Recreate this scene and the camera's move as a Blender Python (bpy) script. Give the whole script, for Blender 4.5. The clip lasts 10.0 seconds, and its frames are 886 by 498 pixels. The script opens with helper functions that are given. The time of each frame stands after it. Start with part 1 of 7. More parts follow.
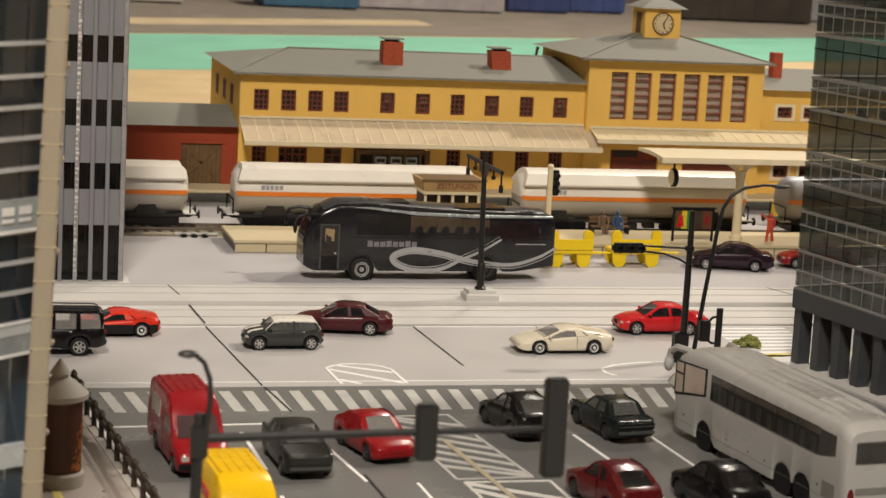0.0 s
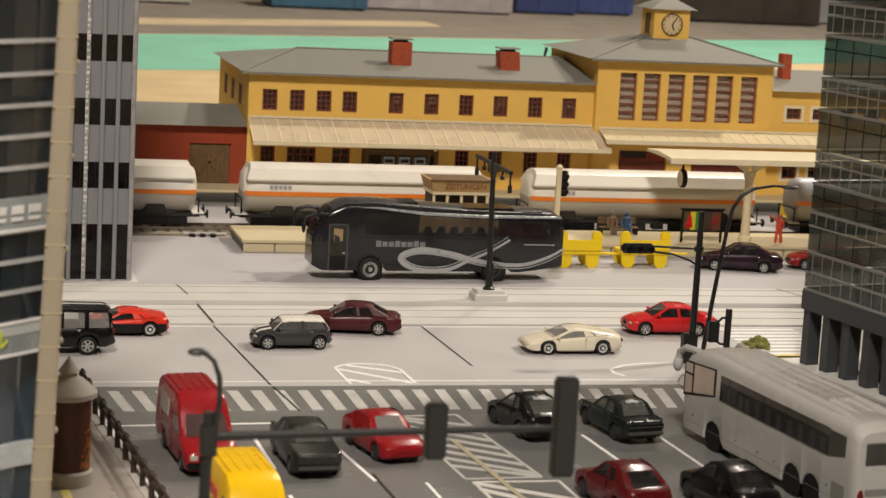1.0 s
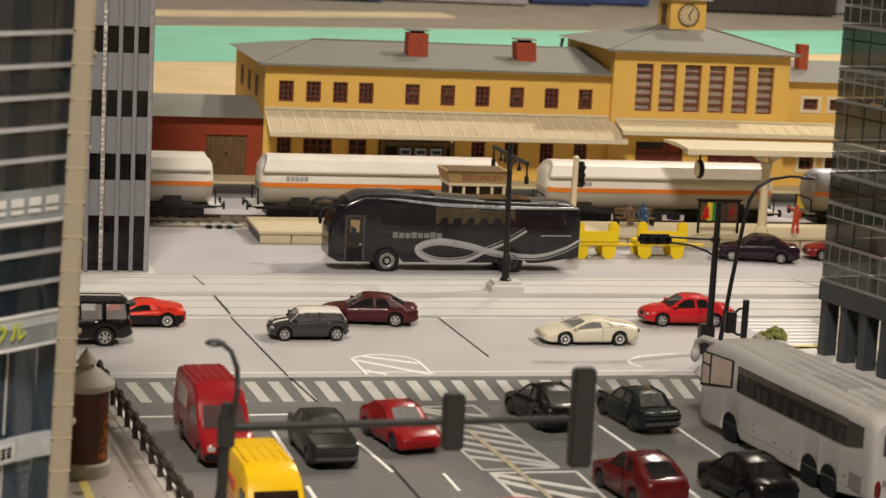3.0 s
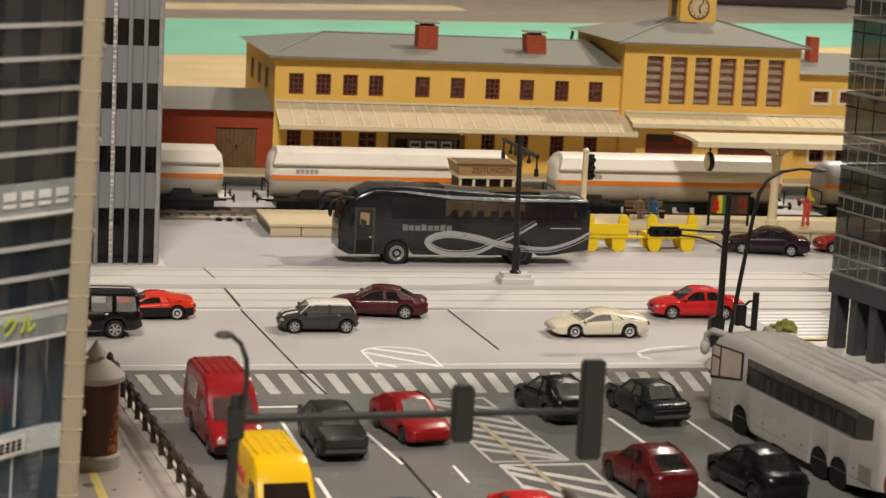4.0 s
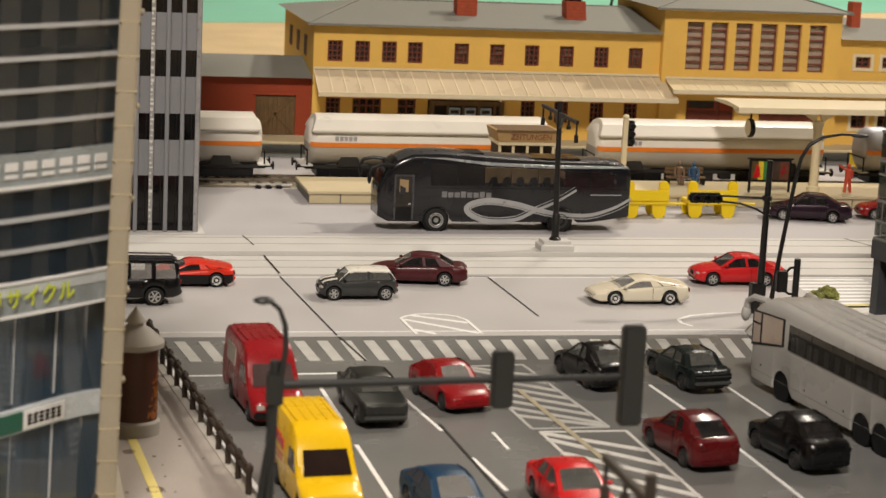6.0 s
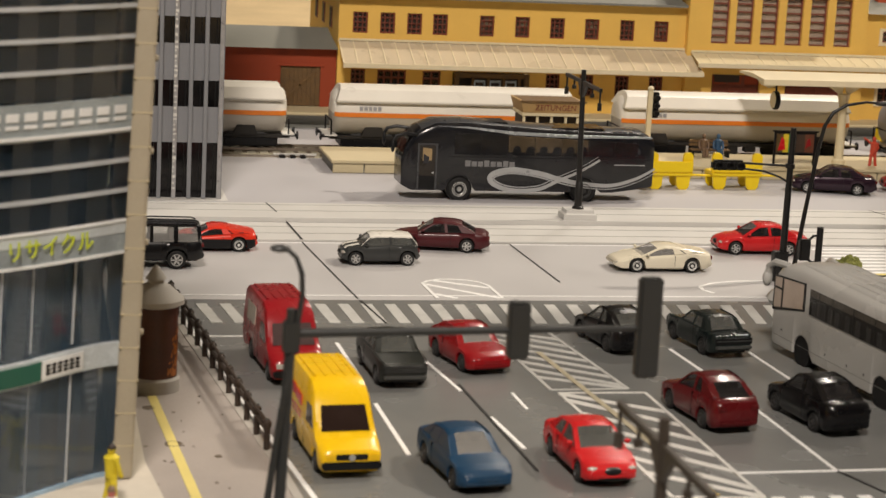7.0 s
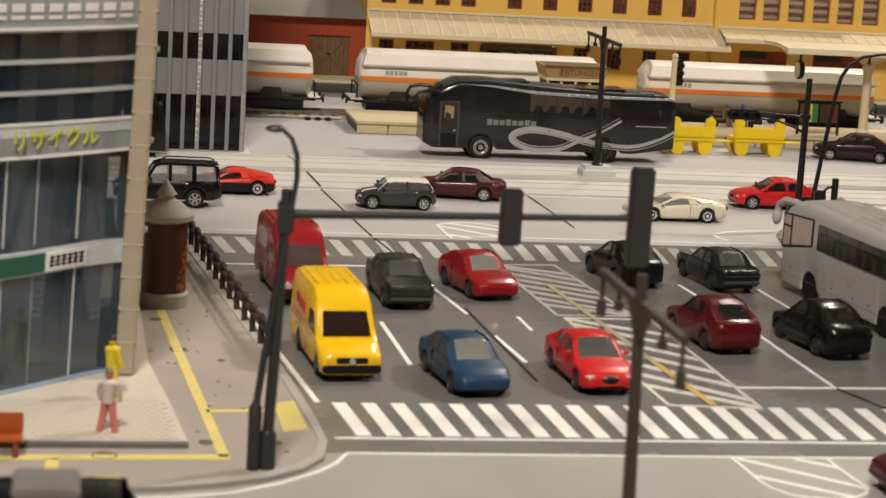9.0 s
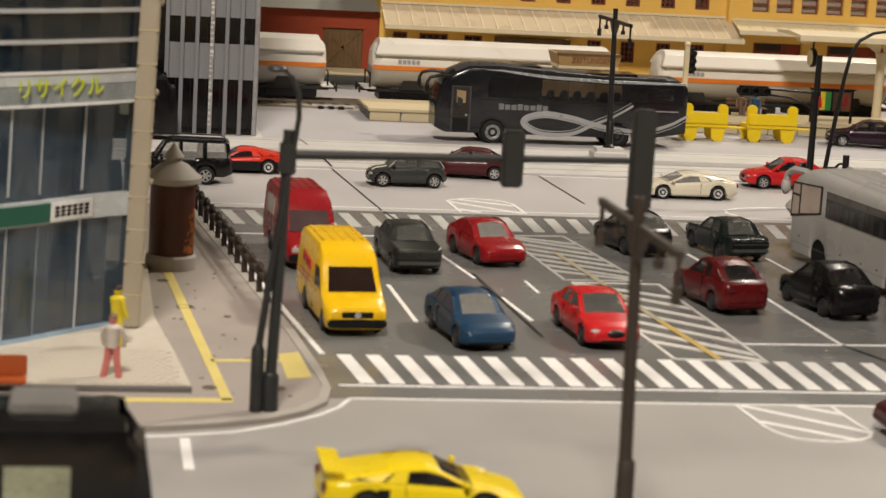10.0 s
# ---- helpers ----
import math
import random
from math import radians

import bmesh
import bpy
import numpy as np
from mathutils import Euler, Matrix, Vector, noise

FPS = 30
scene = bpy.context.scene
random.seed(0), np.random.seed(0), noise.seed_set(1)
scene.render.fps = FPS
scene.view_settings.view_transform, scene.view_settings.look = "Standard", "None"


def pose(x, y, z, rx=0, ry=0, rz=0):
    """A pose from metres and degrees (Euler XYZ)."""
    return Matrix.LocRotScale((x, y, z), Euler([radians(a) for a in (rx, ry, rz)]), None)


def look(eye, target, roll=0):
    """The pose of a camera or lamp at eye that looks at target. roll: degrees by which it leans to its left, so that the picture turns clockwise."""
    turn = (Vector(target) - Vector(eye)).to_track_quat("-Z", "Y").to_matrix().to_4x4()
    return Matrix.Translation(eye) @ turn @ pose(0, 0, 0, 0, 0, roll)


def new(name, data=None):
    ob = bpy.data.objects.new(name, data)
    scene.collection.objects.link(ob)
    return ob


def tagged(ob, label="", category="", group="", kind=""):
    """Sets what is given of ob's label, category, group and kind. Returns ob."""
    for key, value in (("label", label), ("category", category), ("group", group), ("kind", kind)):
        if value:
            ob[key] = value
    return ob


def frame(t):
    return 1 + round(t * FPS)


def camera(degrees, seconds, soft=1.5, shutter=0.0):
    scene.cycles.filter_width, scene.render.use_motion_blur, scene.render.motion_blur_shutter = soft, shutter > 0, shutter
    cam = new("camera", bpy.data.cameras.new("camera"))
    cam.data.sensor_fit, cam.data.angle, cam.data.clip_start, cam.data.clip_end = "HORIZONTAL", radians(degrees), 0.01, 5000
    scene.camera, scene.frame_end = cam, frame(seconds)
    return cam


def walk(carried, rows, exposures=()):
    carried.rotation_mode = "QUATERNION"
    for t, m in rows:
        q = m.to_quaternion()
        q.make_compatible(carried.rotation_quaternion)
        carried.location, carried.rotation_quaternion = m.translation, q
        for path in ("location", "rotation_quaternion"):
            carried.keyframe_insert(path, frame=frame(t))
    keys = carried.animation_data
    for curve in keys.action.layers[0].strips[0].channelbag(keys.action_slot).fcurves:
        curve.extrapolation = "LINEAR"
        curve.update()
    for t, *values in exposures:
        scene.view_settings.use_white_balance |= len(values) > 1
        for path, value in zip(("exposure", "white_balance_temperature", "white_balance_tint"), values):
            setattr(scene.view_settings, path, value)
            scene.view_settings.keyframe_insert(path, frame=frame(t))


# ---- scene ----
S = 1 / 87  # the place is a 1:87 layout: lengths below are in full-size metres, the meshes are scaled by S

# seconds, eye x y z, yaw to the left of +y, pitch, roll
PATH = [
    (0, 0.000, 0.000, 20.015, -14.707, -9.698, 3.073),
    (0.5, -0.042, 0.112, 19.925, -14.587, -9.685, 3.141),
    (1, -0.049, 0.099, 19.917, -14.504, -9.662, 3.192),
    (1.5, -0.035, 0.125, 19.897, -14.439, -9.657, 3.164),
    (2, -0.063, 0.107, 19.899, -14.289, -9.713, 3.152),
    (2.5, -0.078, 0.121, 19.902, -14.175, -9.818, 3.090),
    (4, -0.050, 0.096, 19.875, -13.777, -10.135, 3.005),
    (4.5, -0.096, 0.105, 19.863, -13.590, -10.259, 2.968),
    (5, 0.006, 0.120, 19.838, -13.288, -10.467, 2.808),
    (6.5, 0.033, 0.408, 19.526, -12.346, -11.343, 2.792),
    (7, 0.295, 0.090, 18.887, -11.911, -11.501, 2.916),
    (7.5, -0.101, -0.563, 18.183, -11.467, -11.503, 3.022),
    (8, 0.615, -0.781, 17.353, -11.103, -11.401, 3.185),
    (8.5, 1.043, -0.792, 16.544, -10.835, -11.237, 3.377),
    (9, 1.482, -1.516, 15.728, -10.596, -10.939, 3.506),
    (9.5, 1.818, -2.198, 14.716, -10.194, -10.611, 3.445),
    (10, 2.007, -2.088, 13.727, -9.941, -10.300, 3.274),
]


def shot(x, y, z, yaw, pitch, roll):
    a, b = radians(yaw), radians(pitch)
    way = Vector((-math.sin(a) * math.cos(b), math.cos(a) * math.cos(b), math.sin(b)))
    eye = Vector((x, y, z)) * S
    return look(eye, eye + way, roll)


cam = camera(24.43, 10.0, soft=1.5)
cam.data.dof.use_dof = True
cam.data.dof.focus_distance = 96 * S
cam.data.dof.aperture_fstop = 36
walk(cam, [(t, shot(*p)) for t, *p in PATH], [(0.0, -0.1), (10.0, -0.1)])

# ---- light: a hall with warm lamps overhead, all out of view ----
world = bpy.data.worlds.new("hall_air")
world.use_nodes = True
scene.world = world
world.node_tree.nodes["Background"].inputs[0].default_value = (1.0, 0.9, 0.78, 1)
world.node_tree.nodes["Background"].inputs[1].default_value = 0.02


def lamp(name, eye, target, size, power, colour):
    data = bpy.data.lights.new(name, "AREA")
    data.shape, data.size, data.energy, data.color = "DISK", size, power, colour
    ob = new(name, data)
    ob.matrix_world = look(eye, target)
    return ob


lamp("ceiling_spot", (2.2, 1.55, 2.0), (0.3, 1.1, 0), 0.16, 52, (1.0, 0.88, 0.73))
# wide fill from the front
lamp("ceiling_lamp", (-0.25, -0.7, 1.9), (0.35, 1.4, 0), 0.4, 59, (1.0, 0.887, 0.78))
# added lamp that only brightens the distance behind the station
lamp("ceiling_lamp", (1.6, 3.1, 2.2), (1.0, 3.6, 0), 0.4, 54, (1.0, 0.89, 0.755))


# ---- materials ----
MATS = {}


def mat(name, colour, rough=0.5, metal=0.0, var=0.12, freq=1.5, bump=0.0, fine=22.0, spec=0.5, coat=0.0, transmit=0.0, emit=0.0, alpha=1.0, pieces=0.0, rvar=0.08):
    """A painted or printed model surface: mottled at two scales, with fine relief. freq and fine are per full-size metre."""
    if name in MATS:
        return MATS[name]
    m = bpy.data.materials.new(name)
    m.use_nodes = True
    t = m.node_tree
    b = t.nodes["Principled BSDF"]
    n = t.nodes.new
    link = t.links.new
    co = n("ShaderNodeTexCoord")
    big, small = n("ShaderNodeTexNoise"), n("ShaderNodeTexNoise")
    big.inputs["Scale"].default_value, small.inputs["Scale"].default_value = freq / S, fine / S
    big.inputs["Detail"].default_value, small.inputs["Detail"].default_value = 4, 3
    link(co.outputs["Object"], big.inputs["Vector"])
    link(co.outputs["Object"], small.inputs["Vector"])
    add = n("ShaderNodeMath")
    add.operation = "ADD"
    link(big.outputs["Fac"], add.inputs[0])
    link(small.outputs["Fac"], add.inputs[1])
    last = add.outputs[0]
    if pieces:
        info = n("ShaderNodeObjectInfo")
        mul = n("ShaderNodeMath")
        mul.operation = "MULTIPLY_ADD"
        link(info.outputs["Random"], mul.inputs[0])
        mul.inputs[1].default_value = pieces
        link(last, mul.inputs[2])
        last = mul.outputs[0]
    ramp = n("ShaderNodeMapRange")
    link(last, ramp.inputs["Value"])
    ramp.inputs["From Min"].default_value, ramp.inputs["From Max"].default_value = 0.6, 1.4 + pieces
    ramp.inputs["To Min"].default_value, ramp.inputs["To Max"].default_value = 1 - var, 1 + var
    mix = n("ShaderNodeVectorMath")
    mix.operation = "SCALE"
    mix.inputs[0].default_value = colour
    link(ramp.outputs[0], mix.inputs["Scale"])
    link(mix.outputs[0], b.inputs["Base Color"])
    rr = n("ShaderNodeMapRange")
    link(big.outputs["Fac"], rr.inputs["Value"])
    rr.inputs["From Min"].default_value, rr.inputs["From Max"].default_value = 0.3, 0.7
    rr.inputs["To Min"].default_value, rr.inputs["To Max"].default_value = max(rough - rvar, 0.02), min(rough + rvar, 1)
    link(rr.outputs[0], b.inputs["Roughness"])
    b.inputs["Metallic"].default_value = metal
    b.inputs["Specular IOR Level"].default_value = spec
    b.inputs["Coat Weight"].default_value = coat
    b.inputs["Coat Roughness"].default_value = 0.08
    b.inputs["Transmission Weight"].default_value = transmit
    b.inputs["Alpha"].default_value = alpha
    if emit:
        b.inputs["Emission Color"].default_value = (*colour, 1)
        b.inputs["Emission Strength"].default_value = emit
    if bump:
        bp = n("ShaderNodeBump")
        bp.inputs["Strength"].default_value = bump
        bp.inputs["Distance"].default_value = 0.03 * S
        link(small.outputs["Fac"], bp.inputs["Height"])
        link(bp.outputs[0], b.inputs["Normal"])
    MATS[name] = m
    return m


# ---- mesh helpers ----
def part(name, bm, material, parent=None, label="", smooth=40, loc=None, kind=""):
    me = bpy.data.meshes.new(name)
    bmesh.ops.recalc_face_normals(bm, faces=bm.faces)
    bmesh.ops.scale(bm, vec=(S, S, S), verts=bm.verts)
    bm.to_mesh(me)
    bm.free()
    if smooth:
        me.shade_smooth()
        me.set_sharp_from_angle(angle=radians(smooth))
    me.materials.append(material)
    ob = new(name, me)
    if parent:
        ob.parent = parent
    if loc:
        ob.location = Vector(loc) * S
    return tagged(ob, label, kind=kind)


def again(ob, x, y, z, rz=0, parent=None):
    """One more part on the mesh of ob."""
    c = ob.copy()
    scene.collection.objects.link(c)
    c.parent = parent or ob.parent
    c.location = Vector((x, y, z)) * S
    c.rotation_euler = (0, 0, radians(rz))
    return c


def thing(name, x, y, z, rz=0, label="", category="", group="", kind=""):
    ob = new(name)
    ob.empty_display_size = 0.01
    ob.matrix_basis = pose(x * S, y * S, z * S, 0, 0, rz)
    return tagged(ob, label, category, group, kind)


def box(bm, x0, x1, y0, y1, z0, z1, bev=0.0):
    v = [bm.verts.new(p) for p in ((x0, y0, z0), (x1, y0, z0), (x1, y1, z0), (x0, y1, z0), (x0, y0, z1), (x1, y0, z1), (x1, y1, z1), (x0, y1, z1))]
    fs = [bm.faces.new([v[i] for i in q]) for q in ((3, 2, 1, 0), (4, 5, 6, 7), (0, 1, 5, 4), (1, 2, 6, 5), (2, 3, 7, 6), (3, 0, 4, 7))]
    if bev:
        es = {e for f in fs for e in f.edges}
        bmesh.ops.bevel(bm, geom=list(es), offset=bev, segments=2, affect="EDGES")
    return bm


def B(*a, **k):
    return box(bmesh.new(), *a, **k)


def hexa(bm, low, high):
    """A solid between two quads of corner points, given in the same order."""
    v = [bm.verts.new(p) for p in (*low, *high)]
    n = len(low)
    bm.faces.new(v[:n][::-1])
    bm.faces.new(v[n:])
    for i in range(n):
        j = (i + 1) % n
        bm.faces.new((v[i], v[j], v[n + j], v[n + i]))
    return bm


def slab(bm, poly, z0, z1):
    return hexa(bm, [(x, y, z0) for x, y in poly], [(x, y, z1) for x, y in poly])


def prism(bm, poly, y0, y1):
    """An outline in x and z, drawn out along y."""
    return hexa(bm, [(x, y0, z) for x, z in poly], [(x, y1, z) for x, z in poly])


def bar(bm, a, b, w, z0, z1):
    """A flat strip from a to b in the plan."""
    d = Vector((b[0] - a[0], b[1] - a[1])).normalized() * w / 2
    n = (-d.y, d.x)
    return slab(bm, [(a[0] + n[0], a[1] + n[1]), (a[0] - n[0], a[1] - n[1]), (b[0] - n[0], b[1] - n[1]), (b[0] + n[0], b[1] + n[1])], z0, z1)


def loft(bm, rings, closed=True, caps=True):
    vs = [[bm.verts.new(p) for p in r] for r in rings]
    m = len(vs[0])
    for a, b in zip(vs, vs[1:]):
        for i in range(m if closed else m - 1):
            j = (i + 1) % m
            bm.faces.new((a[i], a[j], b[j], b[i]))
    if caps and closed:
        bm.faces.new(vs[0][::-1])
        bm.faces.new(vs[-1])
    return bm


def tube(bm, pts, radii, n=10):
    """A round rod along points."""
    pts = [Vector(p) for p in pts]
    if not hasattr(radii, "__len__"):
        radii = [radii] * len(pts)
    rings = []
    for i, (p, r) in enumerate(zip(pts, radii)):
        d = (pts[min(i + 1, len(pts) - 1)] - pts[max(i - 1, 0)]).normalized()
        u = d.orthogonal().normalized() if i == 0 else (u - d * u.dot(d)).normalized()
        w = d.cross(u)
        rings.append([p + (u * math.cos(k * math.tau / n) + w * math.sin(k * math.tau / n)) * r for k in range(n)])
    return loft(bm, rings)


def lathe(bm, profile, n=24, axis="z", c=(0, 0, 0)):
    """Rings of radius and height about an upright axis, or one along y or x."""
    rings = []
    for r, h in profile:
        ring = []
        for k in range(n):
            a, b = r * math.cos(k * math.tau / n), r * math.sin(k * math.tau / n)
            p = {"z": (a, b, h), "y": (a, h, b), "x": (h, a, b)}[axis]
            ring.append((p[0] + c[0], p[1] + c[1], p[2] + c[2]))
        rings.append(ring)
    return loft(bm, rings)


def blob(bm, c, r, seg=10):
    """A rounded lump with three radii."""
    return loft(bm, [[(c[0] + r[0] * math.sin(a) * math.cos(k * math.tau / seg), c[1] + r[1] * math.sin(a) * math.sin(k * math.tau / seg), c[2] + r[2] * math.cos(a)) for k in range(seg)] for a in [math.pi * (i + 0.08) / (6 + 0.16) for i in range(7)]])


def letters(text, size, material, parent, m, name="lettering", depth=0.01, label=""):
    """Raised writing in the built-in font as a mesh."""
    cu = bpy.data.curves.new(name, "FONT")
    cu.body, cu.size, cu.extrude, cu.align_x, cu.align_y = text, size * S, depth * S, "CENTER", "CENTER"
    tmp = bpy.data.objects.new(name, cu)
    me = bpy.data.meshes.new_from_object(tmp)
    bpy.data.objects.remove(tmp)
    me.materials.append(material)
    ob = new(name, me)
    ob.parent = parent
    ob.matrix_basis = m
    return tagged(ob, label)


def place(x, y, z, rx=0, ry=0, rz=0):
    return pose(x * S, y * S, z * S, rx, ry, rz)


def curve_of(points):
    """A smooth function through points, for a car's lines."""
    xs, zs = [p[0] for p in points], [p[1] for p in points]
    return lambda x: float(np.interp(x, xs, zs))

# ---- ground ----
M_table = mat("sand_board", (0.60, 0.46, 0.26), 0.9, var=0.25, freq=0.12, bump=0.3)
M_plaza = mat("plaza_card", (0.428, 0.42, 0.436), 0.62, var=0.06, freq=0.25, bump=0.06)
M_cross = mat("street_card_light", (0.428, 0.42, 0.42), 0.6, var=0.07, freq=0.3, bump=0.06)
M_road = mat("street_card_dark", (0.18, 0.184, 0.18), 0.24, var=0.12, freq=0.25, bump=0.08, spec=0.75)
M_front = mat("street_card_grey", (0.335, 0.33, 0.318), 0.42, var=0.08, freq=0.25, bump=0.08)
M_white = mat("road_paint", (0.79, 0.79, 0.78), 0.6, var=0.08, freq=1.0)
# worn paint, greyed further for the street's sheen over the far markings
M_worn = mat("road_paint_worn", (0.46, 0.46, 0.44), 0.55, var=0.2, freq=1.2)
M_white2 = mat("road_paint_scuffed", (0.64, 0.63, 0.6), 0.58, var=0.15, freq=1.2)
M_yellow = mat("yellow_road_paint", (0.64, 0.54, 0.18), 0.6, var=0.12, freq=1.0)
M_joint = mat("joint_black", (0.012, 0.012, 0.012), 0.8)
M_bed = mat("tram_bed_plastic", (0.56, 0.552, 0.53), 0.55, var=0.06, freq=0.4, bump=0.06)
M_groove = mat("groove", (0.10, 0.095, 0.09), 0.5, 0.4)


def setting(name, bm, material, label, loc=None):
    return tagged(part(name, bm, material, loc=loc), label, kind="structure")


setting("ground", B(-110, 190, -90, 420, -1.2, -0.06), M_table, "sandy brown baseboard of a model layout")
setting("plaza", B(-40, 80, 101.4, 128.6, -0.05, 0.0), M_plaza, "smooth pale grey plaza before the railway")
road_cross = setting("road", B(-40, 80, 80.55, 92.2, -0.05, 0.0), M_cross, "light grey cross street of smooth card")
road_main = setting("road_2", slab(bmesh.new(), [(-40, 50.2), (60, 50.2), (60, 80.5), (-40, 80.5)], -0.05, 0.0), M_road, "dark grey four-lane street with worn markings")
setting("road_3", B(-40, 60, 20, 50.15, -0.05, 0.0), M_front, "grey street at the near junction")


def marking(bm, parent, material=M_white, name="road_marking", label=""):
    return part(name, bm, material, parent, label, smooth=0)


T0, T1 = 0.001, 0.022
for i in range(27):  # zebra by the cross street
    x = 7.13 + i * 0.955
    k = 0.36 - 0.036 * i
    marking(slab(bmesh.new(), [(x, 79.75), (x + 0.45, 79.75), (x + 0.45 + k, 76.55), (x + k, 76.55)], T0, T1), road_main, M_worn)
for i in range(24):  # zebra at the near junction
    x = 9.07 + i * 0.85 + i * i * 0.0018
    k = 0.3 - 0.023 * i
    marking(slab(bmesh.new(), [(x, 55.05), (x + 0.42, 55.05), (x + 0.42 + k, 51.75), (x + k, 51.75)], T0, T1), road_main)
for a, b, w in [((8.75, 51.5), (30, 51.4), 0.13), ((8.67, 55.1), (6.5, 77.0), 0.17), ((7.2, 74.45), (14.2, 74.7), 0.14), ((12.1, 59.6), (12.0, 65.3), 0.15), ((12.0, 68.5), (11.9, 73.5), 0.15),
                ((15.9, 60.1), (15.6, 63.6), 0.15), ((15.25, 66.8), (14.7, 71.5), 0.13), ((25.27, 57.5), (25.1, 64.5), 0.14), ((25.1, 65.5), (24.6, 72.5), 0.14), ((21.9, 57.35), (31, 57.6), 0.16), ((17.0, 66.5), (17.05, 64.5), 0.12), ((27.9, 66), (27.6, 72), 0.13)]:
    marking(bar(bmesh.new(), a, b, w, T0, T1), road_main)


def hatch(corners, n, parent, w=0.13, lean=0.0, fill=0.3, paint=M_worn):
    """An outlined traffic island: corners near left, near right, far right, far left."""
    for i, (a, b) in enumerate(zip(corners, corners[1:] + corners[:1])):
        marking(bar(bmesh.new(), a, b, w, T0, T1 + 0.006 + 0.005 * (i % 2)), parent, paint)
    nl, nr, fr, fl = [Vector(c) for c in corners]
    for i in range(n):
        k = (i + 0.5) / n
        a = nl.lerp(fl, min(max(k + lean / 2, 0.01), 0.99))
        b = nr.lerp(fr, min(max(k - lean / 2, 0.01), 0.99))
        marking(bar(bmesh.new(), a, b, fill, T0, T1), parent, paint)


hatch([(19.2, 55.2), (22.0, 54.95), (21.78, 66.45), (18.68, 66.45)], 7, road_main, lean=0.27, fill=0.34, paint=M_white2)
hatch([(18.48, 66.85), (21.3, 66.95), (20.4, 75.7), (18.0, 75.5)], 8, road_main, lean=0.27)
M_ochrel = mat("ochre_road_paint", (0.55, 0.40, 0.10), 0.6, var=0.2, freq=1.0)
M_beige = mat("faded_ochre_paint", (0.42, 0.37, 0.25), 0.6, var=0.3, freq=1.5)
marking(bar(bmesh.new(), (20.6, 55.2), (20.18, 60.4), 0.24, T1 + 0.009, T1 + 0.02), road_main, M_ochrel, "yellow_line")
marking(bar(bmesh.new(), (20.18, 60.4), (19.3, 72.0), 0.22, T1 + 0.009, T1 + 0.02), road_main, M_beige, "yellow_line", "faded ochre line across the hatching")


def gore(parent, outline, stripes, w, fill):
    """A rounded traffic island: an open outline and slanting stripes."""
    for i, (a, b) in enumerate(zip(outline, outline[1:])):
        marking(bar(bmesh.new(), a, b, w, T0, T1 + 0.006 + 0.004 * (i % 2)), parent)
    for a, b in stripes:
        marking(bar(bmesh.new(), a, b, fill, T0, T1 + 0.002), parent)


gore(road_cross, [(17.2, 80.85), (17.09, 83.66), (17.41, 84.07), (17.92, 84.39), (18.55, 84.43), (19.14, 84.27), (19.57, 83.95), (19.88, 83.32), (19.98, 80.85)],
     [((17.68, 84.15), (19.82, 82.8)), ((17.19, 83.45), (19.88, 80.9)), ((17.26, 81.62), (18.02, 80.85))], 0.14, 0.24)
road_near = bpy.data.objects["road_3"]
marking(bar(bmesh.new(), (8.9, 50.1), (30, 49.9), 0.12, T0, T1), road_near)
arc = [(8.9, 50.1), (8.5, 49.2), (7.9, 48.4), (6.9, 47.5), (5.6, 46.7), (4.0, 46.3), (0.0, 45.9), (-6, 45.6)]
for a, b in zip(arc, arc[1:]):
    marking(bar(bmesh.new(), a, b, 0.12, T0, T1), road_near)
gore(road_near, [(19.46, 49.9), (19.5, 49.06), (19.56, 47.78), (19.69, 47.22), (19.98, 46.72), (20.36, 46.48), (20.92, 46.35), (21.49, 46.41), (21.73, 46.52), (22.1, 46.8), (22.37, 47.3), (22.24, 48.13), (22.2, 48.94), (22.18, 49.85)],
     [((19.6, 49.85), (22.32, 47.25)), ((19.59, 48.26), (21.69, 46.5)), ((21.23, 49.85), (22.2, 49.05))], 0.1, 0.2)
marking(B(-4, 2.3, 45.0, 45.3, T0, T1), road_near)
marking(B(2.8, 3.05, 43.5, 45.95, T0, T1), road_near)
marking(B(4.25, 4.5, 43.5, 46.1, T0, T1), road_near)
marking(bar(bmesh.new(), (-20, 81.3), (33, 81.3), 0.1, T0, T1), road_cross)
marking(bar(bmesh.new(), (-20, 92.0), (60, 92.0), 0.12, T0, T1), road_cross)
for i in range(9):
    y = 85.6 + i * 0.74
    marking(bar(bmesh.new(), (37.3 + i * 0.06, y), (41.2 + i * 0.06, y), 0.36, T0, T1), road_cross)
arc = [(29.6, 82.0), (29.3, 82.6), (29.4, 83.3), (30.2, 84.0), (31.4, 84.4), (32.6, 84.5), (33.6, 84.9)]
for a, b in zip(arc, arc[1:]):
    marking(bar(bmesh.new(), a, b, 0.16, T0, T1), road_cross)
for a, b in [((13.05, 92.1), (13.85, 80.7)), ((21.8, 92.05), (22.9, 92.05)), ((22.9, 92.05), (23.25, 84.0))]:
    marking(bar(bmesh.new(), a, b, 0.065, T1, T1 + 0.006), road_cross, M_joint, "joint", "black gap between two street boards")
for a, b in [((13.9, 80.4), (14.3, 76.5)), ((15.35, 67.6), (15.76, 57.8)), ((25.3, 57.4), (27, 52))]:
    marking(bar(bmesh.new(), a, b, 0.1, T1, T1 + 0.006), road_main, M_joint, "joint", "black gap between two street boards")

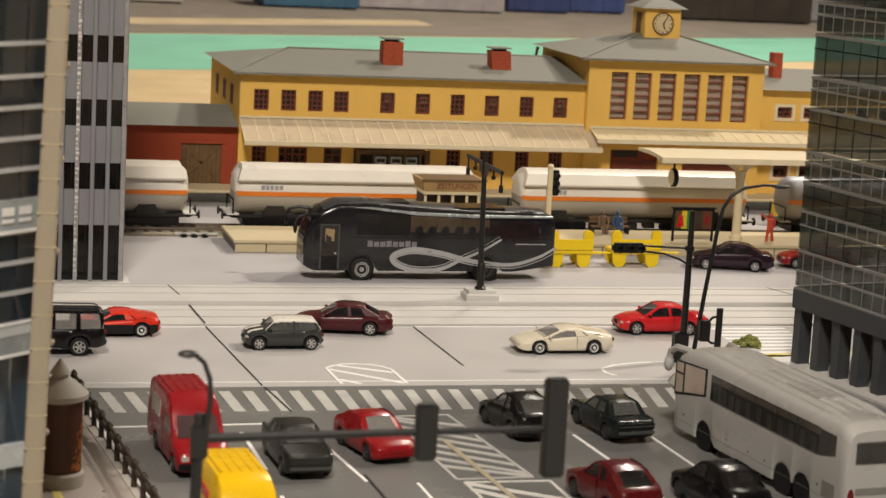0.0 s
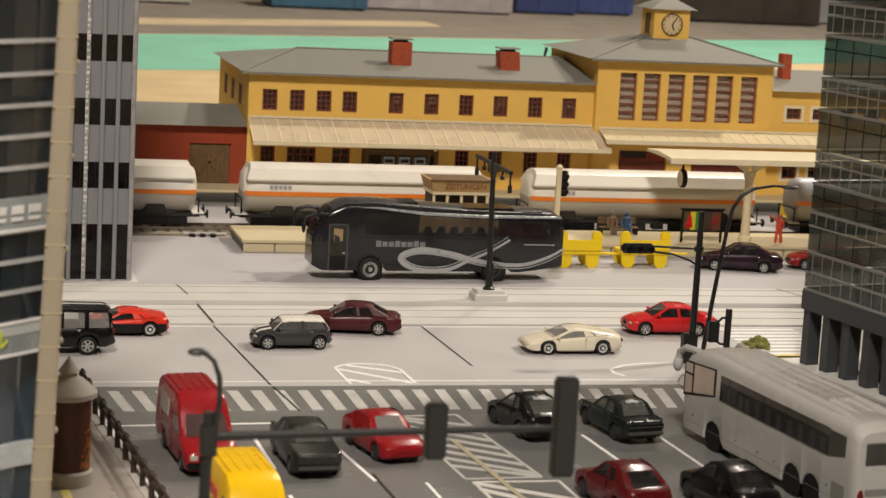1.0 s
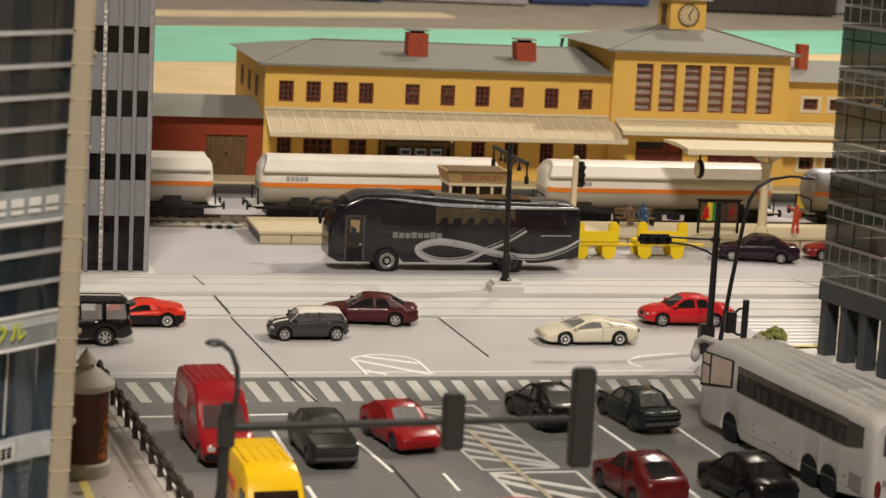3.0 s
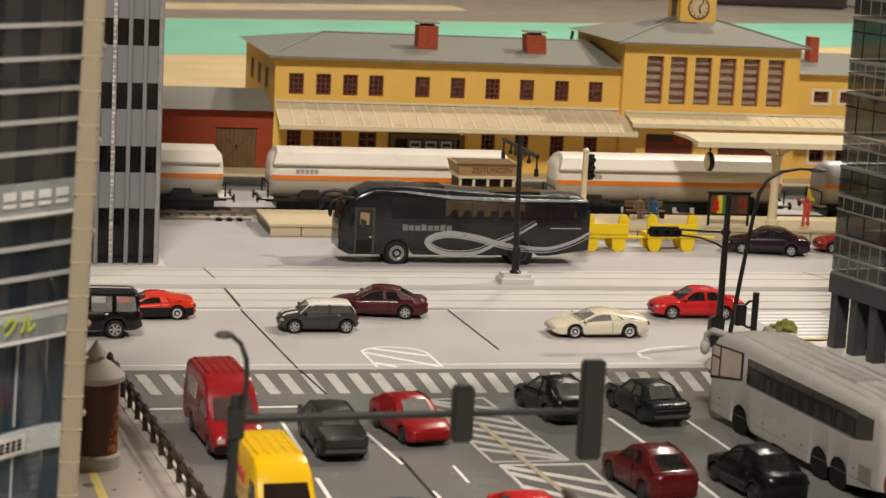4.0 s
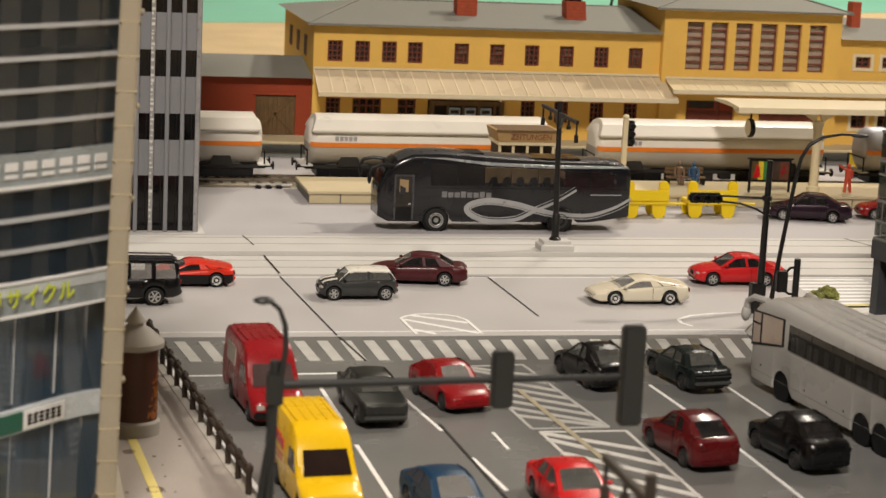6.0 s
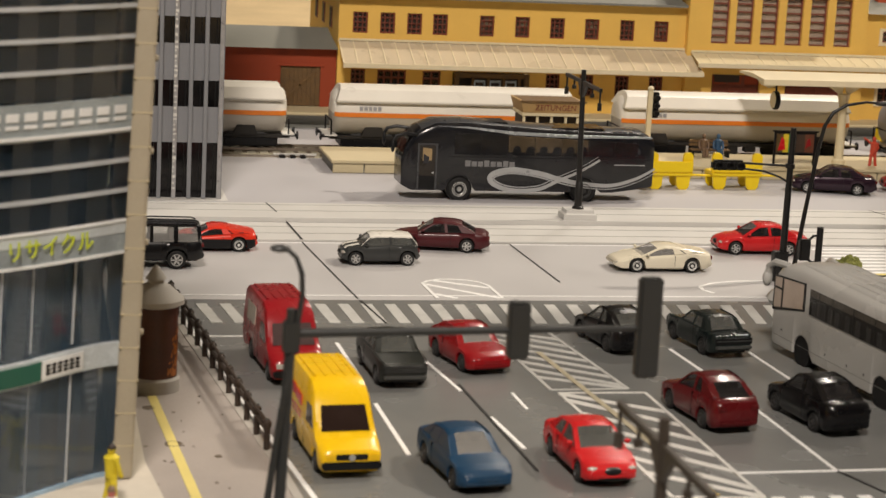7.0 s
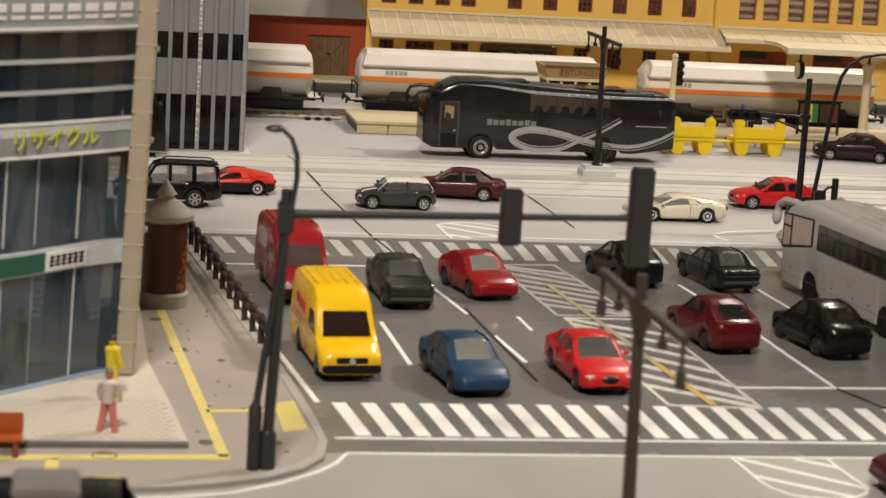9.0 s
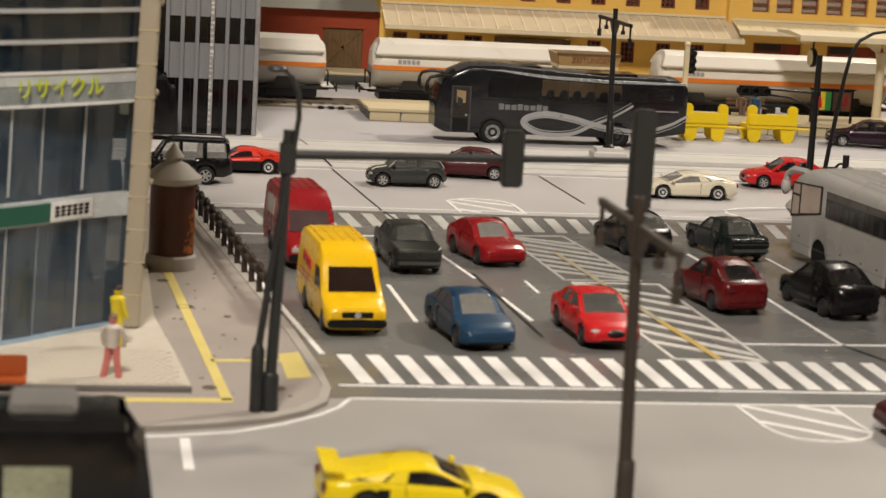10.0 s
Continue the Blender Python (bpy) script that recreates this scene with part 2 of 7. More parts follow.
# tram bed: two tracks with sunk rails and a kerb strip between
bed = thing("tram_bed", 0, 0, 0, label="pale grey moulded tram bed with sunk rails", kind="structure")
for y0, y1, z in [(92.25, 93.72, 0.1), (93.86, 95.3, 0.1), (95.44, 96.45, 0.1), (96.45, 98.0, 0.32), (98.0, 99.2, 0.14), (99.34, 100.75, 0.14), (100.89, 101.4, 0.14)]:
    part("bed_strip", B(-40, 80, y0, y1, -0.05, z, bev=0.03), M_bed, bed)
for y in (93.79, 95.37, 99.27, 100.82):
    part("rail_groove", B(-40, 80, y - 0.07, y + 0.07, -0.05, 0.04), M_groove, bed, "sunk dark rail groove")
for a, b in [((12.4, 101.4), (12.75, 98.1)), ((12.85, 96.4), (13.05, 92.3)), ((44.9, 101.4), (46.0, 98.1)), ((47.0, 96.4), (48.2, 92.3))]:
    part("joint", bar(bmesh.new(), a, b, 0.07, 0.13, 0.147), M_joint, bed, smooth=0)

# ---- cars ----
M_tyre = mat("tyre_rubber", (0.008, 0.008, 0.008), 0.75, var=0.2)
M_rim = mat("rim_silver", (0.55, 0.55, 0.54), 0.3, 0.75, var=0.08)
M_rimw = mat("rim_white", (0.7, 0.7, 0.68), 0.4, 0.0, var=0.08)
M_rimk = mat("rim_dark", (0.05, 0.05, 0.05), 0.4, 0.3, var=0.08)
M_glass = mat("car_glass_smoke", (0.02, 0.019, 0.02), 0.06, var=0.1, spec=0.4, rvar=0.01, alpha=0.62)
M_cabin = mat("car_cabin", (0.02, 0.018, 0.017), 0.6, var=0.3, freq=4)
M_seatc = mat("car_seat", (0.09, 0.08, 0.075), 0.7, var=0.2)
M_glassl = mat("car_glass_clear", (0.42, 0.41, 0.39), 0.08, var=0.2, freq=3.0, spec=0.4, rvar=0.01, alpha=0.42)
M_glassm = mat("car_glass_grey", (0.15, 0.155, 0.145), 0.07, var=0.25, freq=3.0, spec=0.4, rvar=0.01, alpha=0.5)
M_trim = mat("black_trim", (0.006, 0.006, 0.007), 0.45, var=0.15, spec=0.3)
M_lampw = mat("headlamp", (0.42, 0.4, 0.36), 0.2, var=0.15)
M_lampr = mat("tail_lamp", (0.12, 0.008, 0.008), 0.25, var=0.1)
M_pewter = mat("pewter_trim", (0.085, 0.088, 0.085), 0.35, 0.3, var=0.12)
M_plate = mat("plate_white", (0.7, 0.69, 0.65), 0.5)


def wheel(parent, x, y, r, w, rim, side, dish=False):
    tyre = part("wheel", lathe(bmesh.new(), [(r * 0.62, -w / 2), (r * 0.9, -w / 2), (r, -w * 0.32), (r, w * 0.32), (r * 0.9, w / 2), (r * 0.62, w / 2)], 22, "y"), M_tyre, parent, "black rubber tyre", loc=(x, y, r))
    bm = bmesh.new()
    o = side * (w / 2 + 0.02)
    lathe(bm, [(r * 0.64, o - side * 0.1), (r * 0.66, o), (r * 0.58, o), (r * 0.54, o - side * 0.05)], 22, "y")
    if dish:
        lathe(bm, [(r * 0.56, o - side * 0.06), (r * 0.5, o), (r * 0.4, o - side * 0.03), (r * 0.22, o - side * 0.02), (r * 0.18, o + side * 0.06), (r * 0.05, o + side * 0.07)], 20, "y")
    for k in range(0 if dish else 6):
        a = k * math.tau / 6
        d = Vector((math.cos(a), 0, math.sin(a)))
        n = Vector((-math.sin(a), 0, math.cos(a))) * r * 0.11
        p0, p1 = d * r * 0.1, d * r * 0.6
        hexa(bm, [p0 - n, p0 + n, p1 + n * 0.8, p1 - n * 0.8], [q + Vector((0, o - side * 0.015, 0)) for q in (p0 - n, p0 + n, p1 + n * 0.8, p1 - n * 0.8)])
    lathe(bm, [(r * 0.16, o - side * 0.06), (r * 0.14, o + side * 0.01)], 10, "y")
    part("rim", bm, rim, tyre)
    return tyre


# outlines along the car from nose (0) to tail (1): height of the bonnet line, of the roof, and window posts
KINDS = {
    "sedan": dict(L=4.55, W=1.78, H=1.42, wb=2.68, fo=0.83, r=0.32, low=0.2, belt=[(0, 0.55), (0.03, 0.68), (0.1, 0.78), (0.27, 0.9), (0.5, 0.94), (0.8, 0.98), (0.95, 0.96), (0.99, 0.85), (1, 0.6)],
                  roof=[(0.26, 0.9), (0.42, 1.36), (0.5, 1.42), (0.64, 1.40), (0.72, 1.33), (0.86, 0.98)], posts=[(0.545, 0.575, 0.53, 0.56), (0.72, 0.86, 0.66, 0.73)], glass="s"),
    "hatch": dict(L=3.65, W=1.7, H=1.42, wb=2.45, fo=0.62, r=0.31, low=0.2, belt=[(0, 0.5), (0.02, 0.68), (0.08, 0.82), (0.24, 0.93), (0.6, 0.98), (0.95, 0.98), (0.98, 0.85), (1, 0.5)],
                  roof=[(0.24, 0.92), (0.36, 1.34), (0.44, 1.41), (0.8, 1.40), (0.9, 1.36), (0.975, 0.98)], posts=[(0.6, 0.63, 0.6, 0.63), (0.92, 0.98, 0.86, 0.92)], glass="s"),
    "sports": dict(L=4.5, W=1.98, H=1.14, wb=2.58, fo=0.95, r=0.32, low=0.16, belt=[(0, 0.38), (0.02, 0.5), (0.1, 0.6), (0.25, 0.72), (0.45, 0.8), (0.7, 0.88), (0.9, 0.9), (0.985, 0.84), (1, 0.5)],
                   roof=[(0.25, 0.71), (0.43, 1.07), (0.5, 1.14), (0.6, 1.13), (0.68, 1.08), (0.93, 0.9)], posts=[(0.6, 0.7, 0.58, 0.64), (0.72, 0.95, 0.66, 0.8)], glass="s"),
    "coupe": dict(L=4.4, W=1.8, H=1.3, wb=2.5, fo=0.9, r=0.32, low=0.18, belt=[(0, 0.45), (0.02, 0.6), (0.1, 0.7), (0.3, 0.82), (0.5, 0.88), (0.75, 0.93), (0.93, 0.9), (0.985, 0.82), (1, 0.5)],
                  roof=[(0.3, 0.81), (0.45, 1.22), (0.53, 1.3), (0.66, 1.28), (0.76, 1.2), (0.93, 0.9)], posts=[(0.58, 0.61, 0.57, 0.6), (0.72, 0.92, 0.66, 0.74)], glass="s"),
    "boxy": dict(L=4.6, W=1.78, H=1.4, wb=2.7, fo=0.85, r=0.32, low=0.22, belt=[(0, 0.6), (0.01, 0.8), (0.05, 0.88), (0.3, 0.94), (0.5, 0.95), (0.8, 0.95), (0.97, 0.93), (0.99, 0.85), (1, 0.55)],
                 roof=[(0.3, 0.93), (0.4, 1.34), (0.46, 1.4), (0.66, 1.4), (0.72, 1.35), (0.81, 0.95)], posts=[(0.54, 0.565, 0.54, 0.565), (0.71, 0.81, 0.67, 0.73)], glass="s"),
    "suv": dict(L=4.6, W=1.85, H=1.92, wb=2.6, fo=0.85, r=0.4, low=0.35, belt=[(0, 0.7), (0.02, 0.98), (0.08, 1.08), (0.27, 1.16), (0.5, 1.18), (0.97, 1.2), (0.99, 1.0), (1, 0.6)],
                roof=[(0.27, 1.15), (0.36, 1.8), (0.42, 1.9), (0.5, 1.92), (0.93, 1.9), (0.97, 1.84), (0.985, 1.2)], posts=[(0.5, 0.53, 0.5, 0.53), (0.72, 0.76, 0.72, 0.76), (0.95, 0.99, 0.93, 0.97)], glass="s"),
}


def car(kind, x, y, head, paint, label, rim=None, roof=None, lower=None, glass=None, name="car", stripes=None, rack=False, size=(1, 1), bare=False, wing=False, solid=False):
    """A model car with its nose towards heading head; x, y is the middle of its footprint."""
    k = KINDS[kind]
    sl, sh = size
    L0, W, H, r, low = k["L"] * sl, k["W"] / 2, k["H"] * sh, k["r"], k["low"]
    rim, glass, roof = rim or M_rim, glass or M_glass, roof or paint
    m_head, m_tail = (paint, paint) if bare else (M_lampw, M_lampr)
    ob = thing(name, x, y, 0, head, label, "car", "cars on the layout")
    belt, top = curve_of([(f, z * sh) for f, z in k["belt"]]), curve_of([(f, z * sh) for f, z in k["roof"]])
    X = lambda f: (0.5 - f) * L0  # noqa: E731
    xf, xr = k["fo"] / k["L"], (k["fo"] + k["wb"]) / k["L"]
    R = r * 1.16

    def under(f):
        z = low + 0.1 * max(0, 1 - f / 0.06) + 0.12 * max(0, 1 - (1 - f) / 0.08)
        for c in (xf, xr):
            d = abs(f - c) * L0
            if d < R:
                z = max(z, r + math.sqrt(R * R - d * d))
        return z

    def half(f):
        a = min(f, 1 - f)
        return W * (1 - 0.2 * max(0, 1 - a / 0.09) ** 2 - 0.03 * max(0, 1 - a / 0.3))

    stations = sorted({0, 0.008, 0.02, 0.04, 0.07, 1, 0.992, 0.98, 0.96, 0.93, *[i / 26 for i in range(1, 26)], *[c + s * R * q / L0 for c in (xf, xr) for s in (-1, 1) for q in (0.4, 0.7, 0.9, 0.985, 1.0)], xf, xr})
    rings = []
    for f in stations:
        zb, zt, w = under(f), belt(f), half(f)
        h = zt - zb
        side = [(w * 0.9, zb), (w * 0.985, zb + 0.12 * h), (w, zb + 0.45 * h), (w * 0.975, zb + 0.8 * h), (w * 0.9, zt - 0.04), (w * 0.76, zt), (w * 0.3, zt + 0.025)]
        if kind == "boxy":  # straight flanks with crisp wing edges and a sunken lid
            side = [(w * 0.93, zb), (w * 0.99, zb + 0.1 * h), (w, zb + 0.55 * h), (w * 0.99, zb + 0.82 * h), (w * 0.97, zt - 0.01), (w * 0.88, zt + 0.02), (w * 0.8, zt - 0.03)]
        rings.append([(X(f), a, b) for a, b in side] + [(X(f), -a, b) for a, b in side[::-1]])
    body = part("body", loft(bmesh.new(), rings), paint, ob)
    if lower:
        bm = bmesh.new()
        for s in (-1, 1):
            pts = [f for f in stations if 0.01 < f < 0.99]
            rr = []
            for f in pts:
                zb = under(f)
                zz = max(zb, 0.58)
                w = half(f) + 0.012
                rr.append([(X(f), s * w * 0.99, zz), (X(f), s * w * 0.985, zb), (X(f), s * w * 0.9, zb - 0.01)])
            loft(bm, rr, closed=False)
        part("lower_body", bm, lower, ob, "black lower flanks")
    # windows and roof
    f0, f1 = k["roof"][0][0], k["roof"][-1][0]
    fs = sorted({f0 + (f1 - f0) * i / 22 for i in range(23)} | {p[0] for p in k["roof"]})
    flat0, flat1 = k["roof"][1][0], k["roof"][-2][0]

    def sides(f, grow=0.0):
        zt, zb = top(f), belt(f) - 0.02
        q = min(1, max(0, (zt - zb) / (H - zb)))
        wb, wt = half(f) * 0.9 + grow, half(f) * (0.9 - 0.17 * q) + grow
        return zb, zt, wb, wt

    pw = 0.7 if bare else 0.83  # toy-like cars have thick corner posts
    panes = {"windscreen": bmesh.new(), "rear_window": bmesh.new(), "side_window": bmesh.new(), "roof": bmesh.new()}
    vs = []
    for f in fs:
        zb, zt, wb, wt = sides(f)
        vs.append([(X(f), wb, zb), (X(f), wt, max(zt - 0.06, zb)), (X(f), wt * pw, zt - 0.01), (X(f), 0, zt + 0.02), (X(f), -wt * pw, zt - 0.01), (X(f), -wt, max(zt - 0.06, zb)), (X(f), -wb, zb)])
    for (fa, a), (fb, b) in zip(zip(fs, vs), zip(fs[1:], vs[1:])):
        mid = (fa + fb) / 2
        for i in range(6):
            where = "side_window" if i in (0, 5) else "roof" if i in (1, 4) else "windscreen" if mid < flat0 else "rear_window" if mid > flat1 else "roof"
            bm = panes[where]
            q = [bm.verts.new(p) for p in (a[i], a[i + 1], b[i + 1], b[i])]
            if (q[0].co - q[1].co).length < 1e-5:
                q = q[1:]
            elif (q[2].co - q[3].co).length < 1e-5:
                q = q[:3]
            if len(q) > 2:
                bm.faces.new(q)
    for nm, bm in panes.items():
        bmesh.ops.remove_doubles(bm, verts=bm.verts, dist=0.004)
        part(nm, bm, roof if nm == "roof" else paint if nm == "rear_window" and kind == "sports" or nm == "side_window" and solid else glass, ob)
    bm = bmesh.new()
    cab = [f for f in fs if belt(f) < top(f) - 0.05]
    loft(bm, [[(X(f), -half(f) * 0.86, belt(f) + 0.035), (X(f), half(f) * 0.86, belt(f) + 0.035), (X(f), half(f) * 0.86, belt(f) - 0.02), (X(f), -half(f) * 0.86, belt(f) - 0.02)] for f in cab])
    part("cabin", bm, M_cabin, ob)
    for f in (0.5, 0.68):
        for s in (-1, 1):
            if top(f + 0.04) > belt(f) + 0.3:
                part("seat", B(X(f + 0.035), X(f), s * W * 0.4 - 0.22, s * W * 0.4 + 0.22, belt(f), min(top(f), top(f + 0.04)) - 0.14, bev=0.05), M_seatc, ob)
    # posts: windscreen posts and the rest, as thin plates just outside the glass
    bm = bmesh.new()
    posts = [(f0, f0 + 0.035, flat0 - 0.005, flat0 + 0.03)] + list(k["posts"])
    for s in (-1, 1):
        for b0, b1, t0, t1 in posts:
            lo, hi = [], []
            for f, g in ((b0, t0), (b1, t1)):
                zb, _, wb, _ = sides(f, 0.012)
                _, zt, _, wt = sides(g, 0.012)
                lo.append((f, zb, wb))
                hi.append((g, zt - 0.05, wt))
            o = [(X(f), s * w, z) for f, z, w in (lo[0], lo[1], hi[1], hi[0])]
            hexa(bm, [(a, b - s * 0.06, c) for a, b, c in o], o)
        # rail over the doors, in the colour of the roof
        rail_bm = bmesh.new()
        rail = [f for f in fs if flat0 <= f <= flat1]
        rr = []
        for f in rail:
            zb, zt, wb, wt = sides(f, 0.015)
            rr.append([(X(f), s * wt, zt - 0.1), (X(f), s * wt, zt - 0.05), (X(f), s * wt * 0.86, zt + 0.004)])
        loft(rail_bm, rr, closed=False)
        part("roof_edge", rail_bm, roof, ob)
    part("window_frame", bm, roof if lower else paint, ob)
    for s in (-1, 1):
        for c in (xf, xr):
            wheel(ob, X(c), s * (W - 0.13), r, 0.21, rim, s, dish=rim is M_rimw)
        zh = belt(0.04)
        part("headlamp", blob(bmesh.new(), (X(0.032), s * W * 0.66, zh - 0.12), (0.12, 0.2, 0.075)), m_head, ob)
        part("tail_lamp", B(X(1) - 0.01, X(0.975), *sorted((s * W * 0.5, s * W * 0.82)), belt(0.97) - 0.26, belt(0.97) - 0.1, bev=0.02), m_tail, ob)
        if not bare:
            part("wing_mirror", blob(bmesh.new(), (X(f0 + 0.06), s * (W * 0.98 + 0.06), belt(f0) + 0.12), (0.08, 0.11, 0.075)), paint, ob)
        part("door_seam", B(X(0.60), X(0.603), *sorted((s * (W + 0.004), s * (W - 0.05))), low + 0.12, belt(0.6) - 0.08), M_trim, ob)
    if bare or kind == "sports":
        part("grille", B(X(0.02), X(0) + 0.012, -W * 0.38, W * 0.38, belt(0.02) - 0.24, belt(0.02) - 0.1, bev=0.02), paint if bare else M_trim, ob)
    else:
        zg = belt(0.02) - 0.13
        ring = part("grille", blob(bmesh.new(), (X(0.012), 0, zg), (0.1, W * 0.37, 0.135), 18), M_pewter, ob, "pewter oval grille surround")
        part("grille_mesh", blob(bmesh.new(), (X(0.012) + 0.02, 0, zg), (0.1, W * 0.33, 0.11), 18), M_trim, ring)
        part("air_intake", B(X(0.02), X(0) + 0.036, -W * 0.5, W * 0.5, low + 0.05, low + 0.13, bev=0.02), M_trim, ob, "black lower air intake")
        for s in (-1, 1):
            part("headlamp", blob(bmesh.new(), (X(0.022), s * W * 0.47, zg + 0.02), (0.1, 0.1, 0.07)), M_lampw, ob)
    part("front_bumper", B(X(0.03), X(0) + 0.03, -W * 0.78, W * 0.78, low + 0.12, low + 0.24, bev=0.03), paint, ob)
    part("rear_bumper", B(X(1) - 0.03, X(0.97), -W * 0.78, W * 0.78, low + 0.16, low + 0.3, bev=0.03), paint, ob)
    if kind == "boxy":
        nose = part("grille_panel", B(X(0.02), X(0) + 0.02, -W * 0.86, W * 0.86, belt(0.02) - 0.3, belt(0.02) - 0.06, bev=0.015), M_trim, ob, "wide black grille panel")
        for i in range(4):
            part("grille_bar", B(X(0) + 0.018, X(0) + 0.035, -W * 0.84, W * 0.84, belt(0.02) - 0.27 + i * 0.055, belt(0.02) - 0.25 + i * 0.055), M_pewter, nose)
        tail = part("tail_panel", B(X(1) - 0.02, X(0.98), -W * 0.86, W * 0.86, belt(0.98) - 0.3, belt(0.98) - 0.08, bev=0.015), M_trim, ob, "black tail panel")
        part("tail_bar", B(X(1) - 0.035, X(1) - 0.018, -W * 0.84, W * 0.84, belt(0.98) - 0.2, belt(0.98) - 0.17), M_pewter, tail)
        part("bumper_blade", B(X(0.02), X(0) + 0.1, -W * 0.84, W * 0.84, low + 0.16, low + 0.28, bev=0.03), M_pewter, ob, "dull pewter bumper")
        part("bumper_blade", B(X(1) - 0.1, X(0.98), -W * 0.84, W * 0.84, low + 0.2, low + 0.32, bev=0.03), M_pewter, ob, "dull pewter bumper")
    part("underbody", B(X(0.93), X(0.06), -W * 0.72, W * 0.72, low - 0.02, low + 0.35), M_trim, ob)
    if stripes:
        for s in (-1, 1):
            rr = [[(X(f), s * 0.18, belt(f) + 0.027), (X(f), s * 0.48, belt(f) + 0.022)] for f in stations if 0.03 < f < f0]
            part("bonnet_stripe", loft(bmesh.new(), rr, closed=False), stripes, ob, "white bonnet stripe")
    if wing:
        part("rear_wing", hexa(bmesh.new(), [(X(1.0), -W * 0.9, H * 0.93), (X(0.9), -W * 0.9, H * 0.9), (X(0.9), W * 0.9, H * 0.9), (X(1.0), W * 0.9, H * 0.93)], [(X(1.0), -W * 0.9, H * 0.99), (X(0.9), -W * 0.9, H * 0.95), (X(0.9), W * 0.9, H * 0.95), (X(1.0), W * 0.9, H * 0.99)]), paint, ob)
        for s in (-1, 1):
            part("wing_strut", B(X(0.985), X(0.94), *sorted((s * W * 0.74, s * W * 0.8)), belt(0.94) - 0.1, H * 0.94), paint, ob)
            part("air_intake", B(X(0.74), X(0.68), *sorted((s * W * 0.99, s * (W + 0.015))), 0.5, 0.72, bev=0.005), M_trim, ob, "black side air intake")
    if rack:
        for s in (-1, 1):
            part("roof_rail", tube(bmesh.new(), [(X(0.45), s * W * 0.62, H + 0.02), (X(0.5), s * W * 0.62, H + 0.1), (X(0.9), s * W * 0.62, H + 0.08), (X(0.94), s * W * 0.62, H)], 0.03, 6), M_trim, ob)
    return ob


def paint(name, c, rough=0.28, metal=0.0):
    return mat(name, c, rough, metal, var=0.07, freq=0.8, bump=0.02, coat=0.2, spec=0.35, rvar=0.04)


P_grey, P_roofw = paint("paint_dark_grey", (0.038, 0.04, 0.04)), paint("paint_white", (0.72, 0.7, 0.64))
P_maroon, P_cream = paint("paint_maroon", (0.06, 0.005, 0.008), 0.38), paint("paint_cream", (0.68, 0.63, 0.5))
P_red, P_orange = paint("paint_red", (0.52, 0.015, 0.018)), paint("paint_orange_red", (0.62, 0.03, 0.012))
P_black, P_blue = paint("paint_black", (0.004, 0.004, 0.005)), paint("paint_petrol_blue", (0.006, 0.038, 0.088), 0.4)
P_crim, P_wine = paint("paint_crimson", (0.24, 0.007, 0.010)), paint("paint_wine", (0.095, 0.005, 0.007))
P_aub, P_green = paint("paint_aubergine", (0.028, 0.014, 0.024), 0.2, 0.3), paint("paint_bottle_green", (0.009, 0.014, 0.014))
P_slate = paint("paint_slate", (0.018, 0.02, 0.018), 0.4)

car("hatch", 15.9, 87.95, 180, P_grey, "small dark grey hatchback with a white roof and bonnet stripes", roof=P_roofw, stripes=P_roofw, glass=M_glassm, size=(0.95, 0.95))
car("sedan", 19.33, 91.1, 169, P_maroon, "dark maroon four-door saloon on the cross street", size=(0.99, 0.96))
car("sports", 28.65, 87.05, 180, P_cream, "low cream-white wedge sports car with white wheels", rim=M_rimw, glass=M_glassl)
car("sedan", 34.85, 90.9, 177, P_red, "bright red four-door saloon on the cross street", size=(0.97, 1.0))
car("sports", 8.78, 90.8, 180, P_orange, "low orange-red sports car with black flanks", rim=M_rimw, lower=M_trim, size=(0.86, 0.95))
car("suv", 5.7, 87.05, 180, P_black, "black off-road car with roof rails", rack=True, glass=M_glassl)
car("sedan", 13.41, 57.74, 278, P_blue, "petrol blue saloon waiting at the crossing", glass=M_glassl, size=(0.95, 1.03), rim=M_rimk, bare=True, solid=True)
car("sedan", 17.46, 58.26, 274, P_red, "bright red saloon with grey windows at the crossing", size=(0.97, 1.03), glass=M_glassm, rim=M_rimk)
car("boxy", 13.19, 69.22, 273, P_slate, "dark slate boxy saloon with a wide barred grille", size=(0.97, 1.08), bare=True, rim=M_rimk, glass=M_glassm)
car("coupe", 16.34, 70.69, 283, P_crim, "crimson rounded coupe with a clear windscreen", glass=M_glassl, size=(0.9, 1.12), bare=True, rim=M_rimk, solid=True)
car("coupe", 22.59, 73.35, 100, P_black, "black rounded coupe with clear rear glass", size=(0.91, 1.2), bare=True, rim=M_rimk, glass=M_glassm)
car("boxy", 26.25, 72.95, 99, P_green, "very dark green old saloon with straight flanks", rim=M_rimk, size=(0.9, 1.02), bare=True, glass=M_glassm)
car("coupe", 23.07, 63.44, 99, P_wine, "wine red fastback coupe in the turning lane", size=(0.96, 1.28), bare=True, rim=M_rimk)
car("sedan", 26.76, 62.94, 99, P_black, "glossy black saloon beside the white coach", size=(0.95, 1.18), bare=True, rim=M_rimk)
car("sedan", 45.4, 107.8, 164, P_aub, "dark aubergine limousine on the plaza", size=(1.04, 1.06))
car("sedan", 51.0, 108.3, 170, P_crim, "crimson saloon parked on the plaza")
car("coupe", 24.75, 47.1, 180, P_maroon, "dark maroon coupe near the junction", size=(1, 1.2), rim=M_rimk, bare=True)
P_lemon = paint("paint_lemon", (0.78, 0.6, 0.01))
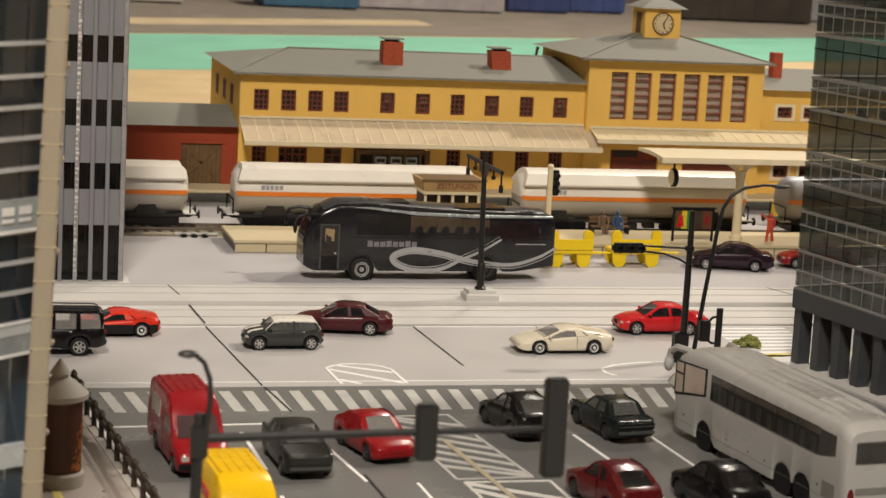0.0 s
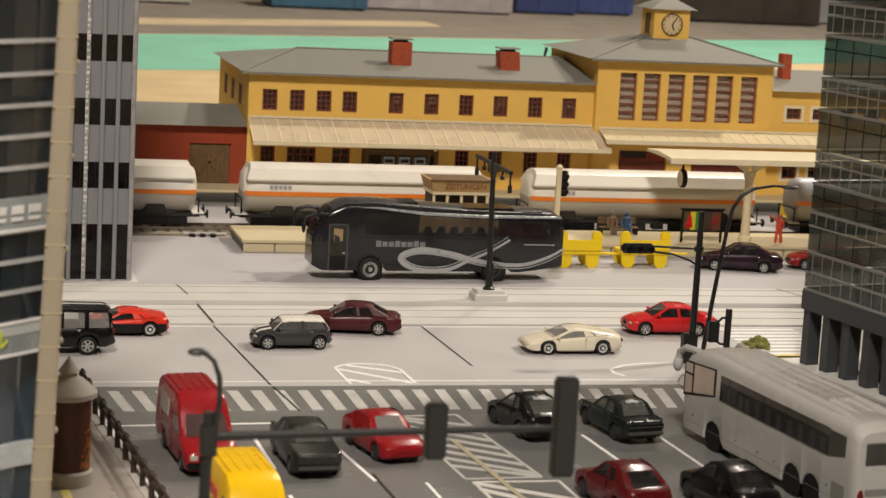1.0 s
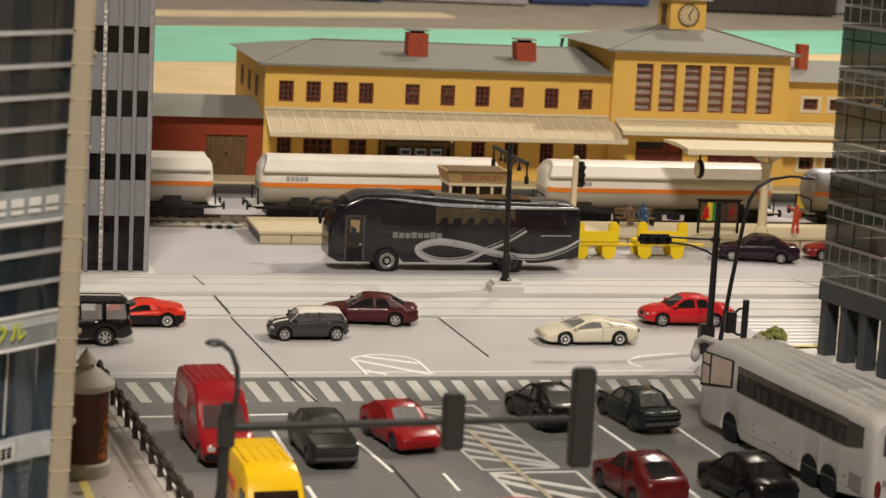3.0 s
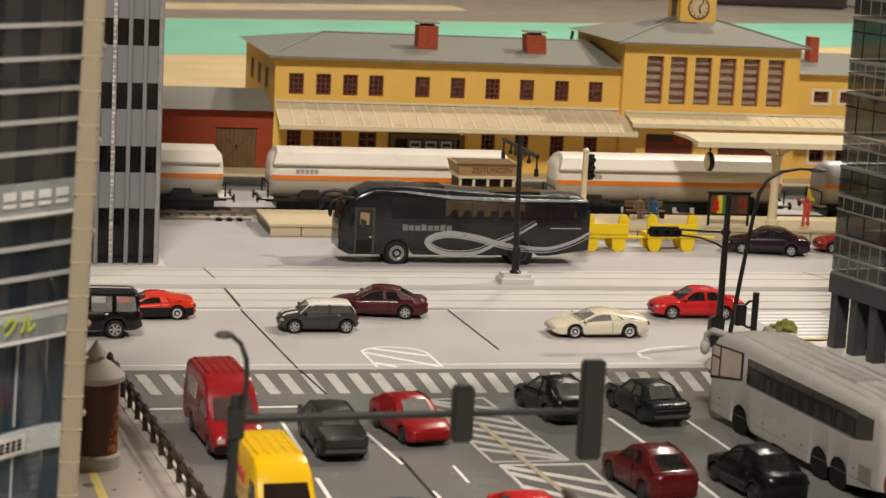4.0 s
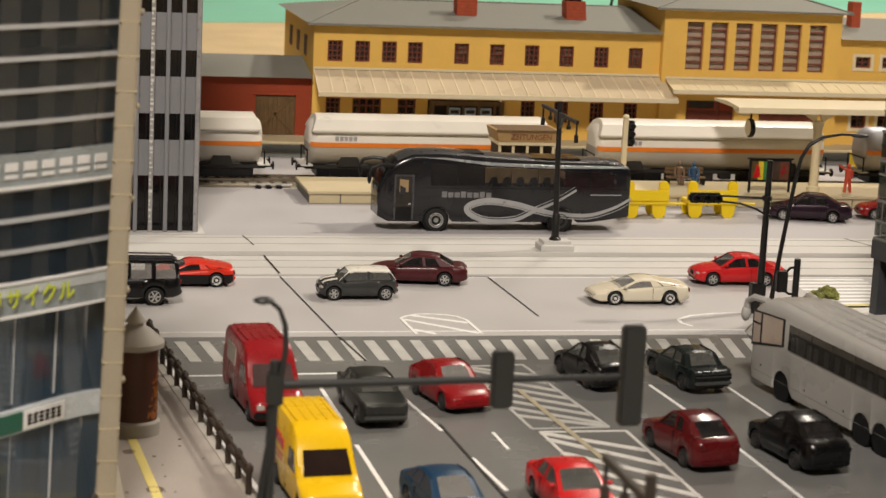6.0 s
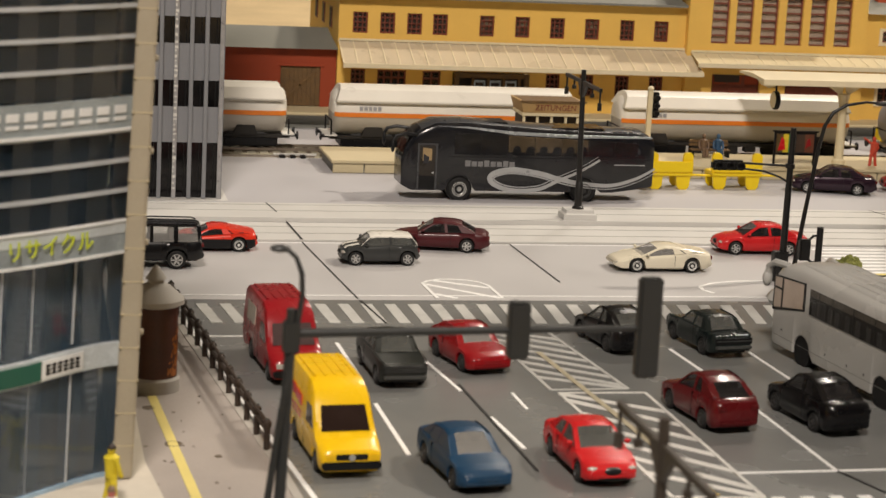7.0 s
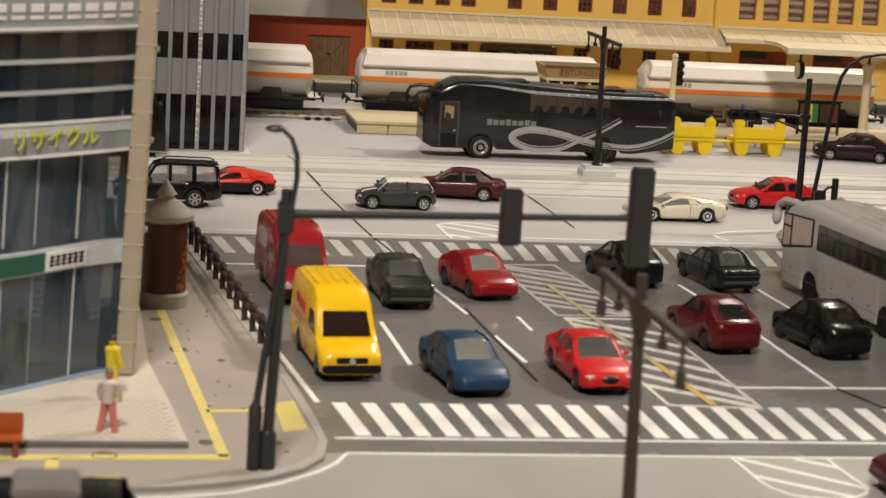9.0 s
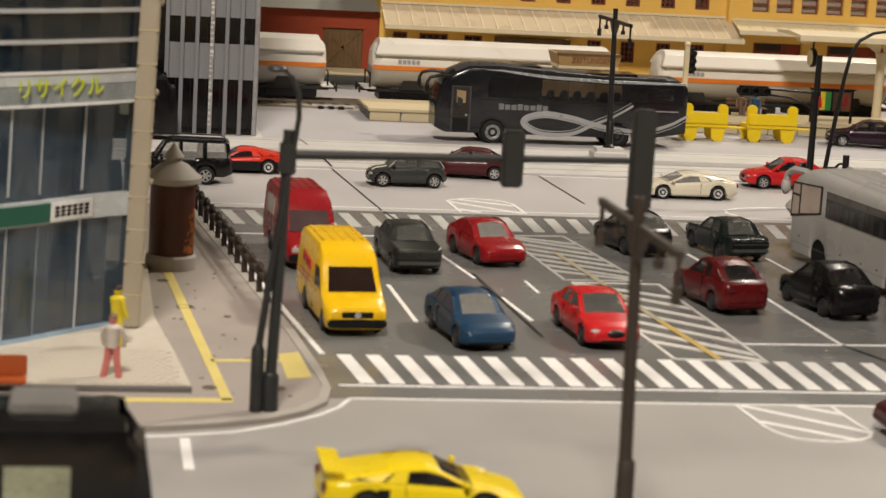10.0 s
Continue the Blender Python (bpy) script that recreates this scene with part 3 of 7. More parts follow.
car("sports", 9.3, 40.72, 0, P_lemon, "bright yellow wedge sports car with a rear wing", rim=M_rimk, wing=True)

# ---- railway: platforms, tracks ----
M_plat = mat("platform_cream", (0.55, 0.47, 0.3), 0.7, var=0.1, freq=0.6, bump=0.1)
M_platwall = mat("platform_wall_grey", (0.2, 0.2, 0.18), 0.6, var=0.15, freq=0.5, bump=0.15)
M_ballast = mat("track_bed", (0.36, 0.33, 0.25), 0.85, var=0.25, freq=1.5, bump=0.4)
M_sleeper = mat("sleeper", (0.13, 0.1, 0.07), 0.8, var=0.25)
M_rail = mat("rail_steel", (0.35, 0.3, 0.25), 0.35, 0.8, var=0.15)
plat = thing("platform_kerb", 0, 0, 0, label="long station platform with a cream top and grey concave face", kind="structure")
part("platform_top", B(-40, 95, 127.75, 146.0, 0.9, 1.05, bev=0.03), M_plat, plat)
prof = [(-127.95, 0.9), (-128.0, 0.75), (-128.35, 0.62), (-128.6, 0.4), (-128.65, 0.2), (-128.3, 0.12), (-128.3, 0.0), (-146, 0.0), (-146, 0.9)]
part("platform_face", loft(bmesh.new(), [[(x, -y, z) for y, z in prof] for x in (-40, 95)]), M_platwall, plat)
island = thing("platform_island", 0, 0, 0, label="low cream island platform with panelled sides", kind="structure")
part("platform_top", B(17.2, 80, 111.35, 116.4, 0.55, 0.72, bev=0.03), M_plat, island)
pan = part("side_panel", B(0, 1.72, 0, 0.12, 0, 0.54, bev=0.03), M_plat, island, loc=(17.3, 111.45, 0.01))
for i in range(1, 35):
    again(pan, 17.3 + i * 1.8, 111.45, 0.01)
for i in range(3):
    again(pan, 17.42, 113.15 + i * 1.62, 0.01, -90)
part("core", B(17.35, 80, 111.6, 116.2, 0, 0.55), M_platwall, island)
track = thing("track", 0, 0, 0, label="sandy track bed with steel rails on dark sleepers", kind="structure")
part("ballast", loft(bmesh.new(), [[(x, 116.5, 0), (x, 117.0, 0.16), (x, 120.2, 0.16), (x, 120.9, 0)] for x in (-40, 95)]), M_ballast, track)
slp = part("sleeper", B(-0.12, 0.12, 117.1, 120.0, 0.1, 0.2), M_sleeper, track)
for i in range(75):
    again(slp, -8 + i * 0.75, 0, 0)
slp.location = (-0.1, 0, 0)
for y in (117.8, 119.25):
    part("rail", prism(bmesh.new(), [(-40, 0.2), (95, 0.2), (95, 0.36), (-40, 0.36)], y - 0.05, y + 0.05), M_rail, track)
part("rail", B(-40, 17, 116.55, 116.65, 0.0, 0.12), M_rail, track)
for x in (14.9, 15.5, 16.1):
    part("track_clip", B(x, x + 0.35, 116.2, 116.7, 0, 0.16, bev=0.04), M_trim, track)
part("clip_bar", B(14.6, 17.1, 116.75, 116.95, 0.1, 0.2), M_plate, track)

# ---- station ----
M_ochre = mat("ochre_plaster", (0.80, 0.505, 0.112), 0.7, var=0.07, freq=0.5, bump=0.08)
M_roofg = mat("roof_slate_grey", (0.205, 0.205, 0.18), 0.75, var=0.12, freq=0.8, bump=0.2)
M_brownw = mat("red_brown_wood", (0.19, 0.042, 0.022), 0.5, var=0.15)
M_brownl = mat("red_brown_wood_pale", (0.2, 0.06, 0.04), 0.5, var=0.15)
# near-black for the unlit depth behind windows, also for dark print
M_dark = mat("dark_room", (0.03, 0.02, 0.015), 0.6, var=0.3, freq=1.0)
# pale back: light seen through some windows, put into the colour
M_roomlit = mat("room_lit", (0.58, 0.46, 0.36), 0.7, var=0.3, freq=0.7)
M_canopy = mat("canopy_milky", (0.67, 0.57, 0.41), 0.3, var=0.12, freq=0.5, alpha=0.88)
M_canrib = mat("canopy_cream", (0.76, 0.67, 0.47), 0.4, var=0.06)
M_cream = mat("cream_plastic", (0.72, 0.63, 0.42), 0.45, var=0.07)
M_brick = mat("chimney_brick", (0.40, 0.075, 0.03), 0.75, var=0.3, freq=3.0, bump=0.5, fine=8)
M_shed = mat("shed_red", (0.30, 0.042, 0.010), 0.65, var=0.12, freq=0.4, bump=0.1)
M_wood = mat("old_wood", (0.14, 0.08, 0.03), 0.7, var=0.4, freq=2.0, bump=0.3)
M_poster = mat("poster_blue", (0.42, 0.52, 0.62), 0.4, var=0.5, freq=2.5)
station = thing("station_building", 0, 0, 0, label="ochre plaster railway station with grey hipped roofs and a clock turret", category="building")
Z0 = 1.055


def lattice(bm, xs, zs, solid, y0, y1):
    """One connected plate between y0 and y1 on a grid of x and z, with the cells that solid(x, z) leaves out cut through."""
    vs = {}

    def v(i, k, y):
        if (i, k, y) not in vs:
            vs[i, k, y] = bm.verts.new((xs[i], y, zs[k]))
        return vs[i, k, y]

    full = {(i, k) for i in range(len(xs) - 1) for k in range(len(zs) - 1) if solid((xs[i] + xs[i + 1]) / 2, (zs[k] + zs[k + 1]) / 2)}
    for i, k in full:
        bm.faces.new((v(i, k, y0), v(i + 1, k, y0), v(i + 1, k + 1, y0), v(i, k + 1, y0)))
        bm.faces.new((v(i, k + 1, y1), v(i + 1, k + 1, y1), v(i + 1, k, y1), v(i, k, y1)))
        for (di, dk), (a, b) in (((-1, 0), ((i, k), (i, k + 1))), ((1, 0), ((i + 1, k), (i + 1, k + 1))), ((0, -1), ((i, k), (i + 1, k))), ((0, 1), ((i, k + 1), (i + 1, k + 1)))):
            if (i + di, k + dk) not in full:
                bm.faces.new((v(*a, y0), v(*b, y0), v(*b, y1), v(*a, y1)))
    return bm


def wall_front(name, parent, x0, x1, z0, z1, y0, t, holes, material):
    """A wall facing the street with real openings: (x0, x1, z0, z1)."""
    xs = sorted({x0, x1, *[h[0] for h in holes], *[h[1] for h in holes]})
    zs = sorted({z0, z1, *[h[2] for h in holes], *[h[3] for h in holes]})
    bm = lattice(bmesh.new(), xs, zs, lambda x, z: not any(h[0] < x < h[1] and h[2] < z < h[3] for h in holes), y0, y0 + t)
    return part(name, bm, material, parent, smooth=0)


def window(parent, x0, x1, z0, z1, y, cols, rows, sill=None, frame_mat=None, name="window", back=None, bars=0.06, deep=0.75, pane=None):
    """A sunk window: frame with glazing bars, glass and a room behind."""
    w, h = x1 - x0, z1 - z0
    f, b = 0.1, bars / 2
    bx = [(0, f), (w - f, w)] + [(w * i / cols - b, w * i / cols + b) for i in range(1, cols)]
    bz = [(0, f), (h - f, h)] + [(h * i / rows - b, h * i / rows + b) for i in range(1, rows)]
    bm = lattice(bmesh.new(), sorted({q for p in bx for q in p}), sorted({q for p in bz for q in p}), lambda x, z: any(p < x < q for p, q in bx) or any(p < z < q for p, q in bz), 0.1, 0.2)
    win = part(name, bm, frame_mat or M_brownw, parent, smooth=0, loc=(x0, y, z0))
    part("pane", B(f, w - f, 0.22, 0.235, f, h - f), pane or M_pane, win)
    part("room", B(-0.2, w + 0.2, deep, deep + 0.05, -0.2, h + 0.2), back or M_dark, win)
    if sill:
        part("window_sill", B(-0.1, w + 0.1, -0.08, 0.1, -0.12, 0.0, bev=0.02), sill, win)
    return win


M_pane = mat("window_pane", (0.10, 0.085, 0.07), 0.08, var=0.1, alpha=0.4)
M_paneclear = mat("window_pane_clear", (0.3, 0.26, 0.22), 0.08, alpha=0.12)
YF, YH = 130.7, 130.15
wins = [21.16, 22.95, 24.72, 26.43, 29.53, 31.92, 34.29, 36.65, 39.06, 41.42]
low = [(21.15, 22.1, 2.2, 3.6), (34.2, 35.15, 2.2, 3.6), (36.5, 37.45, 2.2, 3.6), (38.95, 39.9, 2.2, 3.6), (41.3, 42.25, 2.2, 3.6), (22.9, 24.8, Z0, 3.58), (25.9, 27.1, Z0, 3.58), (27.9, 33.0, Z0, 3.58)]
holes = [(x, x + 0.98, 5.94, 7.3) for x in wins] + low
wall_front("wing_wall", station, 20.25, 43.6, Z0, 8.42, YF, 0.5, holes, M_ochre)
part("side_wall", B(20.25, 20.75, YF + 0.502, 144.3, Z0, 8.42), M_ochre, station)
for i in range(3):
    y = 133.6 + i * 3.4
    w_ = part("side_window", B(20.2, 20.3, y, y + 1.1, 5.94, 7.3), M_brownw, station)
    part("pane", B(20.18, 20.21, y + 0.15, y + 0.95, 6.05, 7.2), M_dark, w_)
backs = [M_dark, M_dark, M_dark, M_dark, M_roomlit, M_roomlit, M_dark, M_roomlit, M_dark, M_roomlit]
for x, b_ in zip(wins, backs):
    w_ = window(station, x, x + 0.98, 5.94, 7.3, YF, 3, 4, back=b_)
    if b_ is M_roomlit:
        # added pale panel where daylight would be seen through the panes
        part("window_card", B(0.34, 0.86, 0.25, 0.265, 0.7, 1.24), M_cream, w_, "pale panel for the light seen through the glass")
for h in low[:5]:
    window(station, *h, YF, 3, 4)
for x0, x1 in ((22.9, 24.8), (25.9, 27.1)):
    door = window(station, x0, x1, Z0 + 0.005, 3.58, YF, 4 if x1 - x0 > 1.5 else 2, 5, name="door", bars=0.1)
    part("door_panel", B(0.1, x1 - x0 - 0.1, 0.205, 0.218, 0.1, 1.1), M_brownw, door)
# shop bay
bay = part("shop_bay", B(27.95, 32.95, 130.2, 131.2, Z0, 1.75, bev=0.03), M_wood, station, "brown wooden newspaper shop front")
part("shop_post", B(27.95, 28.25, 130.2, 130.5, 1.75, 3.56), M_wood, bay)
for i in range(4):
    part("shop_post", B(29.1 + i * 1.05, 29.25 + i * 1.05, 130.22, 130.4, 1.75, 3.3), M_wood, bay)
part("shop_post", B(32.65, 32.95, 130.2, 130.5, 1.75, 3.56), M_wood, bay)
part("shop_fascia", B(28.25, 32.65, 130.25, 130.5, 3.25, 3.55), M_wood, bay)
for i in range(3):
    pp = part("poster", B(29.3 + i * 1.05, 30.05 + i * 1.05, 130.45, 130.5, 1.85, 3.1), M_poster, bay, "pale blue poster sheets")
    part("poster_print", B(29.4 + i * 1.05, 29.95 + i * 1.05, 130.43, 130.448, 2.72, 2.95), M_dark, pp)
part("shop_back", B(28.0, 32.9, 131.3, 131.4, 1.75, 3.58), M_dark, bay)
# wing roof
part("wing_roof", hexa(bmesh.new(), [(19.75, 130.05, 8.42), (43.5, 130.05, 8.42), (43.5, 144.9, 8.42), (19.75, 144.9, 8.42)], [(24.4, 137.3, 9.5), (43.5, 137.2, 9.5), (43.5, 137.6, 9.5), (24.4, 137.5, 9.5)]), M_roofg, station)
part("eave", B(19.7, 43.45, 130.0, 130.12, 8.3, 8.44), M_roofg, station)
part("hip_seam", tube(bmesh.new(), [(19.8, 130.1, 8.47), (24.4, 137.3, 9.55), (43, 137.3, 9.53)], 0.06, 6), M_roofg, station)
for x, y, z0, z1, lean in ((30.15, 133.2, 8.7, 10.45, 0), (37.65, 132.9, 8.6, 10.1, 0.12)):
    ch = part("chimney", hexa(bmesh.new(), [(x, y, z0), (x + 1.35, y, z0), (x + 1.35, y + 1.2, z0), (x, y + 1.2, z0)], [(x - lean, y, z1), (x + 1.35 - lean, y, z1), (x + 1.35 - lean, y + 1.2, z1), (x - lean, y + 1.2, z1)]), M_brick, station, "red brick chimney")
    for i in range(7):
        zz = z0 + 0.25 + i * 0.22
        if zz < z1 - 0.1:
            part("mortar_joint", B(x - 0.012 - lean * (zz - z0) / (z1 - z0), x + 1.36 - lean * (zz - z0) / (z1 - z0), y - 0.012, y + 0.5, zz, zz + 0.03), M_shed, ch)
    part("flue", B(x + 0.25 - lean, x + 1.1 - lean, y + 0.25, y + 0.95, z1, z1 + 0.16), M_trim, ch)
    part("chimney_cap", B(x - 0.05 - lean, x + 1.4 - lean, y - 0.05, y + 1.25, z1 + 0.16, z1 + 0.24), M_roofg, ch)


def canopy(x0, x1, y0, z0, y1, z1, n, sheet, rib):
    """A lean-to glass canopy: wall line y0 z0 falls to y1 z1 at the front."""
    c = part("canopy", hexa(bmesh.new(), [(x0, y0, z0), (x1, y0, z0), (x1 + 0.3, y1, z1), (x0, y1, z1)], [(x0, y0, z0 + 0.06), (x1, y0, z0 + 0.06), (x1 + 0.3, y1, z1 + 0.06), (x0, y1, z1 + 0.06)]), sheet, station, "milky ribbed platform canopy")
    for i in range(n + 1):
        x = x0 + (x1 - x0) * i / n
        part("canopy_rib", hexa(bmesh.new(), [(x - 0.04, y0, z0 + 0.065), (x + 0.04, y0, z0 + 0.065), (x + 0.04 + 0.3 * i / n, y1, z1 + 0.065), (x - 0.04 + 0.3 * i / n, y1, z1 + 0.065)], [(x - 0.04, y0, z0 + 0.1), (x + 0.04, y0, z0 + 0.1), (x + 0.04 + 0.3 * i / n, y1, z1 + 0.1), (x - 0.04 + 0.3 * i / n, y1, z1 + 0.1)]), rib, c)
    part("canopy_gutter", B(x0 - 0.05, x1 + 0.35, y1 - 0.12, y1 + 0.02, z1 - 0.2, z1 + 0.1, bev=0.02), rib, c)
    part("canopy_flashing", B(x0, x1, y0 - 0.1, y0 - 0.01, z0 + 0.08, z0 + 0.22), rib, c)


canopy(20.3, 43.9, YF, 5.35, 128.25, 4.15, 26, M_canopy, M_canrib)
# hall
tall = [45.22, 46.9, 48.65, 50.4, 52.12, 53.9]
holes = [(x, x + 1.2, 6.0, 9.2) for x in tall] + [(45.5, 48.9, Z0, 3.95), (50.7, 54.9, Z0, 3.95)]
wall_front("hall_wall", station, 43.62, 56.2, Z0, 10.1, YH, 0.6, holes, M_ochre)
part("hall_side", B(43.62, 44.2, YH + 0.602, 141, Z0, 10.1), M_ochre, station)
part("hall_side", B(55.6, 56.2, YH + 0.602, 141, Z0, 10.1), M_ochre, station)
for x in tall:
    window(station, x, x + 1.2, 6.0, 9.2, YH + 0.15, 1, 6, back=M_roomlit, name="hall_window", bars=0.1, deep=0.34, pane=M_paneclear, frame_mat=M_brownl)
for x0, x1, n in ((45.5, 48.9, 3), (50.7, 54.9, 4)):
    gate = part("gate", B(x0, x1, YH + 0.25, YH + 0.35, Z0 + 0.005, 3.95), M_brownw, station, "red-brown panelled station gate")
    w = (x1 - x0) / n
    for i in range(n):
        for j in range(4):
            part("gate_panel", B(x0 + i * w + 0.12, x0 + (i + 1) * w - 0.12, YH + 0.18, YH + 0.245, Z0 + 0.12 + j * 0.7, Z0 + 0.7 + j * 0.7, bev=0.03), M_shed if j % 2 else M_brownw, gate)
    part("gate_light", B(x0 + 0.2, x0 + 2.0, YH + 0.17, YH + 0.24, 3.4, 3.9), M_dark, gate)
part("hall_roof", hexa(bmesh.new(), [(42.9, 129.4, 10.1), (56.6, 129.4, 10.1), (56.6, 141.4, 10.1), (42.9, 141.4, 10.1)], [(49.0, 135.0, 11.55), (51.2, 135.0, 11.55), (51.2, 135.8, 11.55), (49.0, 135.8, 11.55)]), M_roofg, station)
part("eave", B(42.85, 56.65, 129.35, 129.5, 10.0, 10.13), M_roofg, station)
for sx, ex in ((42.95, 49.0), (56.55, 51.2)):
    part("hip_seam", tube(bmesh.new(), [(sx, 129.45, 10.14), (ex, 135.0, 11.6)], 0.06, 6), M_roofg, station)
part("downpipe", tube(bmesh.new(), [(42.9, 139.9, 10.0), (42.75, 139.8, 9.3), (43.3, 139.5, 8.9), (43.4, 139.4, 8.4)], 0.12, 8), M_trim, station)
tur = part("clock_turret", B(48.75, 51.35, 134.1, 136.7, 11.0, 13.35, bev=0.03), M_ochre, station, "ochre clock turret with a grey cap")
part("turret_roof", hexa(bmesh.new(), [(48.35, 133.7, 13.35), (51.75, 133.7, 13.35), (51.75, 137.1, 13.35), (48.35, 137.1, 13.35)], [(49.9, 135.2, 14.2), (50.2, 135.2, 14.2), (50.2, 135.6, 14.2), (49.9, 135.6, 14.2)]), M_roofg, tur)
part("turret_louvre", B(48.7, 48.76, 134.9, 135.8, 11.6, 13.0), M_wood, tur)
M_dial = mat("clock_dial", (0.62, 0.5, 0.3), 0.5)
dial = part("clock_dial", lathe(bmesh.new(), [(0.78, 134.09), (0.78, 134.0), (0.7, 134.0), (0.68, 134.05)], 28, "y", (50.05, 0, 12.3)), M_wood, tur)
part("clock_face", lathe(bmesh.new(), [(0.68, 134.06), (0.68, 134.03)], 28, "y", (50.05, 0, 12.3)), M_dial, dial)
for a, l, w in ((35, 0.55, 0.07), (160, 0.4, 0.09)):
    d = Vector((math.sin(radians(a)), 0, math.cos(radians(a))))
    part("clock_hand", tube(bmesh.new(), [(50.05, 134.0, 12.3), (50.05 + d.x * l, 134.0, 12.3 + d.z * l)], w / 2, 6), M_trim, dial)
for k in range(12):
    d = (math.sin(k * math.tau / 12) * 0.58, math.cos(k * math.tau / 12) * 0.58)
    part("hour_mark", B(50.05 + d[0] - 0.04, 50.05 + d[0] + 0.04, 134.0, 134.03, 12.3 + d[1] - 0.04, 12.3 + d[1] + 0.04), M_trim, dial)
canopy(43.9, 75, YH, 5.3, 128.3, 4.78, 34, M_cream, M_canrib)
# right wing
rw = [57.6 + i * 1.95 for i in range(7)]
wall_front("wing_wall", station, 56.22, 75, Z0, 8.3, YF, 0.5, [(x, x + 1.1, 6.35, 7.1) for x in rw] + [(x, x + 1.1, 2.2, 3.5) for x in rw], M_ochre)
for x in rw:
    for z0, z1 in ((6.35, 7.1), (2.2, 3.5)):
        window(station, x, x + 1.1, z0, z1, YF, 2, 2)
        bm = bmesh.new()
        for a in ((-0.22, 1.32, -0.22, 0), (-0.22, 1.32, z1 - z0, z1 - z0 + 0.2), (-0.22, 0, 0, z1 - z0), (1.1, 1.32, 0, z1 - z0)):
            box(bm, a[0], a[1], -0.08, 0.0, a[2], a[3])
        part("window_surround", bm, M_canrib, station, loc=(x, YF - 0.003, z0))
part("wing_roof", hexa(bmesh.new(), [(56.25, 130.05, 8.3), (76, 130.05, 8.3), (76, 143, 8.3), (56.25, 143, 8.3)], [(56.25, 136.4, 9.3), (76, 136.4, 9.3), (76, 136.6, 9.3), (56.25, 136.6, 9.3)]), M_roofg, station)
part("chimney", B(58.3, 58.95, 133.5, 134.4, 8.6, 10.6), M_brick, station, "red brick chimney")

shed = thing("goods_shed", 0, 0, 0, label="dark red goods shed with a sliding wooden door", category="shed")
wall_front("wall", shed, -2, 20.2, Z0, 4.85, 130.85, 0.4, [(16.6, 19.2, Z0, 3.65)], M_shed)
sd = part("sliding_door", B(16.6, 19.2, 131.0, 131.1, Z0 + 0.003, 3.65), M_wood, shed)
for i in range(9):
    part("door_board", B(16.65 + i * 0.28, 16.9 + i * 0.28, 130.93, 130.995, Z0 + 0.05, 3.6), M_wood, sd)
for za, zb in ((Z0 + 0.15, 3.45), (3.45, Z0 + 0.15)):
    part("door_brace", hexa(bmesh.new(), [(16.75, 130.86, za), (16.75, 130.86, za + 0.22), (19.05, 130.86, zb + 0.22), (19.05, 130.86, zb)], [(16.75, 130.925, za), (16.75, 130.925, za + 0.22), (19.05, 130.925, zb + 0.22), (19.05, 130.925, zb)]), M_wood, sd)
part("door_frame", B(16.4, 19.4, 130.78, 130.848, 3.66, 3.85), M_shed, shed)
part("roof", hexa(bmesh.new(), [(-2.4, 130.2, 4.85), (20.22, 130.2, 4.85), (20.22, 139, 4.85), (-2.4, 139, 4.85)], [(-2.4, 135.4, 5.75), (20.22, 135.4, 5.75), (20.22, 135.6, 5.75), (-2.4, 135.6, 5.75)]), M_roofg, shed)

# ---- train: locomotive and tank wagons ----
M_loco = mat("loco_red", (0.55, 0.006, 0.012), 0.25, var=0.05, coat=0.4)
M_locog = mat("loco_grey", (0.07, 0.07, 0.07), 0.5, var=0.2)
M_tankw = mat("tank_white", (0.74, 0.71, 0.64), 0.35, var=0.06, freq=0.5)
# grey of the barrel's lower half, its shade put into the colour
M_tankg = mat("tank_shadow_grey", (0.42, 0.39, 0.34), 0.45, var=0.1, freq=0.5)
M_tanko = mat("tank_orange", (0.72, 0.2, 0.02), 0.4)
YT = 118.53


def bogie(parent, x, wheels=(-1.25, 1.25)):
    bg = part("bogie", B(x - 1.9, x + 1.9, YT - 1.05, YT + 1.05, 0.5, 1.05, bev=0.08), M_trim, parent, "black bogie frame")
    for s in (-1, 1):
        for w in wheels:
            part("wheel", lathe(bmesh.new(), [(0.1, s * 0.78), (0.46, s * 0.76), (0.5, s * 0.7), (0.46, s * 0.62), (0.1, s * 0.62)], 18, "y", (x + w, YT, 0.86)), M_locog, bg)
            part("axle_box", B(x + w - 0.25, x + w + 0.25, *sorted((YT + s * 1.06, YT + s * 1.2)), 0.6, 1.0, bev=0.04), M_trim, bg)
    return bg


loco = thing("locomotive", -23.3, 0, 0, label="bright red electric locomotive with a grey underframe", category="locomotive")
secs = [(x, zb, 1.05 + (zt - 1.05) * 0.88, w) for x, zb, zt, w in [(22.25, 1.2, 1.5, 1.0), (22.1, 1.1, 2.3, 1.2), (21.7, 1.08, 2.9, 1.34), (21.0, 1.06, 3.55, 1.42), (20.2, 1.05, 3.9, 1.45), (18.5, 1.05, 3.98, 1.45), (7, 1.05, 3.98, 1.45), (5, 1.05, 3.9, 1.45), (4.2, 1.06, 3.55, 1.42), (3.5, 1.08, 2.9, 1.34), (3.1, 1.1, 2.3, 1.2), (2.95, 1.2, 1.5, 1.0)]]
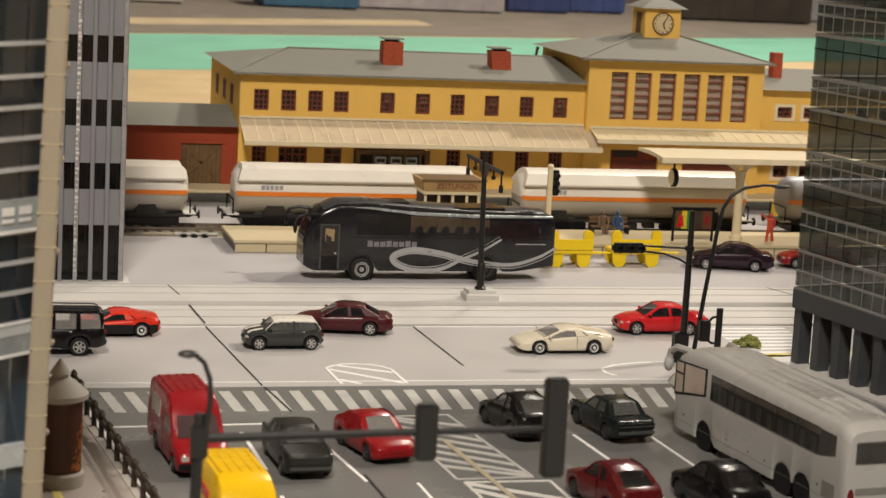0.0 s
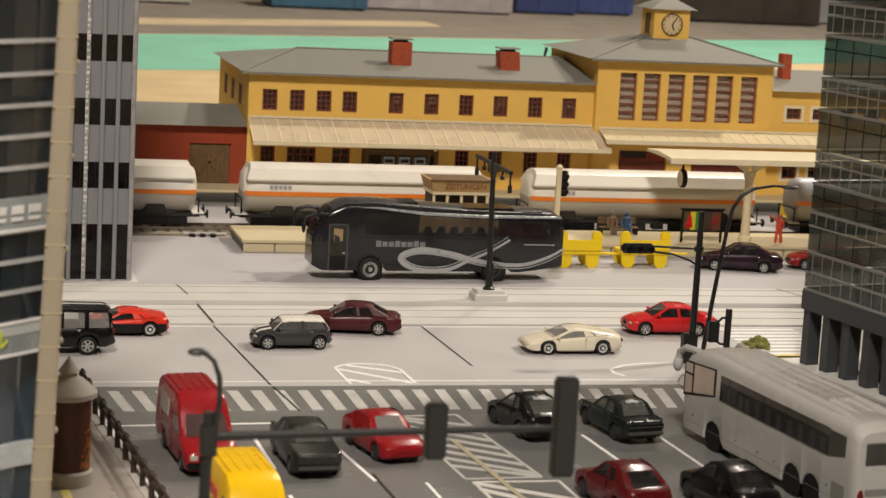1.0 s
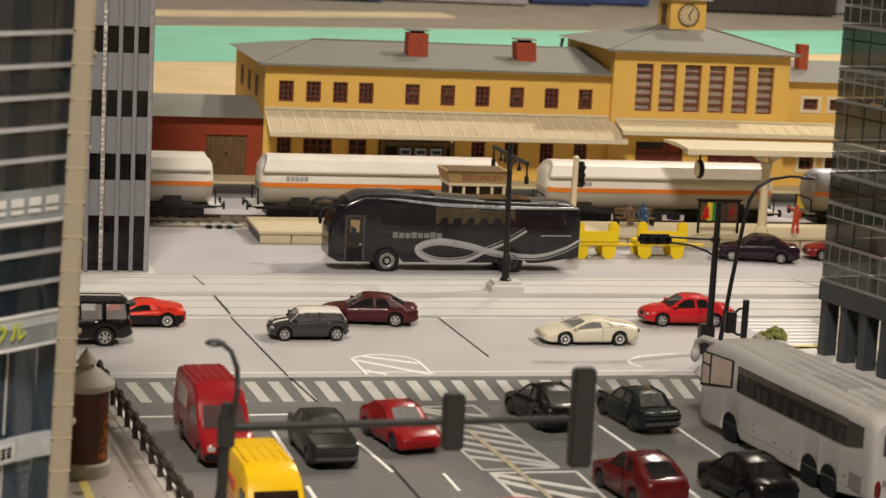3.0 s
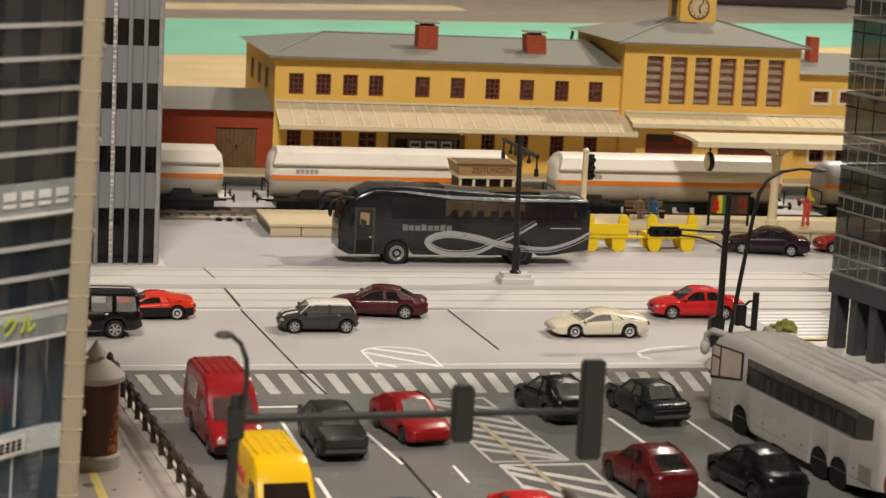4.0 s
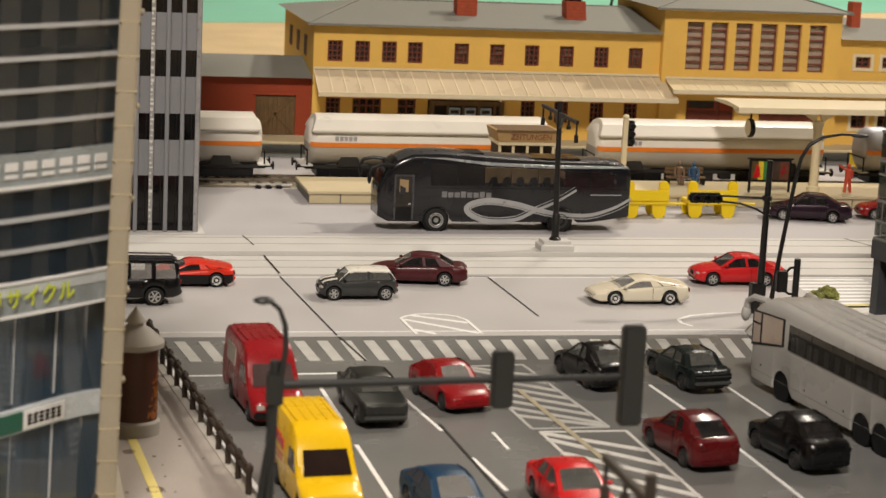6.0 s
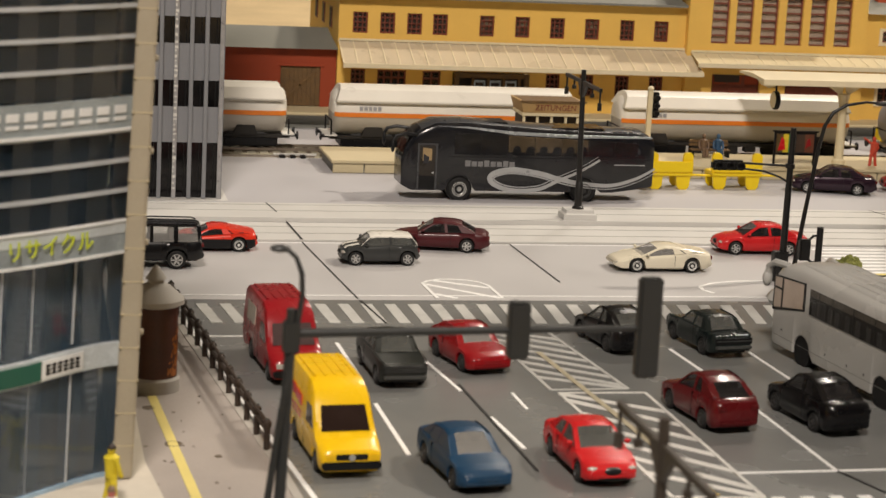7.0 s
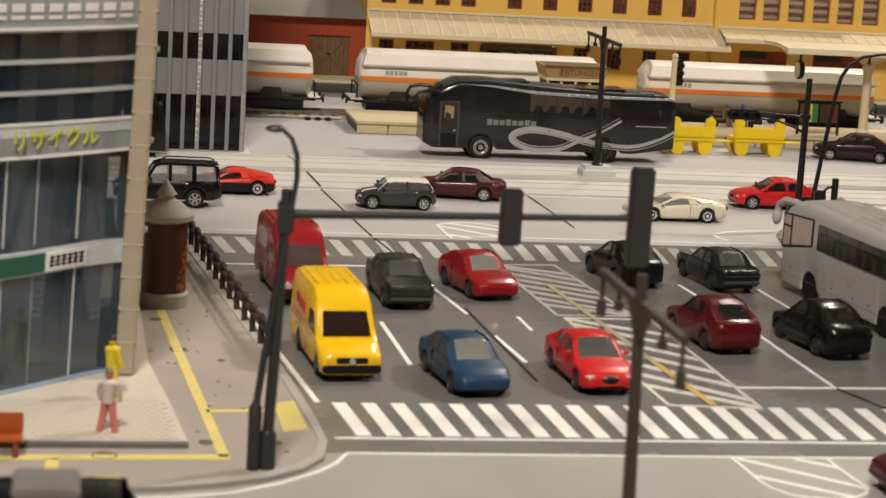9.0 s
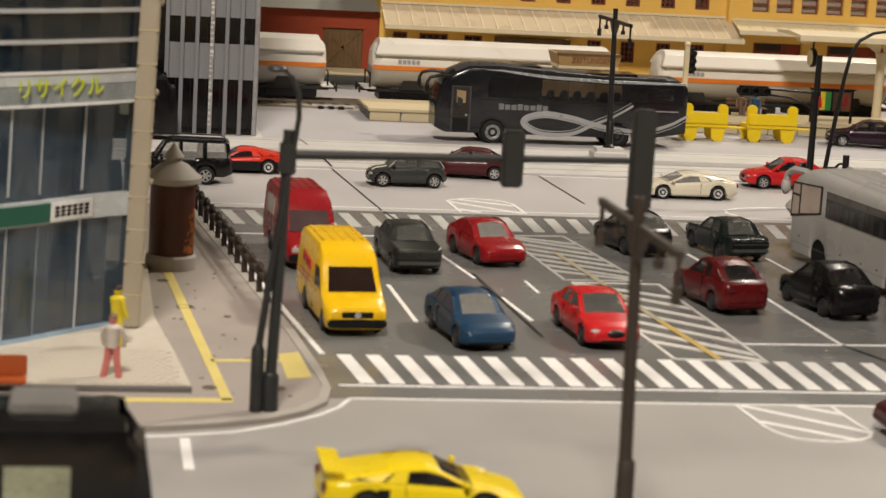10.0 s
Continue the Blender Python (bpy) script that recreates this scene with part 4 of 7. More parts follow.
part("body", loft(bmesh.new(), [[(x, YT - w, zb), (x, YT - w, zb + (zt - zb) * 0.72), (x, YT - w * 0.93, zb + (zt - zb) * 0.9), (x, YT - w * 0.72, zt), (x, YT + w * 0.72, zt), (x, YT + w * 0.93, zb + (zt - zb) * 0.9), (x, YT + w, zb + (zt - zb) * 0.72), (x, YT + w, zb)] for x, zb, zt, w in secs]), M_loco, loco, smooth=30)
part("underframe", B(3.6, 21.6, YT - 1.44, YT + 1.44, 0.85, 1.2, bev=0.05), M_locog, loco)
for x in (7.2, 18.2):
    bogie(loco, x)
for x in (20.3, 4.0):
    part("cab_window", hexa(bmesh.new(), [(x, YT - 1.47, 2.55), (x + 1.1, YT - 1.4, 2.45), (x + 0.7, YT - 1.38, 3.02), (x - 0.1, YT - 1.44, 3.02)], [(x, YT - 1.38, 2.55), (x + 1.1, YT - 1.3, 2.45), (x + 0.7, YT - 1.3, 3.02), (x - 0.1, YT - 1.36, 3.02)]), M_glass, loco)
part("windscreen", hexa(bmesh.new(), [(22.0, YT - 1.0, 2.4), (22.0, YT + 1.0, 2.4), (21.15, YT + 1.15, 3.15), (21.15, YT - 1.15, 3.15)], [(22.08, YT - 1.0, 2.42), (22.08, YT + 1.0, 2.42), (21.25, YT + 1.15, 3.2), (21.25, YT - 1.15, 3.2)]), M_glass, loco)
part("roof_equipment", B(6, 18.2, YT - 0.8, YT + 0.8, 3.62, 3.78, bev=0.04), M_platwall, loco)
for i in range(6):
    part("roof_box", B(7 + i * 1.6, 8.2 + i * 1.6, YT - 0.95, YT - 0.2, 3.78, 3.92, bev=0.04), M_plate, loco)
part("pantograph", tube(bmesh.new(), [(18.9, YT, 3.6), (17.6, YT, 4.1), (20.4, YT, 4.3)], 0.06, 6), M_trim, loco)
part("pantograph_pan", tube(bmesh.new(), [(20.4, YT - 0.9, 4.25), (20.4, YT - 0.5, 4.35), (20.4, YT + 0.5, 4.35), (20.4, YT + 0.9, 4.25)], 0.06, 6), M_rim, loco)
part("roof_cable", tube(bmesh.new(), [(5.0, YT - 0.5, 4.1), (17.8, YT - 0.5, 4.12)], 0.035, 6), M_loco, loco)
for i in range(3):
    part("emblem", lathe(bmesh.new(), [(0.36, YT - 1.475), (0.36, YT - 1.452)], 20, "y", (16.6 + i * 0.66, 0, 2.2)), M_plate, loco, "white round emblem shape")
    part("emblem_hole", lathe(bmesh.new(), [(0.14, YT - 1.485), (0.14, YT - 1.476)], 14, "y", (16.6 + i * 0.66, 0, 2.2)), M_loco, loco)
part("skirt_stripe", B(4.0, 21.2, YT - 1.47, YT - 1.452, 1.12, 1.3), M_locog, loco)


M_tanks = mat("tank_silver", (0.40, 0.41, 0.45), 0.4, 0.25, var=0.06, freq=0.5)
M_tankb = mat("tank_print_blue", (0.16, 0.24, 0.42), 0.5, var=0.2, freq=3)
M_tankl = mat("tank_print_grey", (0.34, 0.34, 0.36), 0.5, var=0.2, freq=3)
M_under = mat("underframe_dark", (0.016, 0.014, 0.012), 0.7, var=0.3, freq=2)


def tank_wagon(x0, L, hood, label):
    """A pressure tank wagon; with a sunshield hood over the upper half, or a plain round barrel."""
    x1 = x0 + L
    wg = thing("tank_wagon", 0, 0, 0, label=label, category="wagon", group="tank wagons of the goods train")
    upper, print_mat = (M_tankw, M_tankl) if hood else (M_tanks, M_tankb)
    barrel = [(1.42 * math.cos(a), 2.52 + 1.42 * math.sin(a)) for a in [math.pi * i / 14 for i in range(15)]]

    def ends(f):
        return [[(x, YT + y * k, 2.52 + (z - 2.52) * k) for y, z in f] for x, k in ((x0, 0.6), (x0 + 0.06, 0.78), (x0 + 0.2, 0.9), (x0 + 0.42, 0.97), (x0 + 0.7, 1), (x1 - 0.7, 1), (x1 - 0.42, 0.97), (x1 - 0.2, 0.9), (x1 - 0.06, 0.78), (x1, 0.6))]
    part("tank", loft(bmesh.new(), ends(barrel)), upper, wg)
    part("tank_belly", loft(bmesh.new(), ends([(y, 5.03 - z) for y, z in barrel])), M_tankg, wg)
    if hood:
        lo = [(-1.5, 3.26), (-1.5, 3.34), (-1.04, 3.92), (-0.45, 4.12), (0.45, 4.12), (1.04, 3.92), (1.5, 3.34), (1.5, 3.26)]
        hd = part("sunshield", loft(bmesh.new(), [[(x + d * (z - 3.26) * 0.4, YT + y, z) for y, z in lo] for x, d in ((x0 + 0.12, 1), (x1 - 0.12, -1))]), upper, wg, "white folded sunshield hood", smooth=20)
        # strip under the hood's edge: the overhang's shadow as a grey bar
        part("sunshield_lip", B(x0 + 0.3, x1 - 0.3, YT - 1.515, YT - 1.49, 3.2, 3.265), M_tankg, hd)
    part("waistband", loft(bmesh.new(), [[(x, YT - 1.445 * k, 2.36), (x, YT - 1.45 * k, 2.62), (x, YT - 1.3 * k, 2.62), (x, YT - 1.3 * k, 2.36)] for x, k in ((x0 + 0.07, 0.8), (x0 + 0.21, 0.91), (x0 + 0.43, 0.98), (x0 + 0.7, 1), (x1 - 0.7, 1), (x1 - 0.43, 0.98), (x1 - 0.21, 0.91), (x1 - 0.07, 0.8))]), M_tanko, wg)
    part("frame", B(x0 - 0.2, x1 + 0.2, YT - 1.1, YT + 1.1, 1.0, 1.2, bev=0.03), M_under, wg)
    for x in (x0 + 2.4, x1 - 2.4):
        bogie(wg, x, (-0.9, 0.9))
        part("saddle", prism(bmesh.new(), [(x - 0.7, 1.18), (x + 0.7, 1.18), (x + 0.5, 1.75), (x - 0.5, 1.75)], YT - 1.2, YT + 1.2), M_under, wg)
    for k in range(5):
        part("brake_gear", B(x0 + 4.6 + k * 1.15, x0 + 5.3 + k * 1.15, YT - 1.05, YT - 0.5, 0.55 + 0.12 * (k % 2), 1.0, bev=0.04), M_under, wg)
    for x in (x0 - 0.1, x1 + 0.1):
        part("end_rail", tube(bmesh.new(), [(x, YT - 1.2, 1.2), (x, YT - 1.2, 2.1), (x, YT + 1.2, 2.1), (x, YT + 1.2, 1.2)], 0.05, 6), M_trim, wg)
        part("end_platform", B(x - 0.35, x + 0.35, YT - 1.3, YT + 1.3, 1.2, 1.27), M_plate, wg)
    for s in (-0.85, 0.85):
        for x, d in ((x0 - 0.2, -1), (x1 + 0.2, 1)):
            part("buffer", lathe(bmesh.new(), [(0.1, 0), (0.1, d * 0.4), (0.25, d * 0.42), (0.25, d * 0.5)], 12, "x", (x, YT + s, 1.15)), M_trim, wg)
    for i in range(5):
        part("data_panel", B(x0 + 1.5 + i * 0.27, x0 + 1.7 + i * 0.27, YT - 1.45, YT - 1.3, 2.75, 2.98), print_mat, wg, "small writing bars")


# the engine has drawn the train half past the station
for x0, hood in ((0.7, True), (18.1, True), (35.5, True)):
    tank_wagon(x0, 14.7, hood, "white tank wagon with a folded hood and an orange waistband")
for x0 in (52.9, 66.0):
    tank_wagon(x0, 10.9, False, "silver-grey round tank wagon with an orange waistband")

# ---- platform furniture ----
kiosk = thing("newspaper_kiosk", 29.95, 113.6, 0.72, label="cream newspaper kiosk with a brown lettered parapet", category="kiosk")
kiosk.scale = (0.88, 1, 0.95)
part("body", B(-1.9, 1.9, -1.1, 1.1, 0, 1.1, bev=0.03), M_cream, kiosk)
for x in (-1.85, -0.95, 0.0, 0.95, 1.75):
    part("post", B(x - 0.06, x + 0.1, -1.08, -0.95, 1.1, 2.75), M_cream, kiosk)
part("back_wall", B(-1.85, 1.85, -0.6, 1.05, 1.1, 2.72), M_dark, kiosk)
part("roof_slab", B(-2.0, 2.0, -1.2, 1.2, 2.72, 2.92, bev=0.03), M_cream, kiosk)
par = part("parapet", hexa(bmesh.new(), [(-1.95, -1.2, 2.93), (1.95, -1.2, 2.93), (1.95, 1.2, 2.93), (-1.95, 1.2, 2.93)], [(-2.15, -1.35, 3.62), (2.15, -1.35, 3.62), (2.15, 1.35, 3.62), (-2.15, 1.35, 3.62)]), mat("kraft_brown", (0.42, 0.27, 0.11), 0.6, var=0.15, freq=2), kiosk, "brown sloping parapet")
part("roof_opening", B(-1.95, 1.95, -1.1, 1.2, 3.625, 3.64), M_wood, par)
part("rim_strip", B(-2.2, 2.2, -1.42, -1.36, 3.58, 3.68), M_wood, par)
letters("ZEITUNGEN", 0.5, M_brownw, par, place(0.2, -1.285, 3.24, 102, 0, 0), label="dark raised capital letters")

post = thing("platform_signal", 36.05, 113.5, 0.72, label="cream signal post with a black lamp board", category="signal")
part("post", B(-0.14, 0.14, -0.14, 0.14, 0, 4.1, bev=0.03), M_cream, post)
part("finial", blob(bmesh.new(), (0, 0, 4.2), (0.2, 0.2, 0.16)), M_cream, post)
sb = part("lamp_board", B(0.16, 0.5, -0.2, 0.15, 2.5, 4.0, bev=0.04), M_trim, post)
for i in range(3):
    part("lamp_hood", lathe(bmesh.new(), [(0.16, -0.42), (0.19, -0.21), (0.1, -0.21)], 12, "y", (0.35, 0, 2.8 + i * 0.45)), M_trim, sb)

roof = thing("platform_roof", 0, 0, 0.72, label="cream platform roof on bracketed columns", category="roof")
bm = loft(bmesh.new(), [[(x, 111.3, 5.02), (x, 111.25, 5.18), (x, 113.4, 5.3), (x, 115.5, 5.2), (x, 115.5, 5.04), (x, 113.4, 5.06)] for x in (42.1, 64)])
part("roof_shell", bm, M_canrib, roof, smooth=15)
part("valance", B(42.05, 64, 111.15, 111.245, 4.84, 5.19, bev=0.02), M_canrib, roof)
part("end_bracket", prism(bmesh.new(), [(42.1, 5.0), (43.3, 5.0), (43.1, 4.7), (42.7, 4.6), (42.3, 4.75)], 112.0, 112.25), M_cream, roof)
for x in (47.9, 60.5):
    col = part("column", lathe(bmesh.new(), [(0.4, 0), (0.4, 0.25), (0.28, 0.35), (0.24, 3.75), (0.34, 3.95), (0.34, 4.2)], 16, "z", (x, 113.3, 0)), M_cream, roof)
    for s in (-1, 1):
        part("bracket", prism(bmesh.new(), [(x + s * 0.25, 3.6), (x + s * 0.35, 4.2), (x + s * 1.2, 4.75), (x + s * 1.6, 5.06), (x + s * 0.02, 5.06)], 113.2, 113.4), M_cream, col)
clock = thing("platform_clock", 43.5, 112.9, 4.5, label="small round hanging platform clock", category="clock")
part("case", lathe(bmesh.new(), [(0.5, -0.14), (0.55, -0.1), (0.55, 0.1), (0.5, 0.14)], 22, "x"), M_trim, clock)
part("dial", lathe(bmesh.new(), [(0.47, -0.17), (0.47, -0.145)], 22, "x"), M_cream, clock)
part("hanger", B(-0.05, 0.05, -0.05, 0.05, 0.5, 1.28), M_trim, clock)

board = thing("advert_board", 44.85, 112.7, 0.72, label="black-framed advertising board with a coloured poster", category="sign")
bm = bmesh.new()
for a in ((-1.3, -1.18, 0, 1.95), (1.18, 1.3, 0, 1.95), (-1.18, 1.18, 1.85, 1.95), (-1.18, 1.18, 0.65, 0.73), (-0.05, 0.05, 0.73, 1.85)):
    box(bm, a[0], a[1], -0.06, 0.06, a[2], a[3])
part("frame", bm, M_trim, board)
part("top_cap", B(-1.4, 1.4, -0.15, 0.15, 1.955, 2.03), M_trim, board)
for x0, x1, c in ((-1.17, -0.75, (0.1, 0.06, 0.02)), (-0.74, -0.42, (0.65, 0.5, 0.03)), (-0.41, -0.06, (0.04, 0.2, 0.05)), (0.06, 0.6, (0.05, 0.03, 0.02)), (0.61, 1.17, (0.12, 0.04, 0.02))):
    part("poster_field", B(x0, x1, -0.03, 0.03, 0.74, 1.84), mat("poster_%d" % int(x0 * 100 + 200), c, 0.4, var=0.3, freq=4), board)
part("poster_shape", prism(bmesh.new(), [(-1.05, 0.85), (-0.6, 0.9), (-0.68, 1.5), (-0.85, 1.7)], -0.05, -0.035), P_red, board)
part("poster_shape", prism(bmesh.new(), [(0.65, 1.0), (1.0, 1.2), (0.9, 1.6), (0.75, 1.5)], -0.05, -0.035), P_crim, board)


def figurine(x, y, z, rz, colour, label, arms=0, sitting=False, h=1.72, coat=None, hair=None):
    """A painted layout figure, one plain shape."""
    bm = bmesh.new()
    if sitting:
        tube(bm, [(-0.1, -0.45, 0.05), (-0.1, -0.42, 0.45), (-0.1, 0, 0.5)], 0.1, 6)
        tube(bm, [(0.1, -0.45, 0.05), (0.1, -0.42, 0.45), (0.1, 0, 0.5)], 0.1, 6)
        b = 0.45
    else:
        tube(bm, [(-0.2, 0, 0.0), (-0.13, 0, 0.45), (-0.08, 0, 0.88)], (0.09, 0.1, 0.13), 8)
        tube(bm, [(0.22, 0.08, 0.0), (0.14, 0, 0.45), (0.08, 0, 0.88)], (0.09, 0.1, 0.13), 8)
        b = 0.82
    tube(bm, [(0, 0, b), (0, 0, b + 0.3), (0, 0, b + 0.55), (0, 0, b + 0.64)], (0.18, 0.19, 0.23, 0.1), 10)
    tube(bm, [(-0.24, 0, b + 0.52), (-0.3, -0.05, b + 0.25), (-0.26, -0.15, b + 0.02)], 0.07, 6)
    if arms:
        tube(bm, [(0.22, 0, b + 0.54), (0.4, -0.1, b + 0.7), (0.6, -0.15, b + 0.82)], 0.06, 6)
    else:
        tube(bm, [(0.24, 0, b + 0.52), (0.3, -0.05, b + 0.25), (0.26, -0.15, b + 0.02)], 0.07, 6)
    blob(bm, (0, 0, b + 0.78), (0.12, 0.13, 0.16), 10)
    m = mat("figure_" + label.split()[0] + "_" + str(int(x)), colour, 0.6, var=0.15, freq=3)
    ob = part("figurine", bm, m, None, loc=(x, y, z))
    ob.rotation_euler = (0, 0, radians(rz))
    for slot, c, low_, high in ((1, coat, b, b + 0.62), (2, hair, b + 0.8, 9)):
        ob.data.materials.append(mat("figure_tone_%d_%d" % (int(x * 100), slot), c or colour, 0.6, var=0.15, freq=3))
        for f in ob.data.polygons:
            if c and low_ < f.center.z / S < high:
                f.material_index = slot
    return tagged(ob, label, "figurine", "layout figures")


figurine(49.9, 112.9, 0.72, 180, (0.5, 0.06, 0.03), "orange painted layout figure with a raised arm", arms=1)
bench = thing("platform_bench", 40.5, 115.2, 0.72, label="dark slatted platform bench", category="bench")
for i in range(3):
    part("seat_slat", B(-1.2, 1.2, -0.3 + i * 0.2, -0.14 + i * 0.2, 0.4, 0.46), M_wood, bench)
for i in range(2):
    part("back_slat", B(-1.2, 1.2, 0.28, 0.34, 0.6 + i * 0.22, 0.76 + i * 0.22), M_wood, bench)
for x in (-1.1, 1.1):
    part("leg", B(x - 0.06, x + 0.06, -0.3, 0.34, 0, 0.4), M_trim, bench)
figurine(40.1, 115.2, 0.72, 0, (0.16, 0.1, 0.06), "brown painted seated layout figure", sitting=True)
figurine(41.0, 115.2, 0.72, 0, (0.03, 0.08, 0.16), "blue painted seated layout figure", sitting=True)

# ---- yellow luggage trailers ----
M_yel = mat("yellow_plastic", (0.84, 0.61, 0.006), 0.4, var=0.06, spec=0.5)


def trailer(x, y, L, label):
    tr = thing("luggage_trailer", x, y, 0, label=label, category="trailer", group="yellow luggage trailers")
    part("deck", B(0, L, 0, 1.5, 0.75, 0.98, bev=0.05), M_yel, tr)
    part("side_board", B(0.05, L - 0.05, -0.03, 0.07, 0.98, 1.6, bev=0.03), M_yel, tr)
    for x_ in (0.02, L - 0.55):
        part("end_board", prism(bmesh.new(), [(x_, 0.9), (x_ + 0.55, 0.9), (x_ + 0.55, 1.9), (x_ + 0.42, 2.05), (x_ + 0.12, 2.05), (x_, 1.9)], 0.2, 0.45), M_yel, tr)
    for x_ in (0.45, L - 0.55):
        for y_ in (0.1, 1.35):
            part("wheel_guard", prism(bmesh.new(), [(x_ - 0.42, 0.78), (x_ + 0.42, 0.78), (x_ + 0.36, 0.2), (x_ + 0.2, 0.0), (x_ - 0.2, 0.0), (x_ - 0.36, 0.2)], y_, y_ + 0.16), M_yel, tr)
    part("drawbar", tube(bmesh.new(), [(L, 0.7, 0.75), (L + 1.25, 0.7, 0.72)], 0.07, 6), M_yel, tr)
    return tr


trailer(34.45, 107.7, 2.6, "bright yellow plastic luggage trailer behind the coach")
trailer(38.25, 107.9, 2.95, "bright yellow plastic luggage trailer at the platform edge")
for x, n in ((20.6, 4), (24.6, 3)):
    st = thing("luggage_trailer", x, 124.3, 0, label="yellow flat luggage trailer with upright stakes", category="trailer", group="yellow luggage trailers")
    part("deck", B(0, 2.7, 0, 1.4, 0.12, 0.35, bev=0.04), M_yel, st)
    for i in range(n):
        part("stake", hexa(bmesh.new(), [(i * 1.1, 0, 0.3), (i * 1.1 + 0.32, 0, 0.3), (i * 1.1 + 0.32, 0.2, 0.3), (i * 1.1, 0.2, 0.3)], [(i * 1.1 + 0.05, 0, 1.95), (i * 1.1 + 0.42, 0, 1.95), (i * 1.1 + 0.42, 0.2, 1.95), (i * 1.1 + 0.05, 0.2, 1.95)]), M_yel, st)
    part("skid", B(0.2, 2.5, 0.3, 1.1, 0.0, 0.12), M_yel, st)
fork = thing("platform_tractor", 56.2, 123.6, 0, label="yellow platform tractor with black wheels", category="tractor")
part("body", B(-1.4, -0.2, -0.6, 0.6, 0.45, 1.7, bev=0.2), M_yel, fork)
part("bonnet", B(0.3, 1.3, -0.6, 0.6, 0.45, 1.25, bev=0.18), M_yel, fork)
part("chassis", B(-1.4, 1.4, -0.55, 0.55, 0.25, 0.5, bev=0.05), M_trim, fork)
for x in (-0.95, 0.95):
    for y in (-0.6, 0.6):
        part("wheel", lathe(bmesh.new(), [(0.12, -0.12), (0.33, -0.12), (0.36, 0), (0.33, 0.12), (0.12, 0.12)], 16, "y", (x, y, 0.36)), M_tyre, fork)
figurine(56.2, 123.6, 0.72, 0, (0.6, 0.3, 0.03), "orange painted layout figure on the tractor", sitting=True)

# ---- coaches ----
M_bus = mat("coach_black", (0.0085, 0.009, 0.012), 0.22, var=0.08, coat=0.25, spec=0.45)
M_busglass = mat("coach_glass", (0.012, 0.012, 0.014), 0.04, var=0.1, alpha=0.35, spec=0.5)
M_silver = mat("silver_print", (0.42, 0.43, 0.44), 0.35, 0.3, var=0.1)
M_dim = mat("silver_print_dull", (0.2, 0.2, 0.205), 0.4, 0.2, var=0.3, freq=4)
M_seat = mat("coach_seat", (0.02, 0.02, 0.025), 0.7)
# warm tone stands for the lit station seen through the panes
M_warm = mat("coach_view_through", (0.34, 0.24, 0.12), 0.7, var=0.35, freq=0.9)


def hull(L, W, tops, r, axles, low, material, parent, cut=0.0):
    """A coach body: rounded box with wheel arches; nose at x = -L/2."""
    rings = []
    R = r * 1.2
    xs = sorted({0, 0.06, 0.18, 0.4, 0.8, L, L - 0.05, L - 0.15, L - 0.35, *[i * L / 24 for i in range(1, 24)], *[a + s * R * q for a in axles for s in (-1, 1) for q in (0, 0.4, 0.7, 0.9, 0.99)]})
    top = curve_of(tops)
    for x in xs:
        zb = low + 0.25 * max(0, 1 - x / 0.5) + 0.35 * max(0, 1 - (L - x) / 2.2)
        for a in axles:
            if abs(x - a) < R:
                zb = max(zb, r + math.sqrt(R * R - (x - a) ** 2))
        zt = top(x)
        w = W / 2 * (1 - 0.22 * max(0, 1 - x / 0.7) ** 2.2 - 0.08 * max(0, 1 - (L - x) / 0.3) ** 2)
        h = zt - zb
        s = [(w * 0.97, zb), (w, zb + 0.06 * h), (w, zb + 0.5 * h), (w, zt - 0.5), (w * 0.97, zt - 0.26), (w * 0.86, zt - 0.08), (w * 0.6, zt), (w * 0.2, zt + 0.03)]
        rings.append([(x - L / 2, a, b) for a, b in s] + [(x - L / 2, -a, b) for a, b in s[::-1]])
    return part("body", loft(bmesh.new(), rings), material, parent)


# dark touring coach, its nose to -x
bus = thing("touring_coach", 26.53, 104.75, 0, 0, "glossy black touring coach with a silver ribbon on its side", "coach", "coaches")
BL = 13.65
hull(BL, 2.55, [(0, 2.2), (0.25, 3.0), (0.75, 3.7), (1.7, 4.12), (3.2, 4.18), (5.9, 4.0), (8.9, 3.83), (13.05, 3.76), (13.65, 3.4)], 0.6, (3.1, 9.87), 0.52, M_bus, bus)


def sidepanel(name, x0, x1, z0, z1, material, parent, y=-1.279, t=0.012, label="", z0b=None, z1b=None):
    """A thin panel let into the near flank; heights may change along it."""
    z0b, z1b = z0 if z0b is None else z0b, z1 if z1b is None else z1b
    return part(name, hexa(bmesh.new(), [(x0, y, z0), (x1, y, z0b), (x1, y, z1b), (x0, y, z1)], [(x0, y - t, z0), (x1, y - t, z0b), (x1, y - t, z1b), (x0, y - t, z1)]), material, parent, label, smooth=0)


def X_(f):
    return f + 0.45 - BL / 2


# light on the roof is put into this paler graphite; door frames share it
M_busroof = mat("coach_graphite_sheen", (0.045, 0.047, 0.052), 0.3, var=0.15, freq=0.8, coat=0.4)
M_winbk = mat("coach_window_dark", (0.035, 0.03, 0.026), 0.3, var=0.6, freq=0.6, spec=0.2)
edges = [2.3, 3.75, 5.2, 6.65, 8.1, 9.55, 11.0, 12.3]
